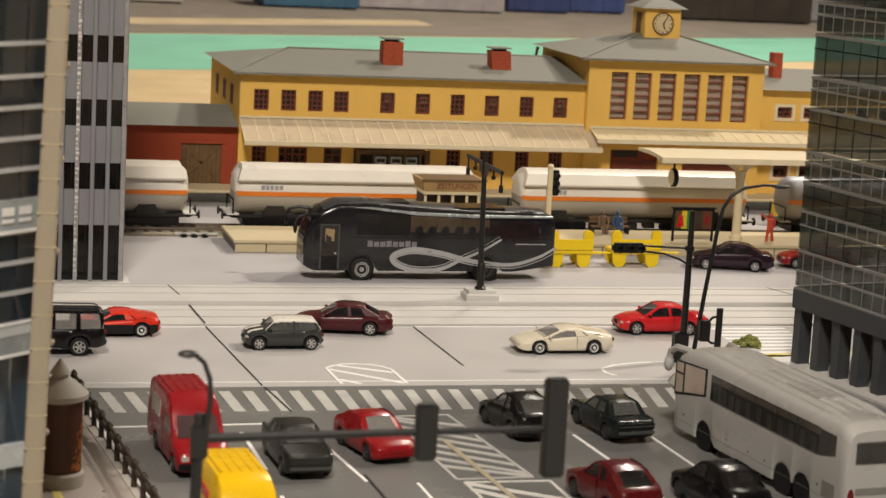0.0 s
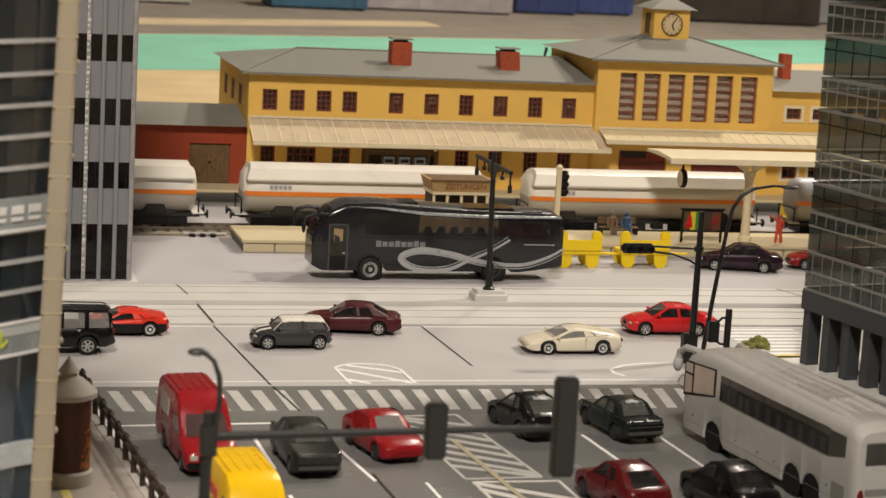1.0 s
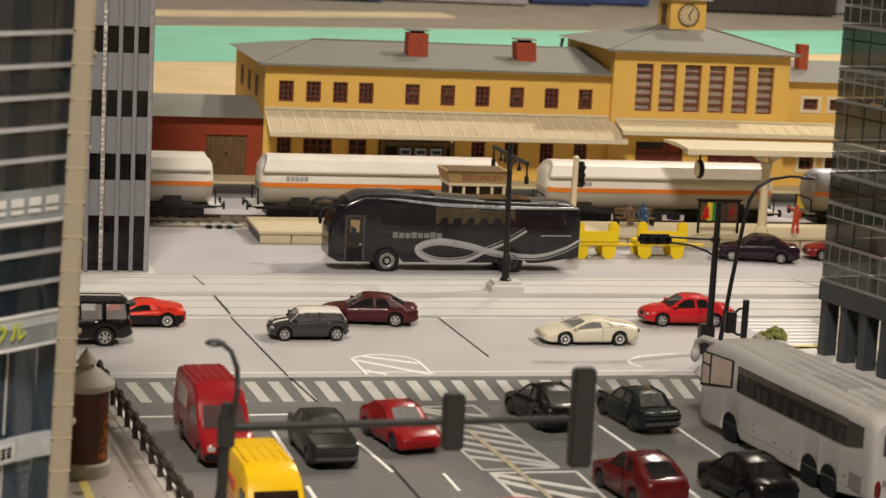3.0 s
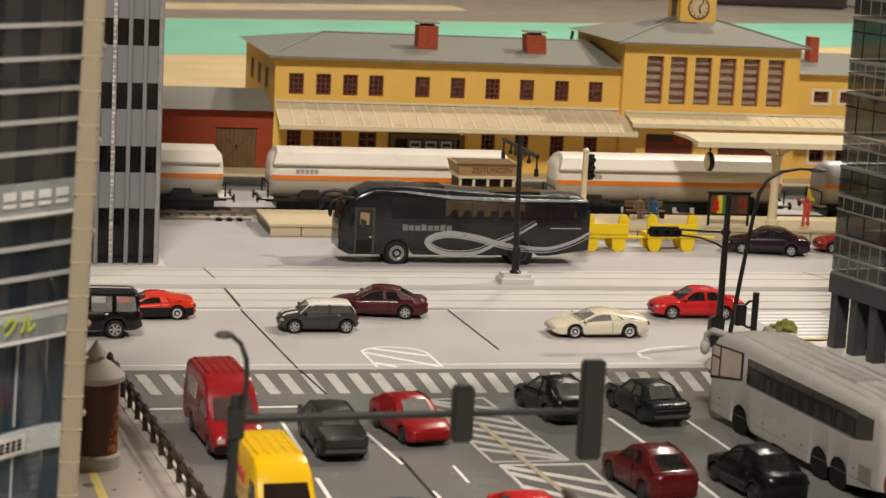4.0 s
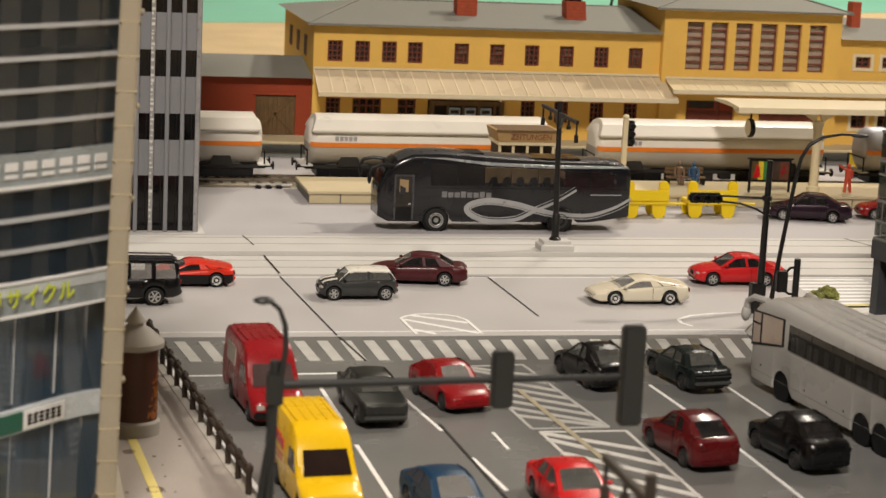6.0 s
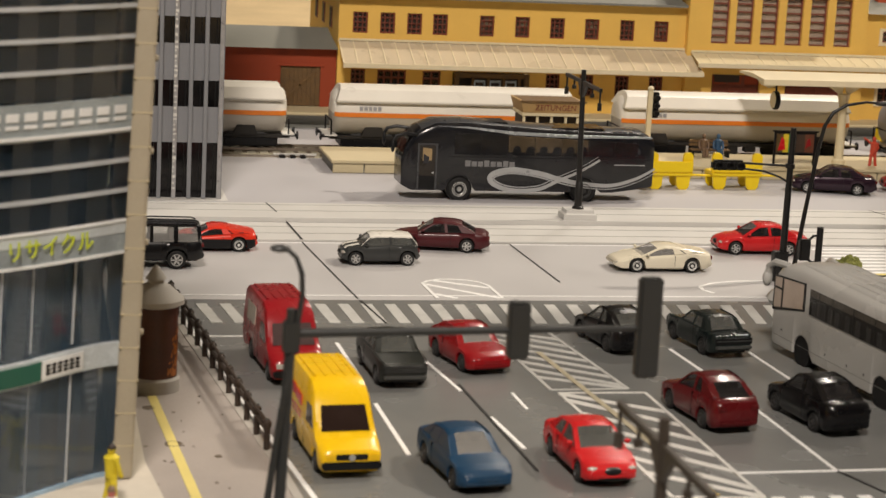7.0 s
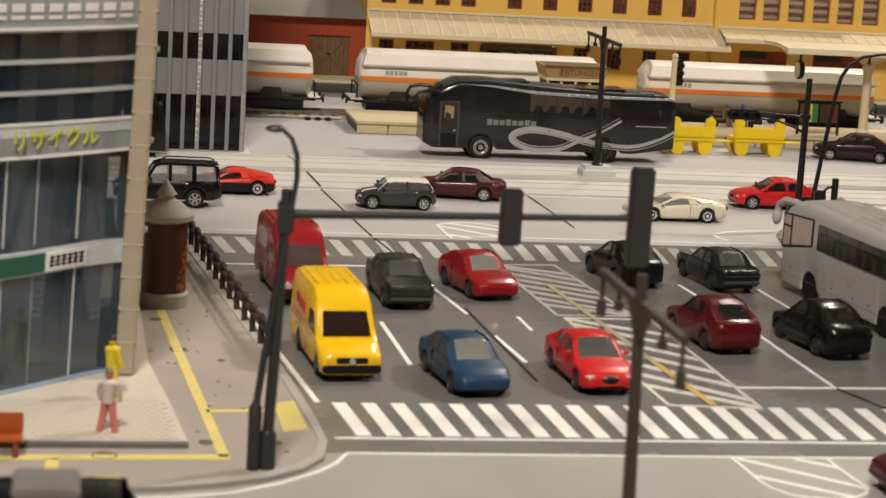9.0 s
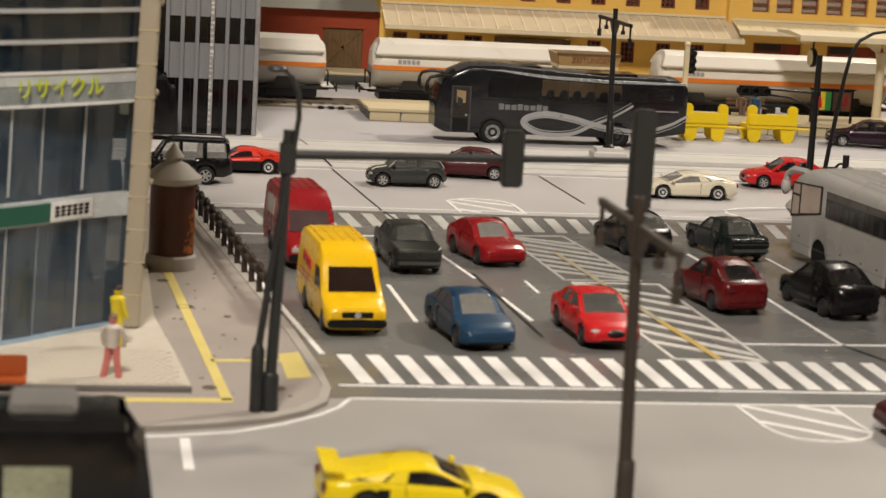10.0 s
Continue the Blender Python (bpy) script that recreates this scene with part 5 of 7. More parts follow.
for i, (a, b) in enumerate(zip(edges, edges[1:])):
    za, zb = 3.6 - 0.055 * i, 3.545 - 0.055 * i
    pane = sidepanel("side_window", X_(a), X_(b) - 0.05, 2.45, za - 0.02, M_winbk if i not in (2, 3, 4) else M_warm, bus, z1b=zb - 0.02)
    sidepanel("pane", X_(a), X_(b) - 0.05, 2.45, za - 0.02, M_busglass, pane, y=-1.32, t=0.01, z1b=zb - 0.02)
    part("seat_row", B(X_(a), X_(b) - 0.06, -1.305, -1.293, 2.452, 2.62), M_seat, pane)
    for k in range(2):
        xx = X_(a) + 0.2 + k * 0.72
        part("seat", prism(bmesh.new(), [(xx, 2.62), (xx + 0.46, 2.62), (xx + 0.46, 2.82), (xx + 0.36, 2.96), (xx + 0.14, 2.94), (xx + 0.04, 2.8)], -1.312, -1.296), M_seat, pane)
sidepanel("door", X_(0.35), X_(1.4), 0.6, 3.0, M_trim, bus)
sidepanel("door_window", X_(0.45), X_(1.28), 1.3, 2.9, M_winbk, bus, y=-1.295)
# brightness seen through the door, put on as a warm panel
sidepanel("door_glow", X_(0.62), X_(1.1), 2.1, 2.78, M_warm, bus, y=-1.31, z1b=2.72)
sidepanel("driver_seat", X_(0.66), X_(0.95), 1.95, 2.45, M_seat, bus, y=-1.324, z1b=2.3)
for xa, xb, za, zb in ((0.35, 0.44, 0.6, 3.0), (1.3, 1.4, 0.6, 3.0), (0.44, 1.3, 2.92, 3.0)):
    sidepanel("door_frame", X_(xa), X_(xb), za, zb, M_busroof, bus, y=-1.3)
sidepanel("door_handle", X_(1.12), X_(1.24), 1.42, 1.5, M_silver, bus, y=-1.31)
part("windscreen", loft(bmesh.new(), [[(X_(x), s * w, z) for s in (-1, -0.5, 0, 0.5, 1)] for x, w, z in ((-0.47, 0.92, 1.35), (-0.47, 0.97, 2.15), (-0.25, 1.05, 2.95), (0.17, 1.08, 3.55))], closed=False), M_glass, bus)
M_edge = mat("roof_silver_glint", (0.38, 0.4, 0.42), 0.25, 0.5, var=0.1)
# silver line, thickened to hold the highlight along the roof's edge
for s in (-1, 1):
    part("roof_line", tube(bmesh.new(), [(X_(1.4), s * 1.17, 3.88), (X_(3), s * 1.2, 3.86), (X_(5.5), s * 1.24, 3.6), (X_(8.5), s * 1.25, 3.5), (X_(13.0), s * 1.22, 3.5)], (0.05, 0.07, 0.1, 0.1, 0.06), 8), M_edge, bus)
tops = curve_of([(0.75, 3.7), (1.7, 4.12), (3.2, 4.18), (5.9, 4.0), (8.9, 3.83), (13.05, 3.76)])
# overlay that paints the lit roof top lighter than the body
part("roof_panel", loft(bmesh.new(), [[(x - BL / 2, y, tops(x) + dz) for y, dz in ((-1.12, -0.09), (-1.0, -0.045), (-0.77, 0.01), (-0.26, 0.04), (0.26, 0.04), (0.77, 0.01), (1.0, -0.045), (1.12, -0.09))] for x in (0.95, 1.3, 1.7, 2.4, 3.2, 4.5, 5.9, 7.4, 8.9, 11.0, 13.0)], closed=False), M_busroof, bus, "graphite roof panel, lighter for the light on the roof")
part("roof_hatch", B(X_(3.2), X_(5.2), -0.8, 0.8, 3.98, 4.12, bev=0.05), M_trim, bus)
part("roof_unit", B(X_(7.5), X_(10.5), -0.95, 0.95, 3.72, 3.9, bev=0.08), M_bus, bus)
# painted glints towards the rear of the roof
for i in range(4):
    part("roof_gloss_strip", B(X_(10.9 + i * 0.3), X_(11.1 + i * 0.3), -1.05, -0.2, 3.77, 3.79), M_edge, bus)
for s, o in ((-1, 0.0), (1, 0.35)):
    mir = part("mirror_arm", tube(bmesh.new(), [(X_(0.6), s * 1.1, 3.42), (X_(-0.35), s * 1.3, 3.5), (X_(-0.85), s * 1.35, 3.38), (X_(-1.0), s * 1.35, 3.1)], 0.09, 8), M_trim, bus)
    part("mirror", blob(bmesh.new(), (X_(-1.0), s * 1.35, 2.85), (0.12, 0.16, 0.34)), M_trim, mir)
for a in (2.65, 9.42):
    for s in (-1, 1):
        wheel(bus, X_(a), s * 1.1, 0.6, 0.34, M_rim if a < 5 else M_rimk, s, dish=True)
        part("wheel_arch", lathe(bmesh.new(), [(0.69, s * 0.7), (0.69, s * 1.15)], 20, "y", (X_(a), 0, 0.6)), M_trim, bus)
path = [(13.25, 1.75), (12.3, 1.22), (10.9, 0.82), (9.2, 0.9), (8.0, 1.12), (6.9, 1.4), (5.5, 1.58), (4.6, 1.42), (4.25, 1.12), (4.6, 0.74), (5.5, 0.48), (6.9, 0.56), (8.0, 1.05), (9.2, 1.58), (10.2, 2.18)]


def ribbon(off, w0, parent):
    """The printed ribbon: a thin band along a smooth path on the flank."""
    pts = []
    P = [Vector((a + 0.45 - BL / 2, b + 0.1)) for a, b in path]
    for i in range(len(P) - 1):
        p0, p1, p2, p3 = P[max(i - 1, 0)], P[i], P[i + 1], P[min(i + 2, len(P) - 1)]
        for k in range(6):
            t = k / 6
            pts.append(0.5 * ((2 * p1) + (p2 - p0) * t + (2 * p0 - 5 * p1 + 4 * p2 - p3) * t * t + (3 * p1 - p0 - 3 * p2 + p3) * t ** 3))
    pts.append(P[-1])
    rr = []
    for i, p in enumerate(pts):
        d = (pts[min(i + 1, len(pts) - 1)] - pts[max(i - 1, 0)]).normalized()
        n = Vector((-d.y, d.x))
        k = i / (len(pts) - 1)
        w = w0 * (0.5 + 0.7 * math.sin(math.pi * min(k * 1.05, 1)))
        a, b = p + n * (off + w), p + n * (off - w)
        y = -1.286 - 0.004 * abs(off) - 0.0002 * i
        rr.append([(a.x, y, max(a.y, 0.4)), (b.x, y, max(b.y, 0.4))])
    return part("ribbon_print", loft(bmesh.new(), rr, closed=False), M_silver, parent, "silver ribbon printed on the flank", smooth=0)


for off, w in ((0.0, 0.12), (0.19, 0.028)):
    ribbon(off, w, bus)
for i in range(8):
    sidepanel("letter_block", X_(2.9 + i * 0.34), X_(3.18 + i * 0.34), 1.82, 2.14 - (0.05 if i % 3 else 0), M_dim, bus, t=0.006, label="dull silver writing bar")
sidepanel("vent_line", X_(11.0), X_(12.7), 2.0, 2.05, M_silver, bus, t=0.006)
sidepanel("belt_seam", X_(2.0), X_(13.0), 2.3, 2.33, M_trim, bus, t=0.006)
for i in range(6):
    sidepanel("hatch_seam", X_(4.0 + i * 0.9), X_(4.015 + i * 0.9), 0.45, 1.2, M_trim, bus, t=0.004)

# white coach, its nose to -x before turning
M_coach = mat("coach_white", (0.47, 0.466, 0.446), 0.3, var=0.02, freq=0.4, coat=0.3)
M_cwin = mat("coach_window_smoke", (0.06, 0.058, 0.052), 0.15, var=0.5, freq=0.8, spec=0.2)
M_cwinl = mat("coach_window_clear", (0.2, 0.18, 0.15), 0.12, var=0.4, freq=0.8, spec=0.2)
M_cseat = mat("coach_seat_grey", (0.085, 0.08, 0.075), 0.7, var=0.2)
M_cabtan = mat("coach_cab_pane", (0.50, 0.41, 0.34), 0.15, var=0.2, freq=0.9, spec=0.3)
coach = thing("touring_coach", 30.55, 66.7, 0, -83, "plain white touring coach with dark side windows", "coach", "coaches")
CL = 12.6
hull(CL, 2.5, [(0, 1.6), (0.15, 2.5), (0.5, 3.3), (1.2, 3.62), (2.5, 3.72), (5, 3.66), (12.2, 3.55), (12.6, 3.3)], 0.52, (2.75, 8.55, 9.85), 0.35, M_coach, coach)


def cside(name, x0, x1, z0, z1, material, s, t=0.014, label="", z0b=None, z1b=None, parent=None):
    z0b, z1b = z0 if z0b is None else z0b, z1 if z1b is None else z1b
    y = s * 1.252
    return part(name, hexa(bmesh.new(), [(x0 - CL / 2, y, z0), (x1 - CL / 2, y, z0b), (x1 - CL / 2, y, z1b), (x0 - CL / 2, y, z1)], [(x0 - CL / 2, y + s * t, z0), (x1 - CL / 2, y + s * t, z0b), (x1 - CL / 2, y + s * t, z1b), (x0 - CL / 2, y + s * t, z1)]), material, parent or coach, label, smooth=0)


for s in (-1, 1):
    dw = cside("driver_window", 0.36, 2.85, 1.62, 3.0, M_trim, s, z0b=2.1, z1b=3.16)
    cside("pane", 1.15, 2.7, 1.87, 2.98, M_cabtan, s, t=0.02, z0b=2.14, z1b=3.08, parent=dw)
    cside("pane", 0.46, 1.0, 1.74, 2.92, M_cabtan, s, t=0.02, z0b=1.84, z1b=2.97, parent=dw)
    cside("quarter_bar", 0.46, 1.05, 2.5, 2.58, M_trim, s, t=0.026, parent=dw)
    e = [3.2, 3.9, 4.9, 6.4, 7.9, 9.4, 10.9]
    for i, (a, b) in enumerate(zip(e, e[1:])):
        w_ = cside("side_window", a, b - 0.02, 2.08, 3.04, M_cwin, s)
        for k in range(2):
            xx = a + 0.2 + k * (b - a) * 0.5
            cside("seat", xx, xx + 0.32, 2.1, 2.62 + 0.06 * ((i + k) % 2), M_cseat, s, t=0.022, parent=w_)
        cside("curtain", a + 0.03, b - 0.05, 2.78, 3.02, M_cwinl, s, t=0.018, parent=w_)
        cside("pane", a + 0.02, b - 0.06, 2.09, 3.03, M_busglass, s, t=0.032, parent=w_)
    cside("rear_side_window", 10.9, 11.9, 2.08, 3.0, M_cwin, s, z0b=2.3)
    cside("flank_crease", 0.6, 12.3, 0.72, 0.735, M_platwall, s, t=0.004)
    for xx, zz in ((1.2, 1.0), (4.6, 0.9), (6.2, 0.9), (7.4, 0.9), (10.9, 1.05)):
        part("side_marker", lathe(bmesh.new(), [(0.045, s * 1.25), (0.045, s * 1.262)], 10, "y", (xx - CL / 2, 0, zz)), M_locog, coach)
    cside("engine_vent", 11.2, 12.0, 0.75, 1.3, M_platwall, s)
    for a in (2.75, 8.55, 9.85):
        wheel(coach, a - CL / 2, s * 0.9, 0.5, 0.34, M_pewter, s, dish=True)
        part("wheel_arch", lathe(bmesh.new(), [(0.6, s * 0.7), (0.6, s * 1.17)], 20, "y", (a - CL / 2, 0, 0.54)), M_trim, coach)
    m_ = part("mirror_arm", tube(bmesh.new(), [(0.95 - CL / 2, s * 1.0, 3.42), (0.2 - CL / 2, s * 1.18, 3.42), (-0.15 - CL / 2, s * 1.25, 3.2), (-0.22 - CL / 2, s * 1.26, 2.9)], 0.14, 8), M_coach, coach)
    part("mirror", blob(bmesh.new(), (-0.22 - CL / 2, s * 1.27, 2.72), (0.17, 0.2, 0.34)), M_coach, m_)
    part("tail_lamp", blob(bmesh.new(), (CL / 2 - 0.02, s * 1.0, 1.0), (0.08, 0.14, 0.38)), M_lampr, coach)
    part("top_lamp", blob(bmesh.new(), (CL / 2 - 0.08, s * 0.9, 3.15), (0.06, 0.18, 0.08)), M_lampr, coach)
part("windscreen", loft(bmesh.new(), [[(x - CL / 2, s * w, z) for s in (-1, -0.5, 0, 0.5, 1)] for x, w, z in ((-0.012, 0.9, 1.55), (0.12, 0.98, 2.45), (0.45, 1.05, 3.2))], closed=False), M_cwinl, coach)
part("nose", blob(bmesh.new(), (-0.05 - CL / 2, 0, 1.85), (1.35, 1.15, 0.45), 24), M_coach, coach, "rounded white nose under the windscreen")
part("rear_window", B(CL / 2 - 0.05, CL / 2 + 0.015, -0.95, 0.95, 2.15, 2.95, bev=0.05), M_cwin, coach)
part("rear_grille", B(CL / 2 - 0.03, CL / 2 + 0.02, -0.85, 0.85, 1.1, 1.35, bev=0.02), M_platwall, coach)
for y, x0, x1 in ((-0.78, 1.6, 12.0), (0.78, 1.6, 12.0), (-0.3, 2.4, 11.6), (0.3, 2.4, 11.6)):
    part("roof_flute", loft(bmesh.new(), [[(x - CL / 2, y + 0.2 * k * c, 3.47 + dz + 0.16 * k * q) for c, q in ((-1, 0), (-0.8, 0.55), (-0.4, 0.9), (0, 1), (0.4, 0.9), (0.8, 0.55), (1, 0))] for x, dz, k in ((x0, 0.1, 0.3), (x0 + 0.5, 0.13, 0.8), (x0 + 1.2, 0.16, 1), ((x0 + x1) / 2, 0.11, 1), (x1 - 1.2, 0.06, 1), (x1, 0.02, 0.4))], closed=False), M_coach, coach, "rounded white roof flute")
part("roof_unit", B(7.2 - CL / 2, 9.6 - CL / 2, -0.62, 0.62, 3.5, 3.7, bev=0.09), M_coach, coach)

# ---- vans ----


M_vanwin = mat("van_windscreen_brown", (0.022, 0.013, 0.011), 0.08, var=0.2, spec=0.45)
M_vanpale = mat("van_window_milky", (0.5, 0.46, 0.4), 0.2, var=0.25, freq=1.5)


def van(x, y, head, body_mat, label, L=5.5, W=1.9, H=2.5, glass=None, bars=None, rear_window=False):
    v = thing("delivery_van", x, y, 0, head, label, "van", "vans at the crossing")
    r, R = 0.34, 0.4
    axles = (0.95, L - 1.35)
    top = curve_of([(0, 0.58), (0.04, 0.76), (0.12, 0.88), (0.78, 1.06), (0.95, 1.15), (1.55, 1.9), (1.8, H - 0.25), (2.4, H - 0.02), (L - 0.3, H), (L - 0.05, H - 0.1), (L, H - 0.4)])
    xs = sorted({0, 0.04, 0.12, 0.4, 0.78, 0.95, 1.25, 1.55, 1.8, 2.1, 2.4, 3, 3.5, 4, L - 0.3, L - 0.12, L - 0.05, L, *[a + s * R * q for a in axles for s in (-1, 1) for q in (0, 0.4, 0.7, 0.9, 0.99)]})
    rings = []
    for q in xs:
        zb = 0.26
        for a in axles:
            if abs(q - a) < R:
                zb = max(zb, r + math.sqrt(R * R - (q - a) ** 2))
        zt = top(q)
        w = W / 2 * (1 - 0.14 * max(0, 1 - q / 0.35) ** 2)
        h = zt - zb
        wt = w * (1 - 0.1 * max(0, (zt - 1.2) / (H - 1.2)))
        s = [(w * 0.95, zb), (w, zb + 0.15 * h), (w, zb + 0.45 * h), (wt, zt - min(0.16, 0.2 * h)), (wt * 0.93, zt - min(0.05, 0.07 * h)), (wt * 0.7, zt), (0.1, zt + 0.01)]
        rings.append([(L / 2 - q, a, b) for a, b in s] + [(L / 2 - q, -a, b) for a, b in s[::-1]])
    part("body", loft(bmesh.new(), rings), body_mat, v)
    g = glass or M_vanwin
    part("windscreen", hexa(bmesh.new(), [(L / 2 - 1.05, sy * W * 0.39, 1.16) for sy in (-1, 1)] + [(L / 2 - 1.56, sy * W * 0.355, 1.82) for sy in (1, -1)], [(L / 2 - 0.97, sy * W * 0.39, 1.22) for sy in (-1, 1)] + [(L / 2 - 1.49, sy * W * 0.355, 1.88) for sy in (1, -1)]), g, v)
    for s in (-1, 1):
        y0 = s * (W / 2 - 0.05)
        part("side_window", hexa(bmesh.new(), [(L / 2 - 1.3, y0, 1.22), (L / 2 - 2.3, y0, 1.22), (L / 2 - 2.3, y0, 1.8), (L / 2 - 1.72, y0, 1.8)], [(L / 2 - 1.3, y0 + s * 0.058, 1.22), (L / 2 - 2.3, y0 + s * 0.058, 1.22), (L / 2 - 2.3, y0 + s * 0.035, 1.8), (L / 2 - 1.72, y0 + s * 0.035, 1.8)]), g, v)
        if rear_window:
            part("side_window", hexa(bmesh.new(), [(L / 2 - 3.2, y0, 1.4), (L / 2 - 4.6, y0, 1.4), (L / 2 - 4.6, y0, 2.05), (L / 2 - 3.2, y0, 2.05)], [(L / 2 - 3.2, y0 + s * 0.06, 1.4), (L / 2 - 4.6, y0 + s * 0.06, 1.4), (L / 2 - 4.6, y0 + s * 0.025, 2.05), (L / 2 - 3.2, y0 + s * 0.025, 2.05)]), M_vanpale, v)
        for a in axles:
            wheel(v, L / 2 - a, s * (W / 2 - 0.14), r, 0.22, M_rimk, s)
        part("headlamp", B(L / 2 - 0.08, L / 2 + 0.012, *sorted((s * 0.52, s * 0.8)), 0.6, 0.79, bev=0.03), body_mat if bars else M_lampw, v)
        part("door_seam", B(L / 2 - 2.62, L / 2 - 2.6, *sorted((s * (W / 2 + 0.003), s * (W / 2 - 0.05))), 0.4, 1.35), M_trim, v)
        if bars:
            for i, (a, b, z0, z1) in enumerate(((3.0, 3.4, 1.45, 1.75), (3.45, 3.85, 1.5, 1.8), (3.9, 4.4, 1.55, 1.85), (2.9, 5.0, 1.2, 1.28), (3.0, 5.1, 1.05, 1.12))):
                part("side_print", hexa(bmesh.new(), [(L / 2 - a, y0, z0), (L / 2 - b, y0, z0), (L / 2 - b - 0.1, y0, z1), (L / 2 - a - 0.1, y0, z1)], [(L / 2 - a, y0 + s * 0.056, z0), (L / 2 - b, y0 + s * 0.056, z0), (L / 2 - b - 0.1, y0 + s * 0.05, z1), (L / 2 - a - 0.1, y0 + s * 0.05, z1)]), bars, v, "red printed shape")
    part("bumper", B(L / 2 - 0.15, L / 2 + 0.07, -W * 0.47, W * 0.47, 0.3, 0.56, bev=0.05), M_trim, v)
    part("grille", B(L / 2 - 0.05, L / 2 + 0.02, -0.48, 0.48, 0.6, 0.78, bev=0.02), M_trim, v)
    part("badge", lathe(bmesh.new(), [(0.1, 0), (0.1, 0.03)], 14, "x", (L / 2 + 0.015, 0, 0.69)), M_rim, v)
    for i in range(5):
        part("roof_rib", B(-L / 2 + 0.3, L / 2 - 2.6, -0.62 + i * 0.31 - 0.04, -0.62 + i * 0.31 + 0.04, H - 0.03, H + 0.016, bev=0.008), body_mat, v)
    part("underbody", B(-L / 2 + 0.2, L / 2 - 0.3, -W * 0.36, W * 0.36, 0.22, 0.6), M_trim, v)
    return v


M_glassv = mat("van_glass_pale", (0.075, 0.05, 0.05), 0.12, var=0.3, freq=1.5, spec=0.4)
P_vany = paint("paint_post_yellow", (0.80, 0.50, 0.006))
P_vanr = paint("paint_van_red", (0.26, 0.008, 0.013))
van(9.75, 60.0, 274, P_vany, "yellow high-roof delivery van with red print", bars=P_red)
van(9.47, 70.15, 275, P_vanr, "dark red high-roof van with side windows", L=5.3, glass=M_glassv, rear_window=True)

# ---- poles, signals ----
M_pole = mat("pole_charcoal", (0.02, 0.0215, 0.022), 0.5, var=0.15, freq=1.5)
M_polek = mat("pole_black", (0.006, 0.0055, 0.0055), 0.45, var=0.15)
M_poleb = mat("pole_brown", (0.036, 0.027, 0.021), 0.55, var=0.2, freq=2)
mast = thing("traffic_signal", 6.6, 48.4, 0.12, label="charcoal signal mast with a long arm and two lamp boards", category="traffic signal")
part("foot", lathe(bmesh.new(), [(0.22, 0), (0.22, 0.9), (0.16, 1.0)], 14), M_pole, mast)
part("pole", tube(bmesh.new(), [(0, 0, 0.9), (0.12, 0, 4), (0.2, 0, 7.2)], (0.15, 0.14, 0.13), 12), M_pole, mast)
part("clamp", B(0.0, 0.4, -0.2, 0.2, 6.1, 6.9, bev=0.04), M_pole, mast)
part("arm", tube(bmesh.new(), [(0.2, 0, 6.58), (9.4, 0, 6.72)], (0.12, 0.08), 10), M_pole, mast)
for x0, x1, z0, z1 in ((5.63, 6.18, 5.95, 7.4), (8.98, 9.58, 5.45, 8.05)):
    hd = part("lamp_board", B(x0, x1, -0.22, 0.14, z0, z1, bev=0.06), M_pole, mast)
    for i in range(3):
        part("lamp_hood", lathe(bmesh.new(), [(0.17, 0.16), (0.19, 0.42), (0.16, 0.42), (0.1, 0.18)], 12, "y", ((x0 + x1) / 2, 0, z0 + (i + 0.5) * (z1 - z0) / 3)), M_pole, hd)
slamp = thing("street_lamp", 6.25, 48.3, 0.12, label="charcoal street lamp with a curved neck", category="street lamp")
part("foot", lathe(bmesh.new(), [(0.17, 0), (0.17, 1.6), (0.1, 1.75)], 12), M_pole, slamp)
part("pole", tube(bmesh.new(), [(0, 0, 1.6), (0.35, 0, 4.5), (0.65, 0, 6.6), (0.78, 0, 7.5), (0.75, 0, 8.1), (0.6, 0, 8.5), (0.35, 0, 8.72)], (0.1, 0.09, 0.08, 0.07, 0.07, 0.06, 0.06), 10), M_pole, slamp)
part("lamp_head", blob(bmesh.new(), (0.2, 0, 8.72), (0.26, 0.16, 0.1)), M_pole, slamp)


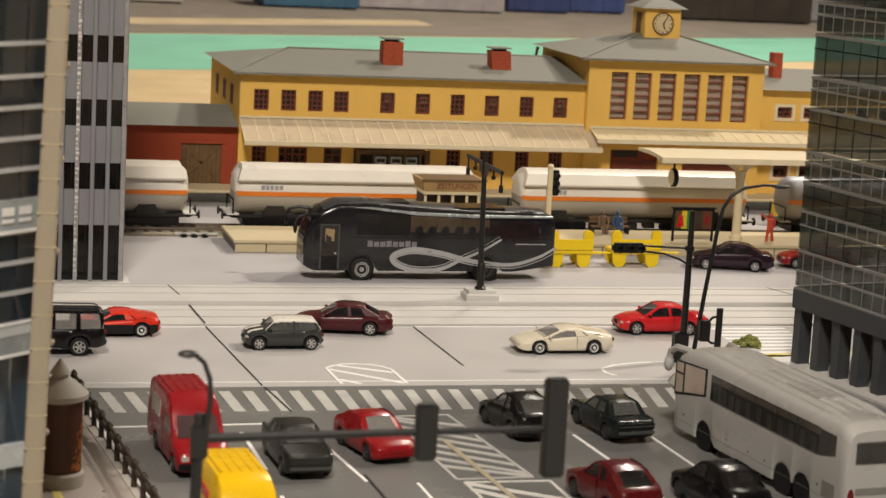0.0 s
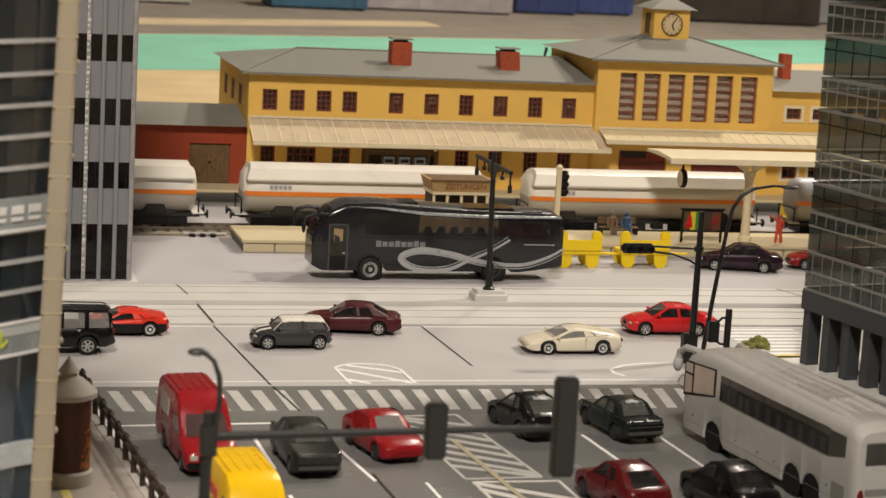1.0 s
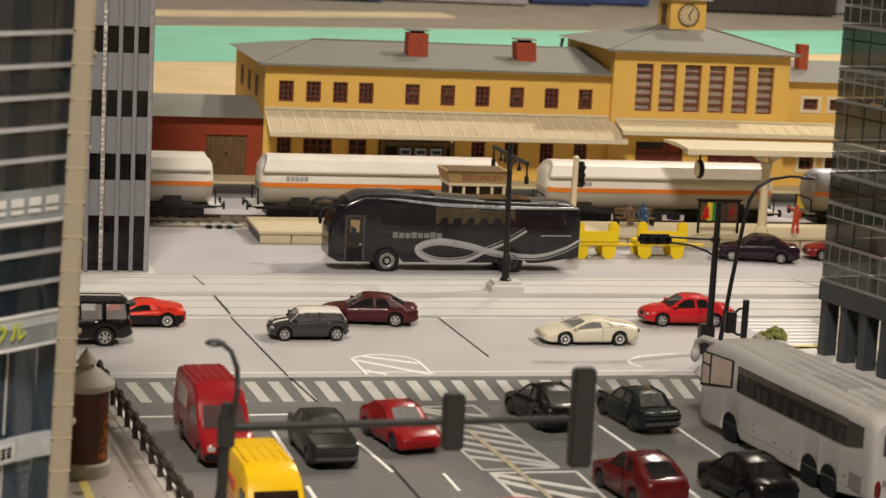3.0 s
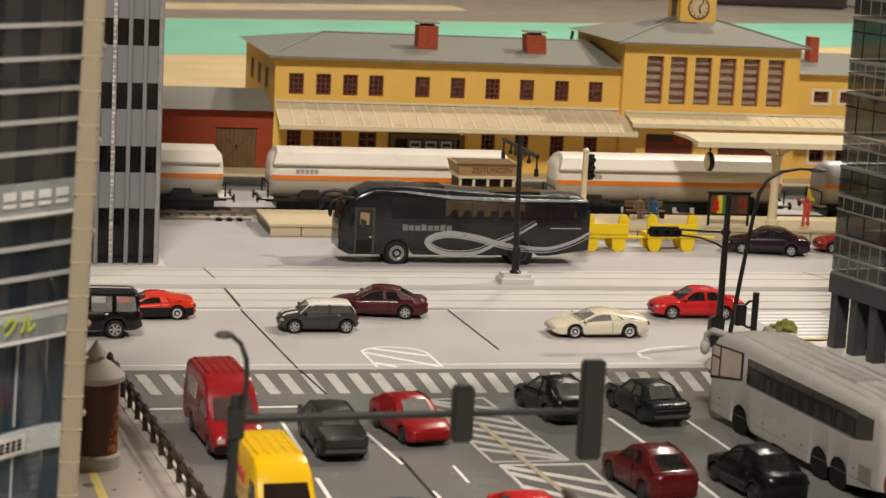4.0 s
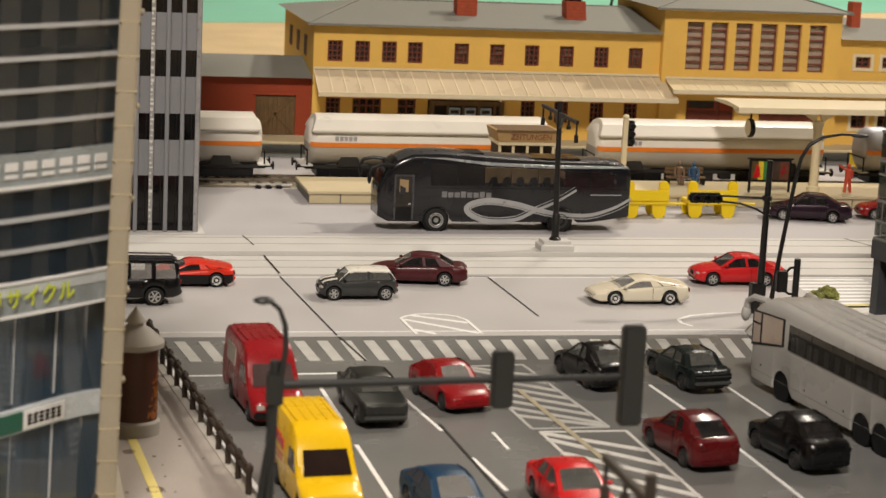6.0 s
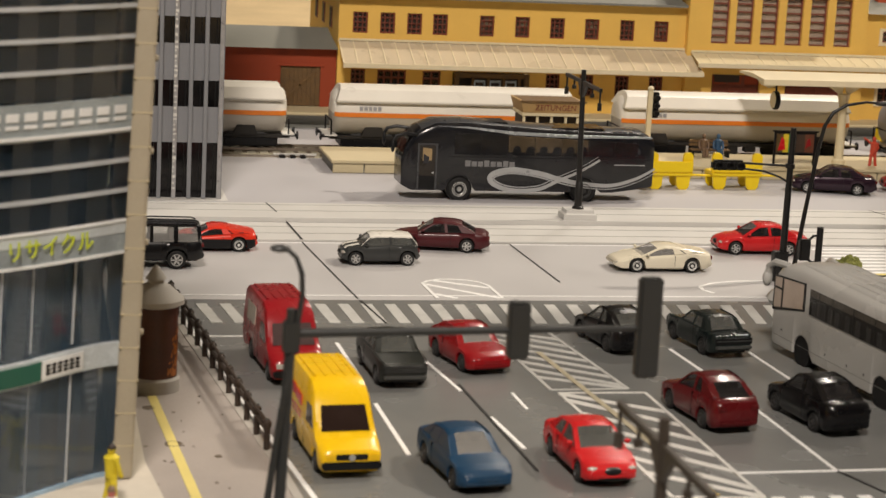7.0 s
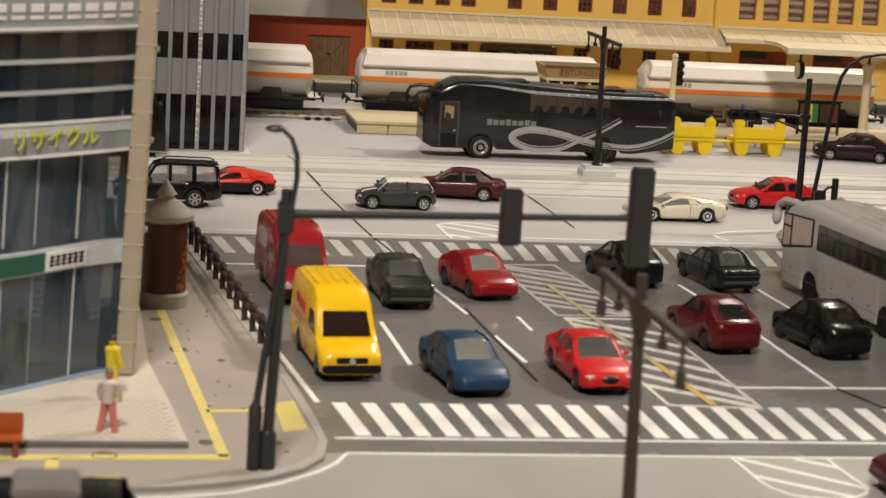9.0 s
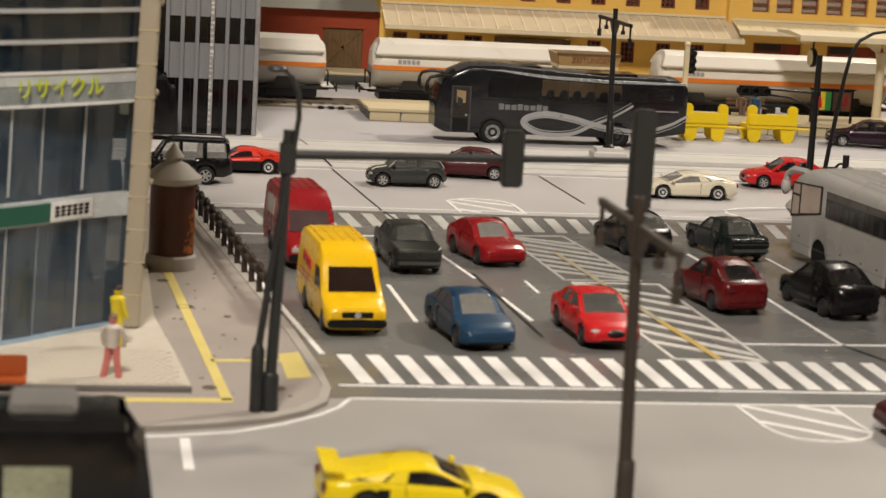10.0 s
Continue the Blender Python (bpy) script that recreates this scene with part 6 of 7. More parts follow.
def catenary(x, y, label, material, base=True, z=0.0):
    c = thing("catenary_pole", x, y, z, label=label, category="pole", group="tram catenary poles")
    if base:
        part("foot_block", loft(bmesh.new(), [[(a * k, b * k2, h) for a, b in ((-0.85, -0.6), (0.85, -0.6), (0.85, 0.6), (-0.85, 0.6))] for k, k2, h in ((1, 1, 0), (1, 1, 0.28), (0.85, 0.85, 0.34), (0.82, 0.8, 0.5))]), M_bed, c, "pale grey foot block")
    part("foot", lathe(bmesh.new(), [(0.3, 0.0), (0.3, 0.56), (0.2, 0.66), (0.2, 1.75), (0.15, 1.85)], 12), material, c)
    part("pole", tube(bmesh.new(), [(0, 0, 0.5), (-0.08, 0, 4), (-0.14, 0, 7.45)], (0.16, 0.14, 0.12), 10), material, c)
    arm = part("cross_arm", hexa(bmesh.new(), [(-0.2, -3.2, 6.75), (-0.05, -3.2, 6.75), (-0.05, 3.2, 6.75), (-0.2, 3.2, 6.75)], [(-0.2, -3.2, 6.92), (-0.05, -3.2, 6.92), (-0.05, 3.2, 6.92), (-0.2, 3.2, 6.92)]), material, c)
    part("gusset", hexa(bmesh.new(), [(-0.19, -0.8, 6.76), (-0.06, -0.8, 6.76), (-0.06, 0.8, 6.76), (-0.19, 0.8, 6.76)], [(-0.19, -0.15, 6.1), (-0.06, -0.15, 6.1), (-0.06, 0.15, 6.1), (-0.19, 0.15, 6.1)]), material, arm)
    for yy, l in ((-3.1, 0.95), (-1.7, 0.5), (1.7, 0.5), (3.1, 0.95)):
        part("insulator", tube(bmesh.new(), [(-0.12, yy, 6.8), (-0.12, yy, 6.8 - l * 0.6), (-0.12, yy, 6.78 - l * 0.6), (-0.12, yy, 6.8 - l)], (0.05, 0.05, 0.11, 0.11), 8), material, arm)
    return c


catenary(27.55, 97.2, "black tram catenary pole on a grey foot block", M_polek, z=0.32)
catenary(13.3, 38.4, "brown tram catenary pole at the near junction", M_poleb)

sig = thing("traffic_signal", 33.6, 84.6, 0, label="black signal pole with a horizontal lamp board", category="traffic signal")
part("cabinet", B(-0.45, 0.2, -0.25, 0.25, 0, 1.35, bev=0.04), M_polek, sig)
part("pole", tube(bmesh.new(), [(0, 0, 0), (0.02, 0, 6.9)], (0.17, 0.13), 10), M_polek, sig)
part("arm", tube(bmesh.new(), [(0, 0, 5.2), (-2.2, 0, 5.3)], 0.05, 8), M_polek, sig)
part("brace", tube(bmesh.new(), [(0, 0, 4.45), (-0.45, 0, 4.7), (-1.2, 0, 4.95), (-2.2, 0, 5.05)], 0.05, 8), M_polek, sig)
hd = part("lamp_board", B(-3.65, -2.15, -0.2, 0.2, 4.98, 5.42, bev=0.1), M_polek, sig)
for i in range(3):
    part("lamp_hood", lathe(bmesh.new(), [(0.17, -0.2), (0.19, -0.4), (0.15, -0.4), (0.1, -0.22)], 12, "y", (-3.4 + i * 0.5, 0, 5.2)), M_polek, hd)
part("collar", lathe(bmesh.new(), [(0.22, 5.1), (0.22, 5.3)], 10), M_polek, sig)
lam = thing("street_lamp", 34.15, 84.7, 0, label="black street lamp with a long curved neck", category="street lamp")
part("pole", tube(bmesh.new(), [(0, 0, 0), (0.35, 0, 3), (0.75, 0, 6.0), (0.95, 0, 7.0), (1.3, 0, 7.6), (1.9, 0, 7.95), (2.8, 0, 8.1), (3.4, 0, 8.08)], (0.11, 0.1, 0.09, 0.085, 0.08, 0.07, 0.06, 0.06), 10), M_polek, lam)
part("lamp_head", blob(bmesh.new(), (3.65, 0, 8.05), (0.45, 0.2, 0.11)), M_polek, lam)
s2 = thing("pedestrian_signal", 35.2, 84.4, 0, label="black pedestrian signal with two lamp boxes", category="traffic signal")
part("pole", tube(bmesh.new(), [(0, 0, 0), (0, 0, 2.5)], 0.15, 10), M_polek, s2)
part("lamp_box", B(-0.95, -0.45, -0.2, 0.2, 1.0, 1.95, bev=0.06), M_polek, s2)
part("bracket", tube(bmesh.new(), [(-0.6, 0, 1.8), (-0.3, 0, 2.1), (0, 0, 2.1)], 0.06, 8), M_polek, s2)
part("bracket", tube(bmesh.new(), [(-0.6, 0, 1.1), (-0.3, 0, 0.9), (0, 0, 0.9)], 0.06, 8), M_polek, s2)
M_foam = mat("foam_green", (0.21, 0.22, 0.055), 0.9, var=0.5, freq=6, bump=1.0, fine=10)
bush = thing("shrub", 38.0, 87.45, 0, label="small yellow-green foam shrub with ragged clumps", category="shrub")
random.seed(4)
for i in range(30):
    a, q = random.uniform(0, math.tau), random.random() ** 0.5
    bm = blob(bmesh.new(), (0, 0, 0), (1, 1, 1), 7)
    for v_ in bm.verts:
        v_.co *= random.uniform(0.6, 1.35)
    k = random.uniform(0.1, 0.2)
    for v_ in bm.verts:
        v_.co = Vector((v_.co.x * k + 0.75 * q * math.cos(a), v_.co.y * k + 0.4 * q * math.sin(a), v_.co.z * k * 0.9 + random.uniform(-0.01, 0.01) + 0.1 + 0.42 * (1 - q * q) * random.uniform(0.5, 1)))
    part("leaf_clump", bm, M_foam, bush, smooth=0)

# ---- ribbed office tower ----
M_tower = mat("tower_grey", (0.225, 0.23, 0.245), 0.5, var=0.06, freq=0.5)
M_rib = mat("tower_rib_silver", (0.42, 0.42, 0.43), 0.35, 0.5, var=0.25, freq=3)
M_towerwin = mat("tower_window_dark", (0.005, 0.0045, 0.005), 0.12, var=0.3, spec=0.3)
tower = thing("office_tower", 0, 0, 0.14, label="grey ribbed office tower with dark sunk windows", category="building")
ribs = [10.13 - 0.757 * i for i in range(7)]
TH = 26
part("core", B(3.2, 10.1, 103.1, 109.5, -0.1, TH), M_towerwin, tower)
rows = [(-0.04, 2.74)] + [(4.56 + 3.2 * i, 5.9 + 3.2 * i) for i in range(7)]
for i in range(6):
    xa, xb = ribs[i + 1] + 0.11, ribs[i] - 0.11
    z = 0.0
    for a, b in rows + [(TH, TH)]:
        if a - z > 0.05:
            part("wall_panel", B(xa - 0.1, xb + 0.1, 103.0, 103.097, z, a), M_tower, tower)
        if b > a:
            part("window", B(xa, xb, 103.06, 103.098, a, b), M_towerwin, tower)
            part("window_mullion", B((xa + xb) / 2 + 0.1, (xa + xb) / 2 + 0.14, 103.02, 103.059, a, b), M_trim, tower)
        z = b
for i, x in enumerate(ribs):
    part("rib", B(x - 0.1, x + 0.1, 102.72, 102.998, -0.11, TH, bev=0.03), M_rib if i in (0, 3) else M_tower, tower)
part("corner_wall", B(10.105, 10.28, 102.85, 109.5, -0.11, TH), M_tower, tower)
random.seed(21)
z = 0.4
while z < TH - 0.4:  # worn bright edge of one rib
    h = random.uniform(0.05, 0.16)
    part("worn_edge", B(ribs[3] - 0.1, ribs[3] + random.uniform(-0.02, 0.1), 102.705, 102.722, z, z + h), M_plate, tower, "white chipped rib edge" if z < 0.5 else "")
    z += h + random.uniform(0.05, 0.25)
part("plinth", B(2.0, 10.6, 102.3, 110, -0.14, -0.11), M_bed, tower)
wing = part("side_block", B(-3, 5.4, 104.0, 109, 0, 4.6), M_tower, tower)
for i in range(4):
    part("window", B(0.4 + i * 1.2, 1.3 + i * 1.2, 103.95, 104.0, 0.4, 3.6), M_towerwin, wing)
    part("window_mullion", B(0.28 + i * 1.2, 0.38 + i * 1.2, 103.85, 104.0, 0.2, 4.4), M_tower, wing)
part("block_roof", B(-3.2, 5.5, 103.7, 109, 4.6, 4.85), M_tower, wing)

# ---- glass office block on columns ----
M_gr = mat("tinted_glass", (0.028, 0.036, 0.026), 0.04, var=0.05, alpha=0.5, spec=0.5, rvar=0.01)
M_grframe = mat("block_charcoal", (0.045, 0.05, 0.055), 0.5, var=0.12)
M_grband = mat("block_band_grey", (0.19, 0.19, 0.175), 0.5, var=0.1)
block = thing("glass_block", 38.6, 84.1, 0, -79.5, "tinted glass office block on charcoal columns", "building")
# local x runs along the facade towards the near street, local y goes into the block
GL, GD, GT = 22, 14, 27
for i in range(12):
    x = 0.12 + i * 1.5
    part("column", B(x - 0.12, x + 0.42, 0.1, 0.75, 0, 2.62, bev=0.02), M_grframe, block)
for i in range(6):
    part("column", B(0.1, 0.7, 1.9 + i * 2.3, 2.4 + i * 2.3, 0, 2.62, bev=0.02), M_grframe, block)
for i in range(7):
    part("column", B(0.6 + i * 3, 1.0 + i * 3, 6.2, 6.7, 0, 2.62, bev=0.02), M_grframe, block)
part("ring_beam", B(-0.05, GL, -0.05, GD, 2.62, 3.5, bev=0.03), M_grframe, block)
bands = [(3.5, 0.16), (4.3, 0.14), (5.2, 0.2), (6.4, 0.12), (7.0, 0.2), (8.3, 0.2), (9.25, 0.12), (9.7, 0.2), (11.6, 0.2), (12.5, 0.12), (13.0, 0.2), (14.9, 0.22), (15.8, 0.12), (16.3, 0.2), (18, 0.2), (19.2, 0.12), (19.7, 0.2), (21.5, 0.2)]
for z, h in bands:
    part("floor_band", B(0.0, GL, -0.025, 0.04, z, z + h * 0.6), M_grband, block)
    part("floor_band", B(-0.035, -0.031, 0.06, GD, z, z + h * 0.6), M_grband, block)
for j, (a, b) in enumerate(zip(bands, bands[1:])):
    za, zb = a[0] + a[1] + 0.005, b[0] - 0.005
    part("glass_pane", B(0.02, GL, 0.0, 0.03, za, zb), M_gr, block)
    part("glass_pane", B(-0.03, 0.0, 0.1, GD, za, zb), M_gr, block)
    n = 11 if zb - za > 0.8 else 16
    for i in range(n):
        x = 0.9 + i * 1.25 if n == 11 else 0.5 + i * 0.75
        part("mullion", B(x, x + 0.035, -0.03, -0.002, za, zb), M_trim if n == 11 else M_grband, block)
for i in range(4):
    part("cross_mullion", B(0.02, GL, -0.04, -0.004, 7.75 + i * 3.3, 7.8 + i * 3.3), M_trim, block)
part("roof_plate", B(-0.1, GL, -0.1, GD, 21.7, 22.2), M_grframe, block)
setting("pavement_2", slab(bmesh.new(), [(37.9, 84.9), (41.0, 68.5), (56, 71), (53, 88)], 0, 0.1), M_bed, "pale paving under the glass block")
marking(bar(bmesh.new(), (38.0, 85.6), (43, 86.4), 0.8, T0, T1), road_cross, M_yellow, "yellow_patch")

# ---- pavement at the corner ----
M_pave = mat("pavement_beige", (0.315, 0.282, 0.258), 0.75, var=0.12, freq=0.6, bump=0.15)
M_kerb = mat("kerb_grey", (0.36, 0.34, 0.31), 0.7, var=0.1, freq=1)
M_slabedge = mat("plaza_edge_shade", (0.13, 0.125, 0.115), 0.7, var=0.2, freq=2)
M_tile = mat("plaza_tile", (0.52, 0.48, 0.41), 0.7, var=0.1, freq=2, bump=0.1)
curve = [(6.05, 79.6), (6.35, 76.0), (7.3, 66.0), (8.1, 57.5), (8.4, 53.0), (8.45, 50.7), (8.2, 49.35), (7.55, 48.35), (6.6, 47.6), (5.4, 47.1), (4.0, 46.75), (2.0, 46.5), (-8, 46.0)]
pave = setting("pavement", slab(bmesh.new(), curve + [(-14, 45.8), (-14, 79.6)], 0, 0.12), M_pave, "beige pavement with yellow guide strips")
inner = [(x - 0.28 * (0.98 if y > 52 else 0.75), y + (0.0 if y > 52 else 0.3)) for x, y in curve]
for (a, b), (c, d) in zip(zip(curve, curve[1:]), zip(inner, inner[1:])):
    part("kerb_stone", slab(bmesh.new(), [a, b, d, c], 0.1, 0.145), M_kerb, pave)
yl = [((4.6, 66.0), (5.6, 49.3), 0.3), ((5.72, 49.3), (-8, 48.95), 0.42), ((5.4, 53.6), (7.5, 53.75), 0.26), ((1.25, 49.05), (1.2, 47.5), 0.34), ((2.9, 47.42), (-8, 47.15), 0.42)]
for a, b, w in yl:
    marking(bar(bmesh.new(), a, b, w, 0.121, 0.135), pave, M_yellow, "guide_strip", "faded yellow guide strip")
marking(slab(bmesh.new(), [(7.35, 54.5), (7.95, 54.8), (8.05, 51.9), (7.35, 51.6)], 0.121, 0.136), pave, M_yellow, "guide_strip")
for x, y, r_ in ((4.95, 60.6, 0.28), (2.55, 49.35, 0.33), (5.2, 50.6, 0.2), (4.4, 64.6, 0.2), (7.0, 50.6, 0.22), (6.2, 59.3, 0.12)):
    marking(lathe(bmesh.new(), [(r_, 0.121), (r_, 0.137), (r_ * 0.85, 0.137), (r_ * 0.85, 0.122)], 20, "z", (x, y, 0)), pave, M_sleeper, "manhole_ring")
random.seed(7)
for i in range(26):
    x, y = random.uniform(3.9, 7.3), random.uniform(49, 66)
    marking(B(x, x + random.uniform(0.04, 0.12), y, y + random.uniform(0.03, 0.08), 0.121, 0.14), pave, M_sleeper, "grit_speck")
plz = part("plaza_slab", slab(bmesh.new(), [(-10, 50.1), (4.7, 50.25), (4.4, 54), (3.95, 58.5), (3.9, 72), (-10, 72)], 0.12, 0.27), M_tile, pave, "raised plaza with small set tiles")
# dark bar along the plaza's front, the edge's shade put into its grey
part("slab_edge", bar(bmesh.new(), (-10, 50.0), (4.72, 50.15), 0.2, 0.121, 0.25), M_slabedge, pave, "dark grey strip for the shaded edge of the raised plaza")
tile = part("tile", slab(bmesh.new(), [(-0.12, -0.07), (0, -0.14), (0.12, -0.07), (0.12, 0.07), (0, 0.14), (-0.12, 0.07)], 0, 0.03), M_tile, plz, loc=(4.35, 50.45, 0.271))
count = 0
for j in range(16):
    for i in range(19):
        x, y = 4.45 - i * 0.27 - (0.13 if j % 2 else 0), 50.45 + j * 0.245
        if x < 4.5 - (y - 50.25) * 0.075 and x + 0.2 < 4.6 and y < 57 - abs(x - 3.5) * 0.8 and count < 300:
            again(tile, x, y, 0.271)
            count += 1

# ---- corner house with a curved glass front ----
M_pillar = mat("pillar_beige", (0.36, 0.315, 0.235), 0.6, var=0.08, freq=1, bump=0.1)
M_lg = mat("corner_glass", (0.02, 0.034, 0.05), 0.04, var=0.1, alpha=0.45, spec=0.45, rvar=0.01)
M_lglow = mat("corner_glass_blue", (0.05, 0.085, 0.125), 0.04, var=0.1, alpha=0.5, spec=1.0, coat=0.6, rvar=0.01)
M_ledge = mat("clear_ledge", (0.46, 0.48, 0.5), 0.2, var=0.12, freq=1.0)
M_haze = mat("clear_haze", (0.27, 0.305, 0.32), 0.25, var=0.35, freq=0.7)
M_frost = mat("frosted_clear", (0.50, 0.54, 0.56), 0.25, var=0.25, freq=0.9)
M_in = mat("corner_inside", (0.012, 0.014, 0.017), 0.5, var=0.4, freq=0.6)
M_inb = mat("corner_panel", (0.24, 0.22, 0.18), 0.6, var=0.2)
M_signw = mat("sign_white", (0.75, 0.76, 0.76), 0.4, var=0.05)
M_signg = mat("sign_green", (0.012, 0.10, 0.065), 0.4, var=0.08)
M_signy = mat("sign_lime", (0.5, 0.58, 0.02), 0.5, var=0.08)
M_bluep = mat("clear_blue_plastic", (0.32, 0.45, 0.58), 0.15, var=0.2, freq=3)
house = thing("corner_house", 0, 0, 0.27, label="corner house with a curved glass front and beige end pillar", category="building")
pill = part("pillar", B(3.42, 3.98, 56.75, 57.45, 0, 24, bev=0.06), M_pillar, house)
for i in range(24):
    part("pillar_joint", B(3.41, 3.99, 56.74, 57.46, 1.0 + i * 0.96, 1.025 + i * 0.96), M_plat, pill)
for i in range(6):
    part("pillar_stud", lathe(bmesh.new(), [(0.1, 3.98), (0.1, 4.05), (0.05, 4.09)], 10, "x", (0, 57.05, 4.3 + i * 2.6)), M_pillar, pill)
front = [(3.42, 57.25), (2.9, 57.0), (2.3, 56.5), (1.6, 55.8), (0.7, 54.9), (-0.4, 54.0), (-1.8, 53.1), (-3.6, 52.3), (-6.0, 51.8)]
upper = [(3.42, 57.05), (2.2, 55.98), (0.8, 54.85), (-0.8, 53.75), (-3.0, 52.5), (-6.0, 51.2)]


def strip(name, pts, z0, z1, out, material, parent, thick=0.12, label=""):
    """A band that follows a front in the plan, out metres before it."""
    rr = []
    for i, p in enumerate(pts):
        d = (Vector(pts[min(i + 1, len(pts) - 1)]) - Vector(pts[max(i - 1, 0)])).normalized()
        n = Vector((-d.y, d.x))
        if n.y > 0:
            n = -n
        a = Vector(p) + n * out
        b = Vector(p) + n * (out - thick)
        rr.append([(a.x, a.y, z0), (a.x, a.y, z1), (b.x, b.y, z1), (b.x, b.y, z0)])
    return part(name, loft(bmesh.new(), rr), material, parent, label)


strip("glass_front", front, 0.05, 3.28, 0.0, M_lglow, house, 0.03)
strip("clear_base", front, 0.0, 0.12, 0.08, M_bluep, house, 0.1, "pale blue clear plastic foot")
sgn = strip("sign_band", front, 3.3, 3.98, 0.12, M_frost, house, 0.2)
field = [(2.3, 56.5), (1.6, 55.8), (1.15, 55.35)]
strip("sign_field", field, 3.36, 3.9, 0.16, M_signw, sgn, 0.035, "white sign field with dark writing bars")
strip("sign_field", field[2:] + front[4:], 3.36, 3.9, 0.16, M_signg, sgn, 0.035, "dark green sign field")
for i in range(6):
    k = 0.2 + i * 0.28
    p, q = [Vector(field[0]).lerp(Vector(field[2]), u / 2) + Vector((0.125, -0.125)) for u in (k, k + 0.19)]
    for z0, z1 in ((3.48, 3.55), (3.59, 3.66), (3.7, 3.78)):
        part("writing_bar", hexa(bmesh.new(), [(p.x, p.y, z0), (q.x, q.y, z0), (q.x, q.y, z1), (p.x, p.y, z1)], [(p.x - 0.03, p.y + 0.03, z0), (q.x - 0.03, q.y + 0.03, z0), (q.x - 0.03, q.y + 0.03, z1), (p.x - 0.03, p.y + 0.03, z1)]), M_trim, sgn)
strip("glass_front", front, 4.0, 6.65, -0.02, M_lglow, house, 0.03)
kb = strip("sign_band", upper, 6.68, 7.55, 0.12, M_haze, house, 0.16)
strip("clear_edge", upper, 6.62, 6.7, 0.16, M_signw, kb, 0.1)
strip("frosted_top", upper, 7.22, 7.53, 0.135, M_frost, kb, 0.05, "frosted upper half of the band")
strip("clear_edge", upper, 7.53, 7.6, 0.16, M_signw, kb, 0.1)
letters("リサイクル", 0.62, M_signy, kb, place(1.35, 55.05, 7.12, 90, 0, 40), label="lime green shop lettering", depth=0.015)
for z in (8.4, 9.25, 10.1, 11.85, 12.7, 13.55, 14.4, 15.3, 17.0, 18.0, 19.0):
    strip("clear_edge", upper, z - 0.05, z + 0.07, 0.06, M_ledge, house, 0.08)
front_y = curve_of(sorted(upper))
tb = strip("sign_band", upper, 10.15, 11.05, 0.14, M_haze, house, 0.16)
for i in range(13):
    p, q = [(x, front_y(x)) for x in (3.2 - 0.48 * (i + 0.12), 3.2 - 0.48 * (i + 0.8))]
    for z0, z1 in ((10.42, 10.52), (10.62, 10.84)):
        strip("writing_bar", [p, q], z0, z1, 0.17, M_signw, tb, 0.06)
strip("clear_edge", upper, 10.12, 10.2, 0.18, M_signw, tb, 0.1)
for za, zb in ((7.62, 8.33), (8.5, 9.17), (9.35, 10.02), (11.1, 11.75), (11.95, 12.6), (12.8, 13.45), (13.65, 14.3), (14.5, 15.2), (15.4, 16.9), (17.1, 17.9), (18.1, 18.9), (19.1, 21)):
    strip("glass_front", upper, za, zb, 0.0, M_lg, house, 0.03)
for k in (0.25, 0.6, 0.85):
    for za, zb in ((0.1, 3.4), (4.15, 6.6)):
        p = Vector(front[1]).lerp(Vector(front[5]), k)
        part("glass_joint", tube(bmesh.new(), [(p.x, p.y - 0.02, za), (p.x, p.y - 0.02, zb)], 0.035, 6), M_ledge, house)
# rooms behind the glass: dark back walls with pale panels
strip("back_wall", [(x - 0.55, y + 0.75) for x, y in front], 0.02, 21, 0.0, M_in, house, 0.1)
for p, w in (((2.6, 57.35), 0.28), ((1.55, 56.5), 0.22), ((0.5, 55.6), 0.25), ((-0.9, 54.4), 0.25)):
    part("room_panel", B(p[0] - w, p[0] + w, p[1] - 0.1, p[1], 0.05, 21), M_inb, house)
# added panels: bright reflections of the ground-floor glass as a pale colour
for p, w in (((2.1, 56.95), 0.3), ((1.0, 56.05), 0.3), ((-0.2, 55.0), 0.4), ((-1.6, 54.0), 0.4)):
    part("room_panel", B(p[0] - w, p[0] + w, p[1] - 0.15, p[1] - 0.05, 0.05, 3.3), M_haze, house, "pale blue-grey panel added for the bright shop glass")
part("side_wall", B(3.45, 3.9, 57.46, 66, 0, 21), M_pillar, house)
for z in (3.5, 6.7, 10.2, 13.6):
    part("floor", hexa(bmesh.new(), [(3.3, 57.3, z), (-6, 52.2, z), (-6, 66, z), (3.3, 66, z)], [(3.3, 57.3, z + 0.12), (-6, 52.2, z + 0.12), (-6, 66, z + 0.12), (3.3, 66, z + 0.12)]), M_in, house)
part("roof", hexa(bmesh.new(), [(3.3, 57.3, 21), (-6, 52.2, 21), (-6, 66, 21), (3.3, 66, 21)], [(3.3, 57.3, 21.2), (-6, 52.2, 21.2), (-6, 66, 21.2), (3.3, 66, 21.2)]), M_in, house)

# the whole house leans a little towards the street
LEAN = 0.034
for ob in house.children_recursive:
    if ob.name.startswith("lettering"):
        ob.location.x += (LEAN * 7.4 - 0.5) * S
    else:
        for v_ in ob.data.vertices:
            v_.co.x += LEAN * (v_.co.z + 0.27 * S) - 0.5 * S

# ---- on the pavement ----
pillar = thing("advertising_column", 4.72, 66.9, 0.12, label="grey-capped advertising column with a brown poster", category="advertising column")
part("base", lathe(bmesh.new(), [(0.86, 0), (0.86, 0.42), (0.78, 0.5)], 30), M_kerb, pillar)
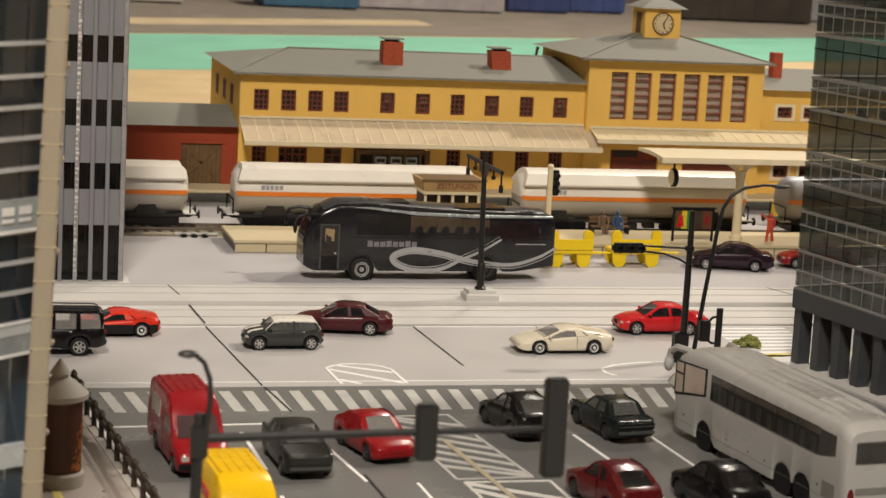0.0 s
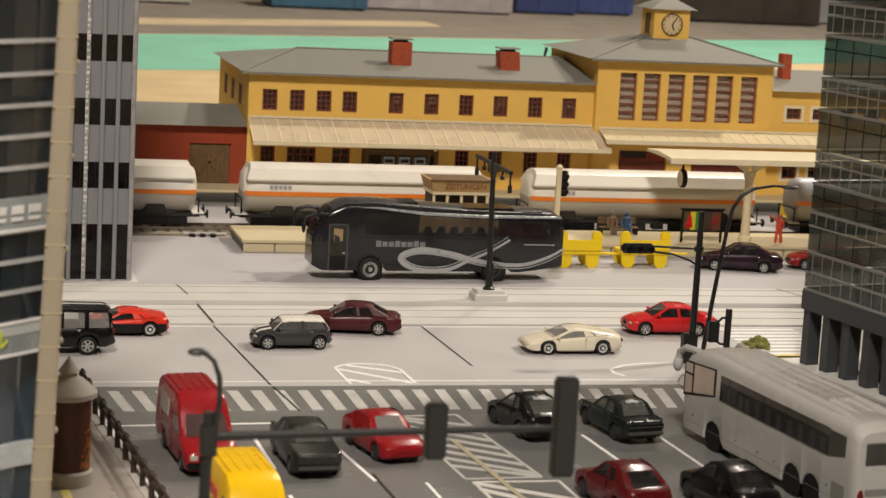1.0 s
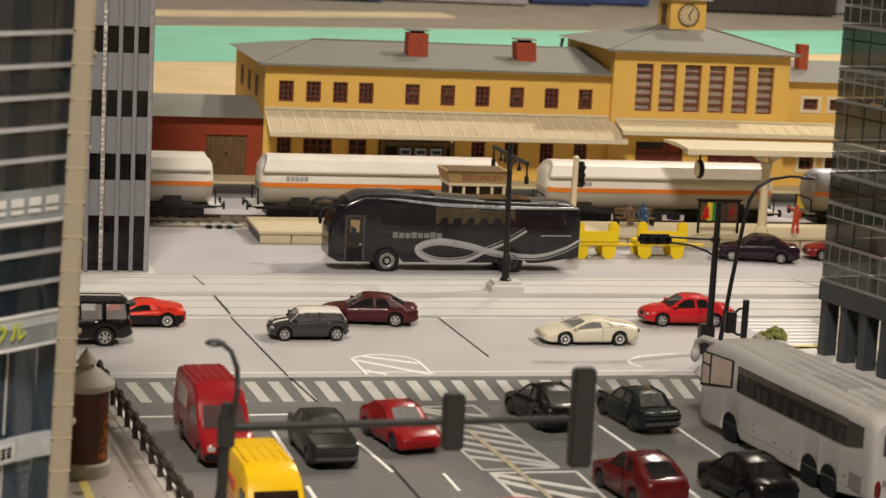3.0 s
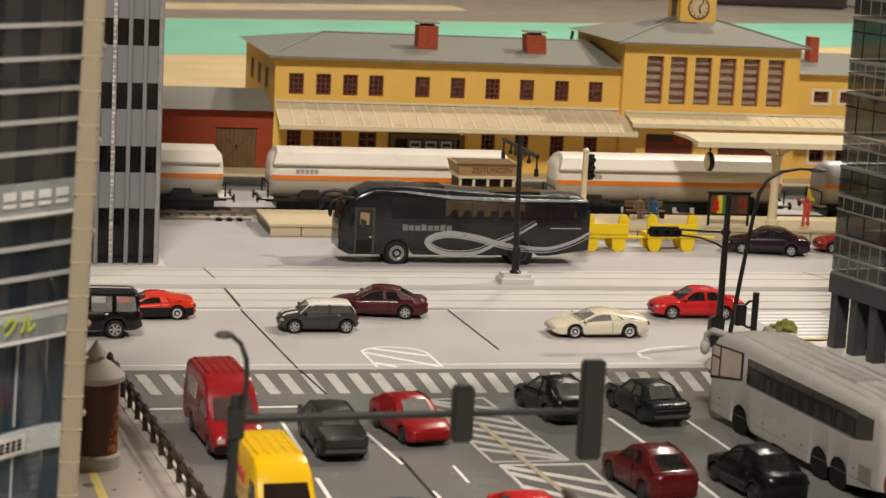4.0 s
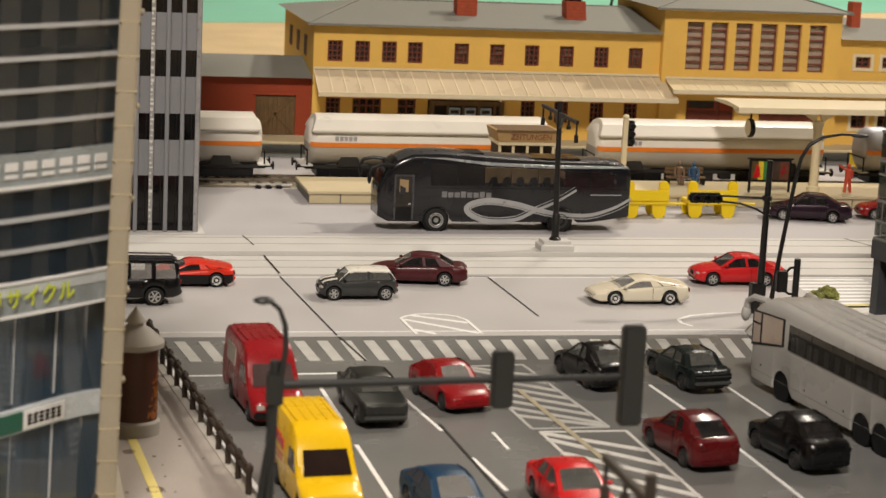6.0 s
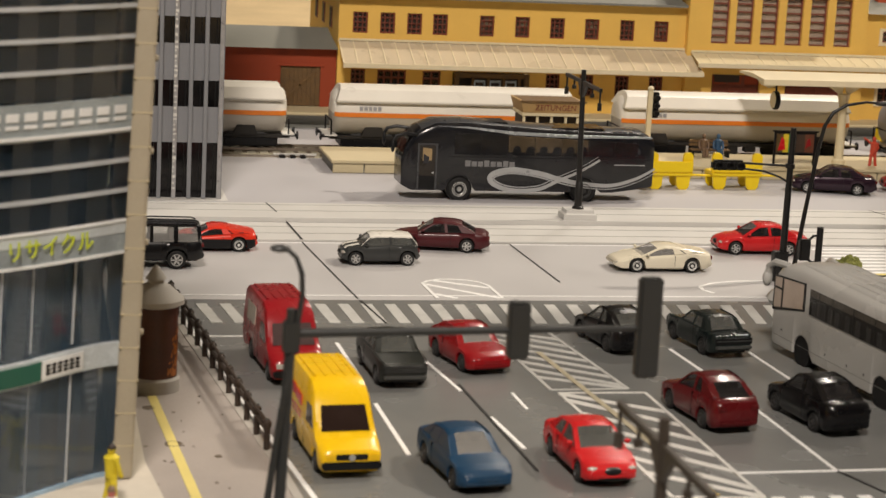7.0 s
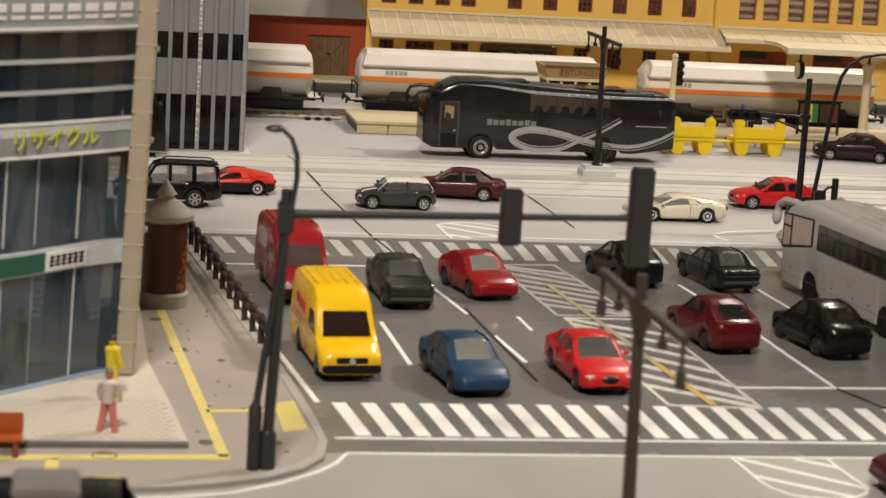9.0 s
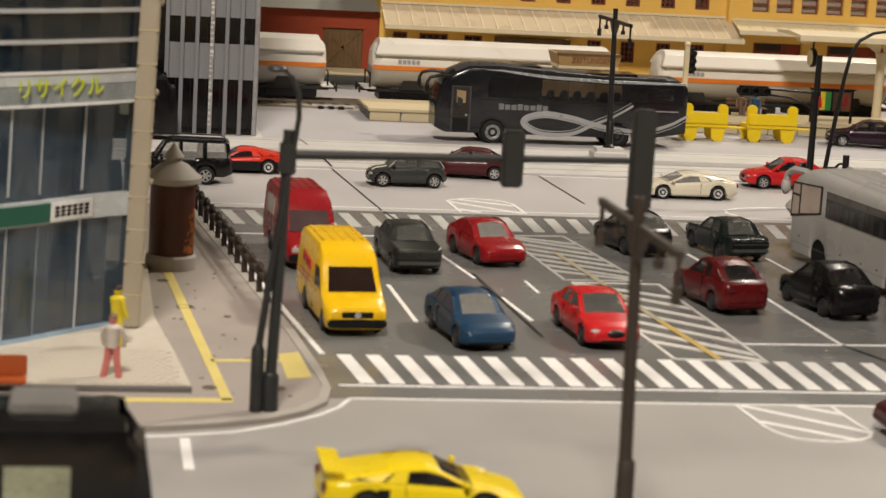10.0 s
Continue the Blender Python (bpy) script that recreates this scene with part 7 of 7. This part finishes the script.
part("drum", lathe(bmesh.new(), [(0.76, 0.45), (0.76, 2.95)], 30), mat("poster_brown", (0.06, 0.016, 0.006), 0.5, var=0.35, freq=0.9), pillar)
part("cap", lathe(bmesh.new(), [(0.78, 2.9), (0.96, 2.98), (0.96, 3.14), (0.9, 3.2), (0.5, 3.55), (0.28, 3.66), (0.26, 3.78), (0.36, 3.8), (0.02, 4.3)], 30), M_kerb, pillar)
M_flame = mat("poster_flame", (0.34, 0.11, 0.018), 0.4, var=0.5, freq=4)
random.seed(11)
for i in range(70):
    q_ = random.random() ** 1.5
    a = radians(random.uniform(300 + 20 * q_, 345))
    z = 0.55 + 1.5 * q_
    w, h = random.uniform(0.02, 0.07), random.uniform(0.04, 0.2)
    pts = []
    for da, dz in ((-w, 0), (w, 0.02), (w * 0.7, h), (-w * 0.4, h * 0.8)):
        pts.append((da, z + dz))
    part("poster_fleck", hexa(bmesh.new(), [(0.764 * math.cos(a + q), 0.764 * math.sin(a + q), zz) for q, zz in pts], [(0.772 * math.cos(a + q), 0.772 * math.sin(a + q), zz) for q, zz in pts]), M_flame, pillar)

M_fence = mat("fence_brown", (0.036, 0.023, 0.016), 0.7, var=0.3, freq=4, bump=0.4)
fence = thing("guard_rail", 0, 0, 0.12, label="dark brown guard rail with stubby posts", category="fence")
fa, fb = Vector((7.72, 59.9)), Vector((6.1, 79.0))
n = 13
for i in range(n):
    p = fa.lerp(fb, i / (n - 1))
    q = part("post", lathe(bmesh.new(), [(0.1, 0), (0.1, 0.7), (0.14, 0.76), (0.12, 0.92), (0.05, 0.98)], 8, "z", (p.x, p.y, 0)), M_fence, fence)
    part("post_cap", B(p.x - 0.05, p.x + 0.05, p.y - 0.05, p.y + 0.05, 0.96, 1.01), M_pewter, q)
    if i < n - 1:
        r2 = fa.lerp(fb, (i + 1) / (n - 1))
        part("rail", tube(bmesh.new(), [(p.x, p.y, 0.62), (r2.x, r2.y, 0.62)], 0.08, 8), M_fence, fence)
        part("rail", tube(bmesh.new(), [(p.x, p.y, 0.86), (r2.x, r2.y, 0.86)], 0.06, 8), M_fence, fence)
M_orange = mat("bench_orange", (0.36, 0.075, 0.015), 0.5, var=0.1)
bn = thing("street_bench", -0.6, 49.3, 0.12, label="orange-brown wooden street bench on the pavement", category="bench")
part("seat", B(-1.1, 1.1, -0.3, 0.3, 0.42, 0.52, bev=0.03), M_orange, bn)
part("backrest", B(-1.1, 1.1, 0.24, 0.34, 0.5, 1.05, bev=0.03), M_orange, bn)
for x in (-0.95, 0.85):
    part("leg", B(x, x + 0.14, -0.25, 0.3, 0, 0.42), M_brownw, bn)
figurine(2.8, 54.6, 0.27, 120, (0.62, 0.5, 0.02), "yellow painted layout figure by the glass front", h=1.75, hair=(0.03, 0.02, 0.015))
figurine(2.65, 50.95, 0.27, 160, (0.55, 0.17, 0.15), "layout figure with a pale coat and pink legs", coat=(0.55, 0.50, 0.46), hair=(0.2, 0.13, 0.08))

# ---- distance ----
M_teal = mat("teal_board", (0.25, 0.60, 0.45), 0.5, var=0.08, freq=0.1)
M_track = mat("distant_grey_bed", (0.23, 0.20, 0.165), 0.9, var=0.3, freq=0.15, bump=0.3)
setting("water", slab(bmesh.new(), [(-60, 200), (30, 226), (90, 254), (180, 296), (180, 338), (95, 298), (33, 279), (-60, 245)], -0.05, 0.02), M_teal, "flat teal green strip behind the station")
setting("track_field", slab(bmesh.new(), [(-60, 247), (33, 281), (95, 300), (185, 340), (185, 418), (-100, 418)], -0.05, 0.015), M_track, "grey and sandy track field in the distance")
M_sandl = mat("pale_sand", (0.55, 0.45, 0.29), 0.9, var=0.3, freq=0.12)
setting("sand_strip", slab(bmesh.new(), [(-60, 272), (35, 298), (80, 318), (80, 330), (35, 312), (-60, 285)], 0.016, 0.03), M_sandl, "pale sand strip in the distance")
FAR = [("container", 58, 75, 352, 8, (0.03, 0.10, 0.17), "dull blue container far behind"), ("container", 76, 103, 358, 7, (0.33, 0.30, 0.31), "pale grey container far behind"), ("goods_wagon", 106, 118, 366, 5, (0.02, 0.035, 0.12), "dark blue wagon far behind"),
       ("goods_wagon", 120, 131, 372, 5, (0.03, 0.05, 0.16), "blue wagon far behind"), ("engine_shed", 136, 165, 362, 7, (0.03, 0.022, 0.016), "dark engine shed far behind"), ("container", 166, 178, 372, 6, (0.24, 0.24, 0.25), "grey container far behind"), ("container", 20, 44, 350, 9, (0.42, 0.40, 0.36), "white container far behind")]
for nm, x0, x1, y, h, c, lb in FAR:
    ob = thing(nm, x0, y, 0, label=lb, category="container" if nm == "container" else "building" if nm == "engine_shed" else "wagon")
    m = mat("far_%d" % x0, c, 0.6, var=0.3, freq=0.3)
    part("body", B(0, x1 - x0, 0, 12, 0.3, h, bev=0.15), m, ob)
    for i in range(4):
        part("rib", B((x1 - x0) * (i + 0.4) / 4, (x1 - x0) * (i + 0.55) / 4, -0.12, 0.0, 0.5, h - 0.3), m, ob)
    part("skid", B(0.4, x1 - x0 - 0.4, 1, 11, 0.0, 0.3), M_trim, ob)

# ---- the hall round the layout: a plain unseen shell, added to close the place and bounce light ----
M_hallw = mat("hall_wall", (0.28, 0.25, 0.21), 0.8, var=0.1, freq=0.02)
M_hallf = mat("hall_floor", (0.10, 0.09, 0.08), 0.6, var=0.2, freq=0.02)
for nm, bx in (("wall_north", (-320, 420, 560, 570, -78, 230)), ("wall_south", (-320, 420, -260, -250, -78, 230)), ("wall_west", (-330, -320, -260, 570, -78, 230)), ("wall_east", (420, 430, -260, 570, -78, 230))):
    setting(nm, B(*bx), M_hallw, "plain beige wall of the exhibition hall")
M_tram = mat("tram_black", (0.006, 0.006, 0.007), 0.2, var=0.1, spec=0.4)
# pale green holds the glow seen through the tram's windows
M_tramwin = mat("tram_window", (0.30, 0.32, 0.22), 0.1, var=0.6, freq=0.7, spec=0.3)
M_tramroof = mat("tram_roof_grey", (0.16, 0.155, 0.15), 0.5, var=0.3, freq=0.6)


def tram_car(x, y, z, label):
    """A two-part tram with its nose at x, towards +x."""
    tram = thing("tram", x, y, z, label=label, category="tram", group="trams")
    for x0, x1, nose in ((-19.0, -9.7, 0), (-8.5, 0.0, 1)):
        ends = ((x0, 1.16), (x0 + 0.3, 1.22), (x1 - 1.3, 1.22), (x1 - 0.5, 1.12), (x1, 0.86)) if nose else ((x0, 0.86), (x0 + 0.5, 1.12), (x0 + 1.3, 1.22), (x1 - 0.3, 1.22), (x1, 1.16))
        rings = []
        for xx, w in ends:
            rake = 0.55 * max(0, (1.16 - w) / 0.3) * (1 if nose else -1)
            rings.append([(xx, -w, 0.4), (xx, -w, 1.3), (xx - rake * 0.4, -w, 2.5), (xx - rake, -w * 0.92, 3.0), (xx - rake * 1.3, -w * 0.66, 3.22), (xx - rake * 1.3, w * 0.66, 3.22), (xx - rake, w * 0.92, 3.0), (xx - rake * 0.4, w, 2.5), (xx, w, 1.3), (xx, w, 0.4)])
        sec = part("body_section", loft(bmesh.new(), rings), M_tram, tram)
        for s in (-1, 1):
            for a, b in ((0.6, 2.1), (2.35, 3.7), (3.95, 5.4), (5.65, 6.9)):
                a0 = x0 + a + (0 if nose else 1.2)
                part("window", B(a0, a0 + b - a, *sorted((s * 1.215, s * 1.24)), 1.25, 2.35, bev=0.008), M_tramwin, sec)
        for a, b in ((0.5, 2.0), (2.5, 5.2), (5.7, 7.0)):
            part("roof_pack", B(x0 + a, x0 + b, -0.75, 0.75, 3.2, 3.42, bev=0.06), M_tramroof, sec, "grey roof equipment box")
        xe = x1 if nose else x0
        part("windscreen", hexa(bmesh.new(), [(xe - 0.1, -0.8, 1.2), (xe - 0.1, 0.8, 1.2), (xe - 0.42, 0.76, 2.6), (xe - 0.42, -0.76, 2.6)], [(xe + 0.02, -0.8, 1.2), (xe + 0.02, 0.8, 1.2), (xe - 0.18, 0.76, 2.6), (xe - 0.18, -0.76, 2.6)]) if nose else B(xe - 0.015, xe + 0.05, -0.76, 0.76, 1.2, 2.4, bev=0.01), M_glass, sec)
        part("bogie", B(x0 + 2.5, x1 - 2.5, -1.0, 1.0, 0.0, 0.42), M_trim, sec)
    part("bellows", B(-9.72, -8.48, -1.12, 1.12, 0.45, 3.1, bev=0.05), M_platwall, tram, "pale grey folding bellows")
    return tram


# one tram waits behind the corner house, one at the near junction
tram_car(6.1, 100.1, 0.14, "glossy black two-part tram on the far track")
tram_car(3.35, 37.05, 0.0, "glossy black two-part tram entering the near junction")

setting("layout_base", B(-105, 185, -85, 415, -78, -1.21), M_hallw, "plain beige plinth under the layout board")
setting("floor", B(-320, 420, -250, 560, -80, -78), M_hallf, "dark floor of the exhibition hall")
setting("ceiling", B(-330, 430, -260, 570, 230.2, 236), M_hallw, "plain beige ceiling of the exhibition hall")
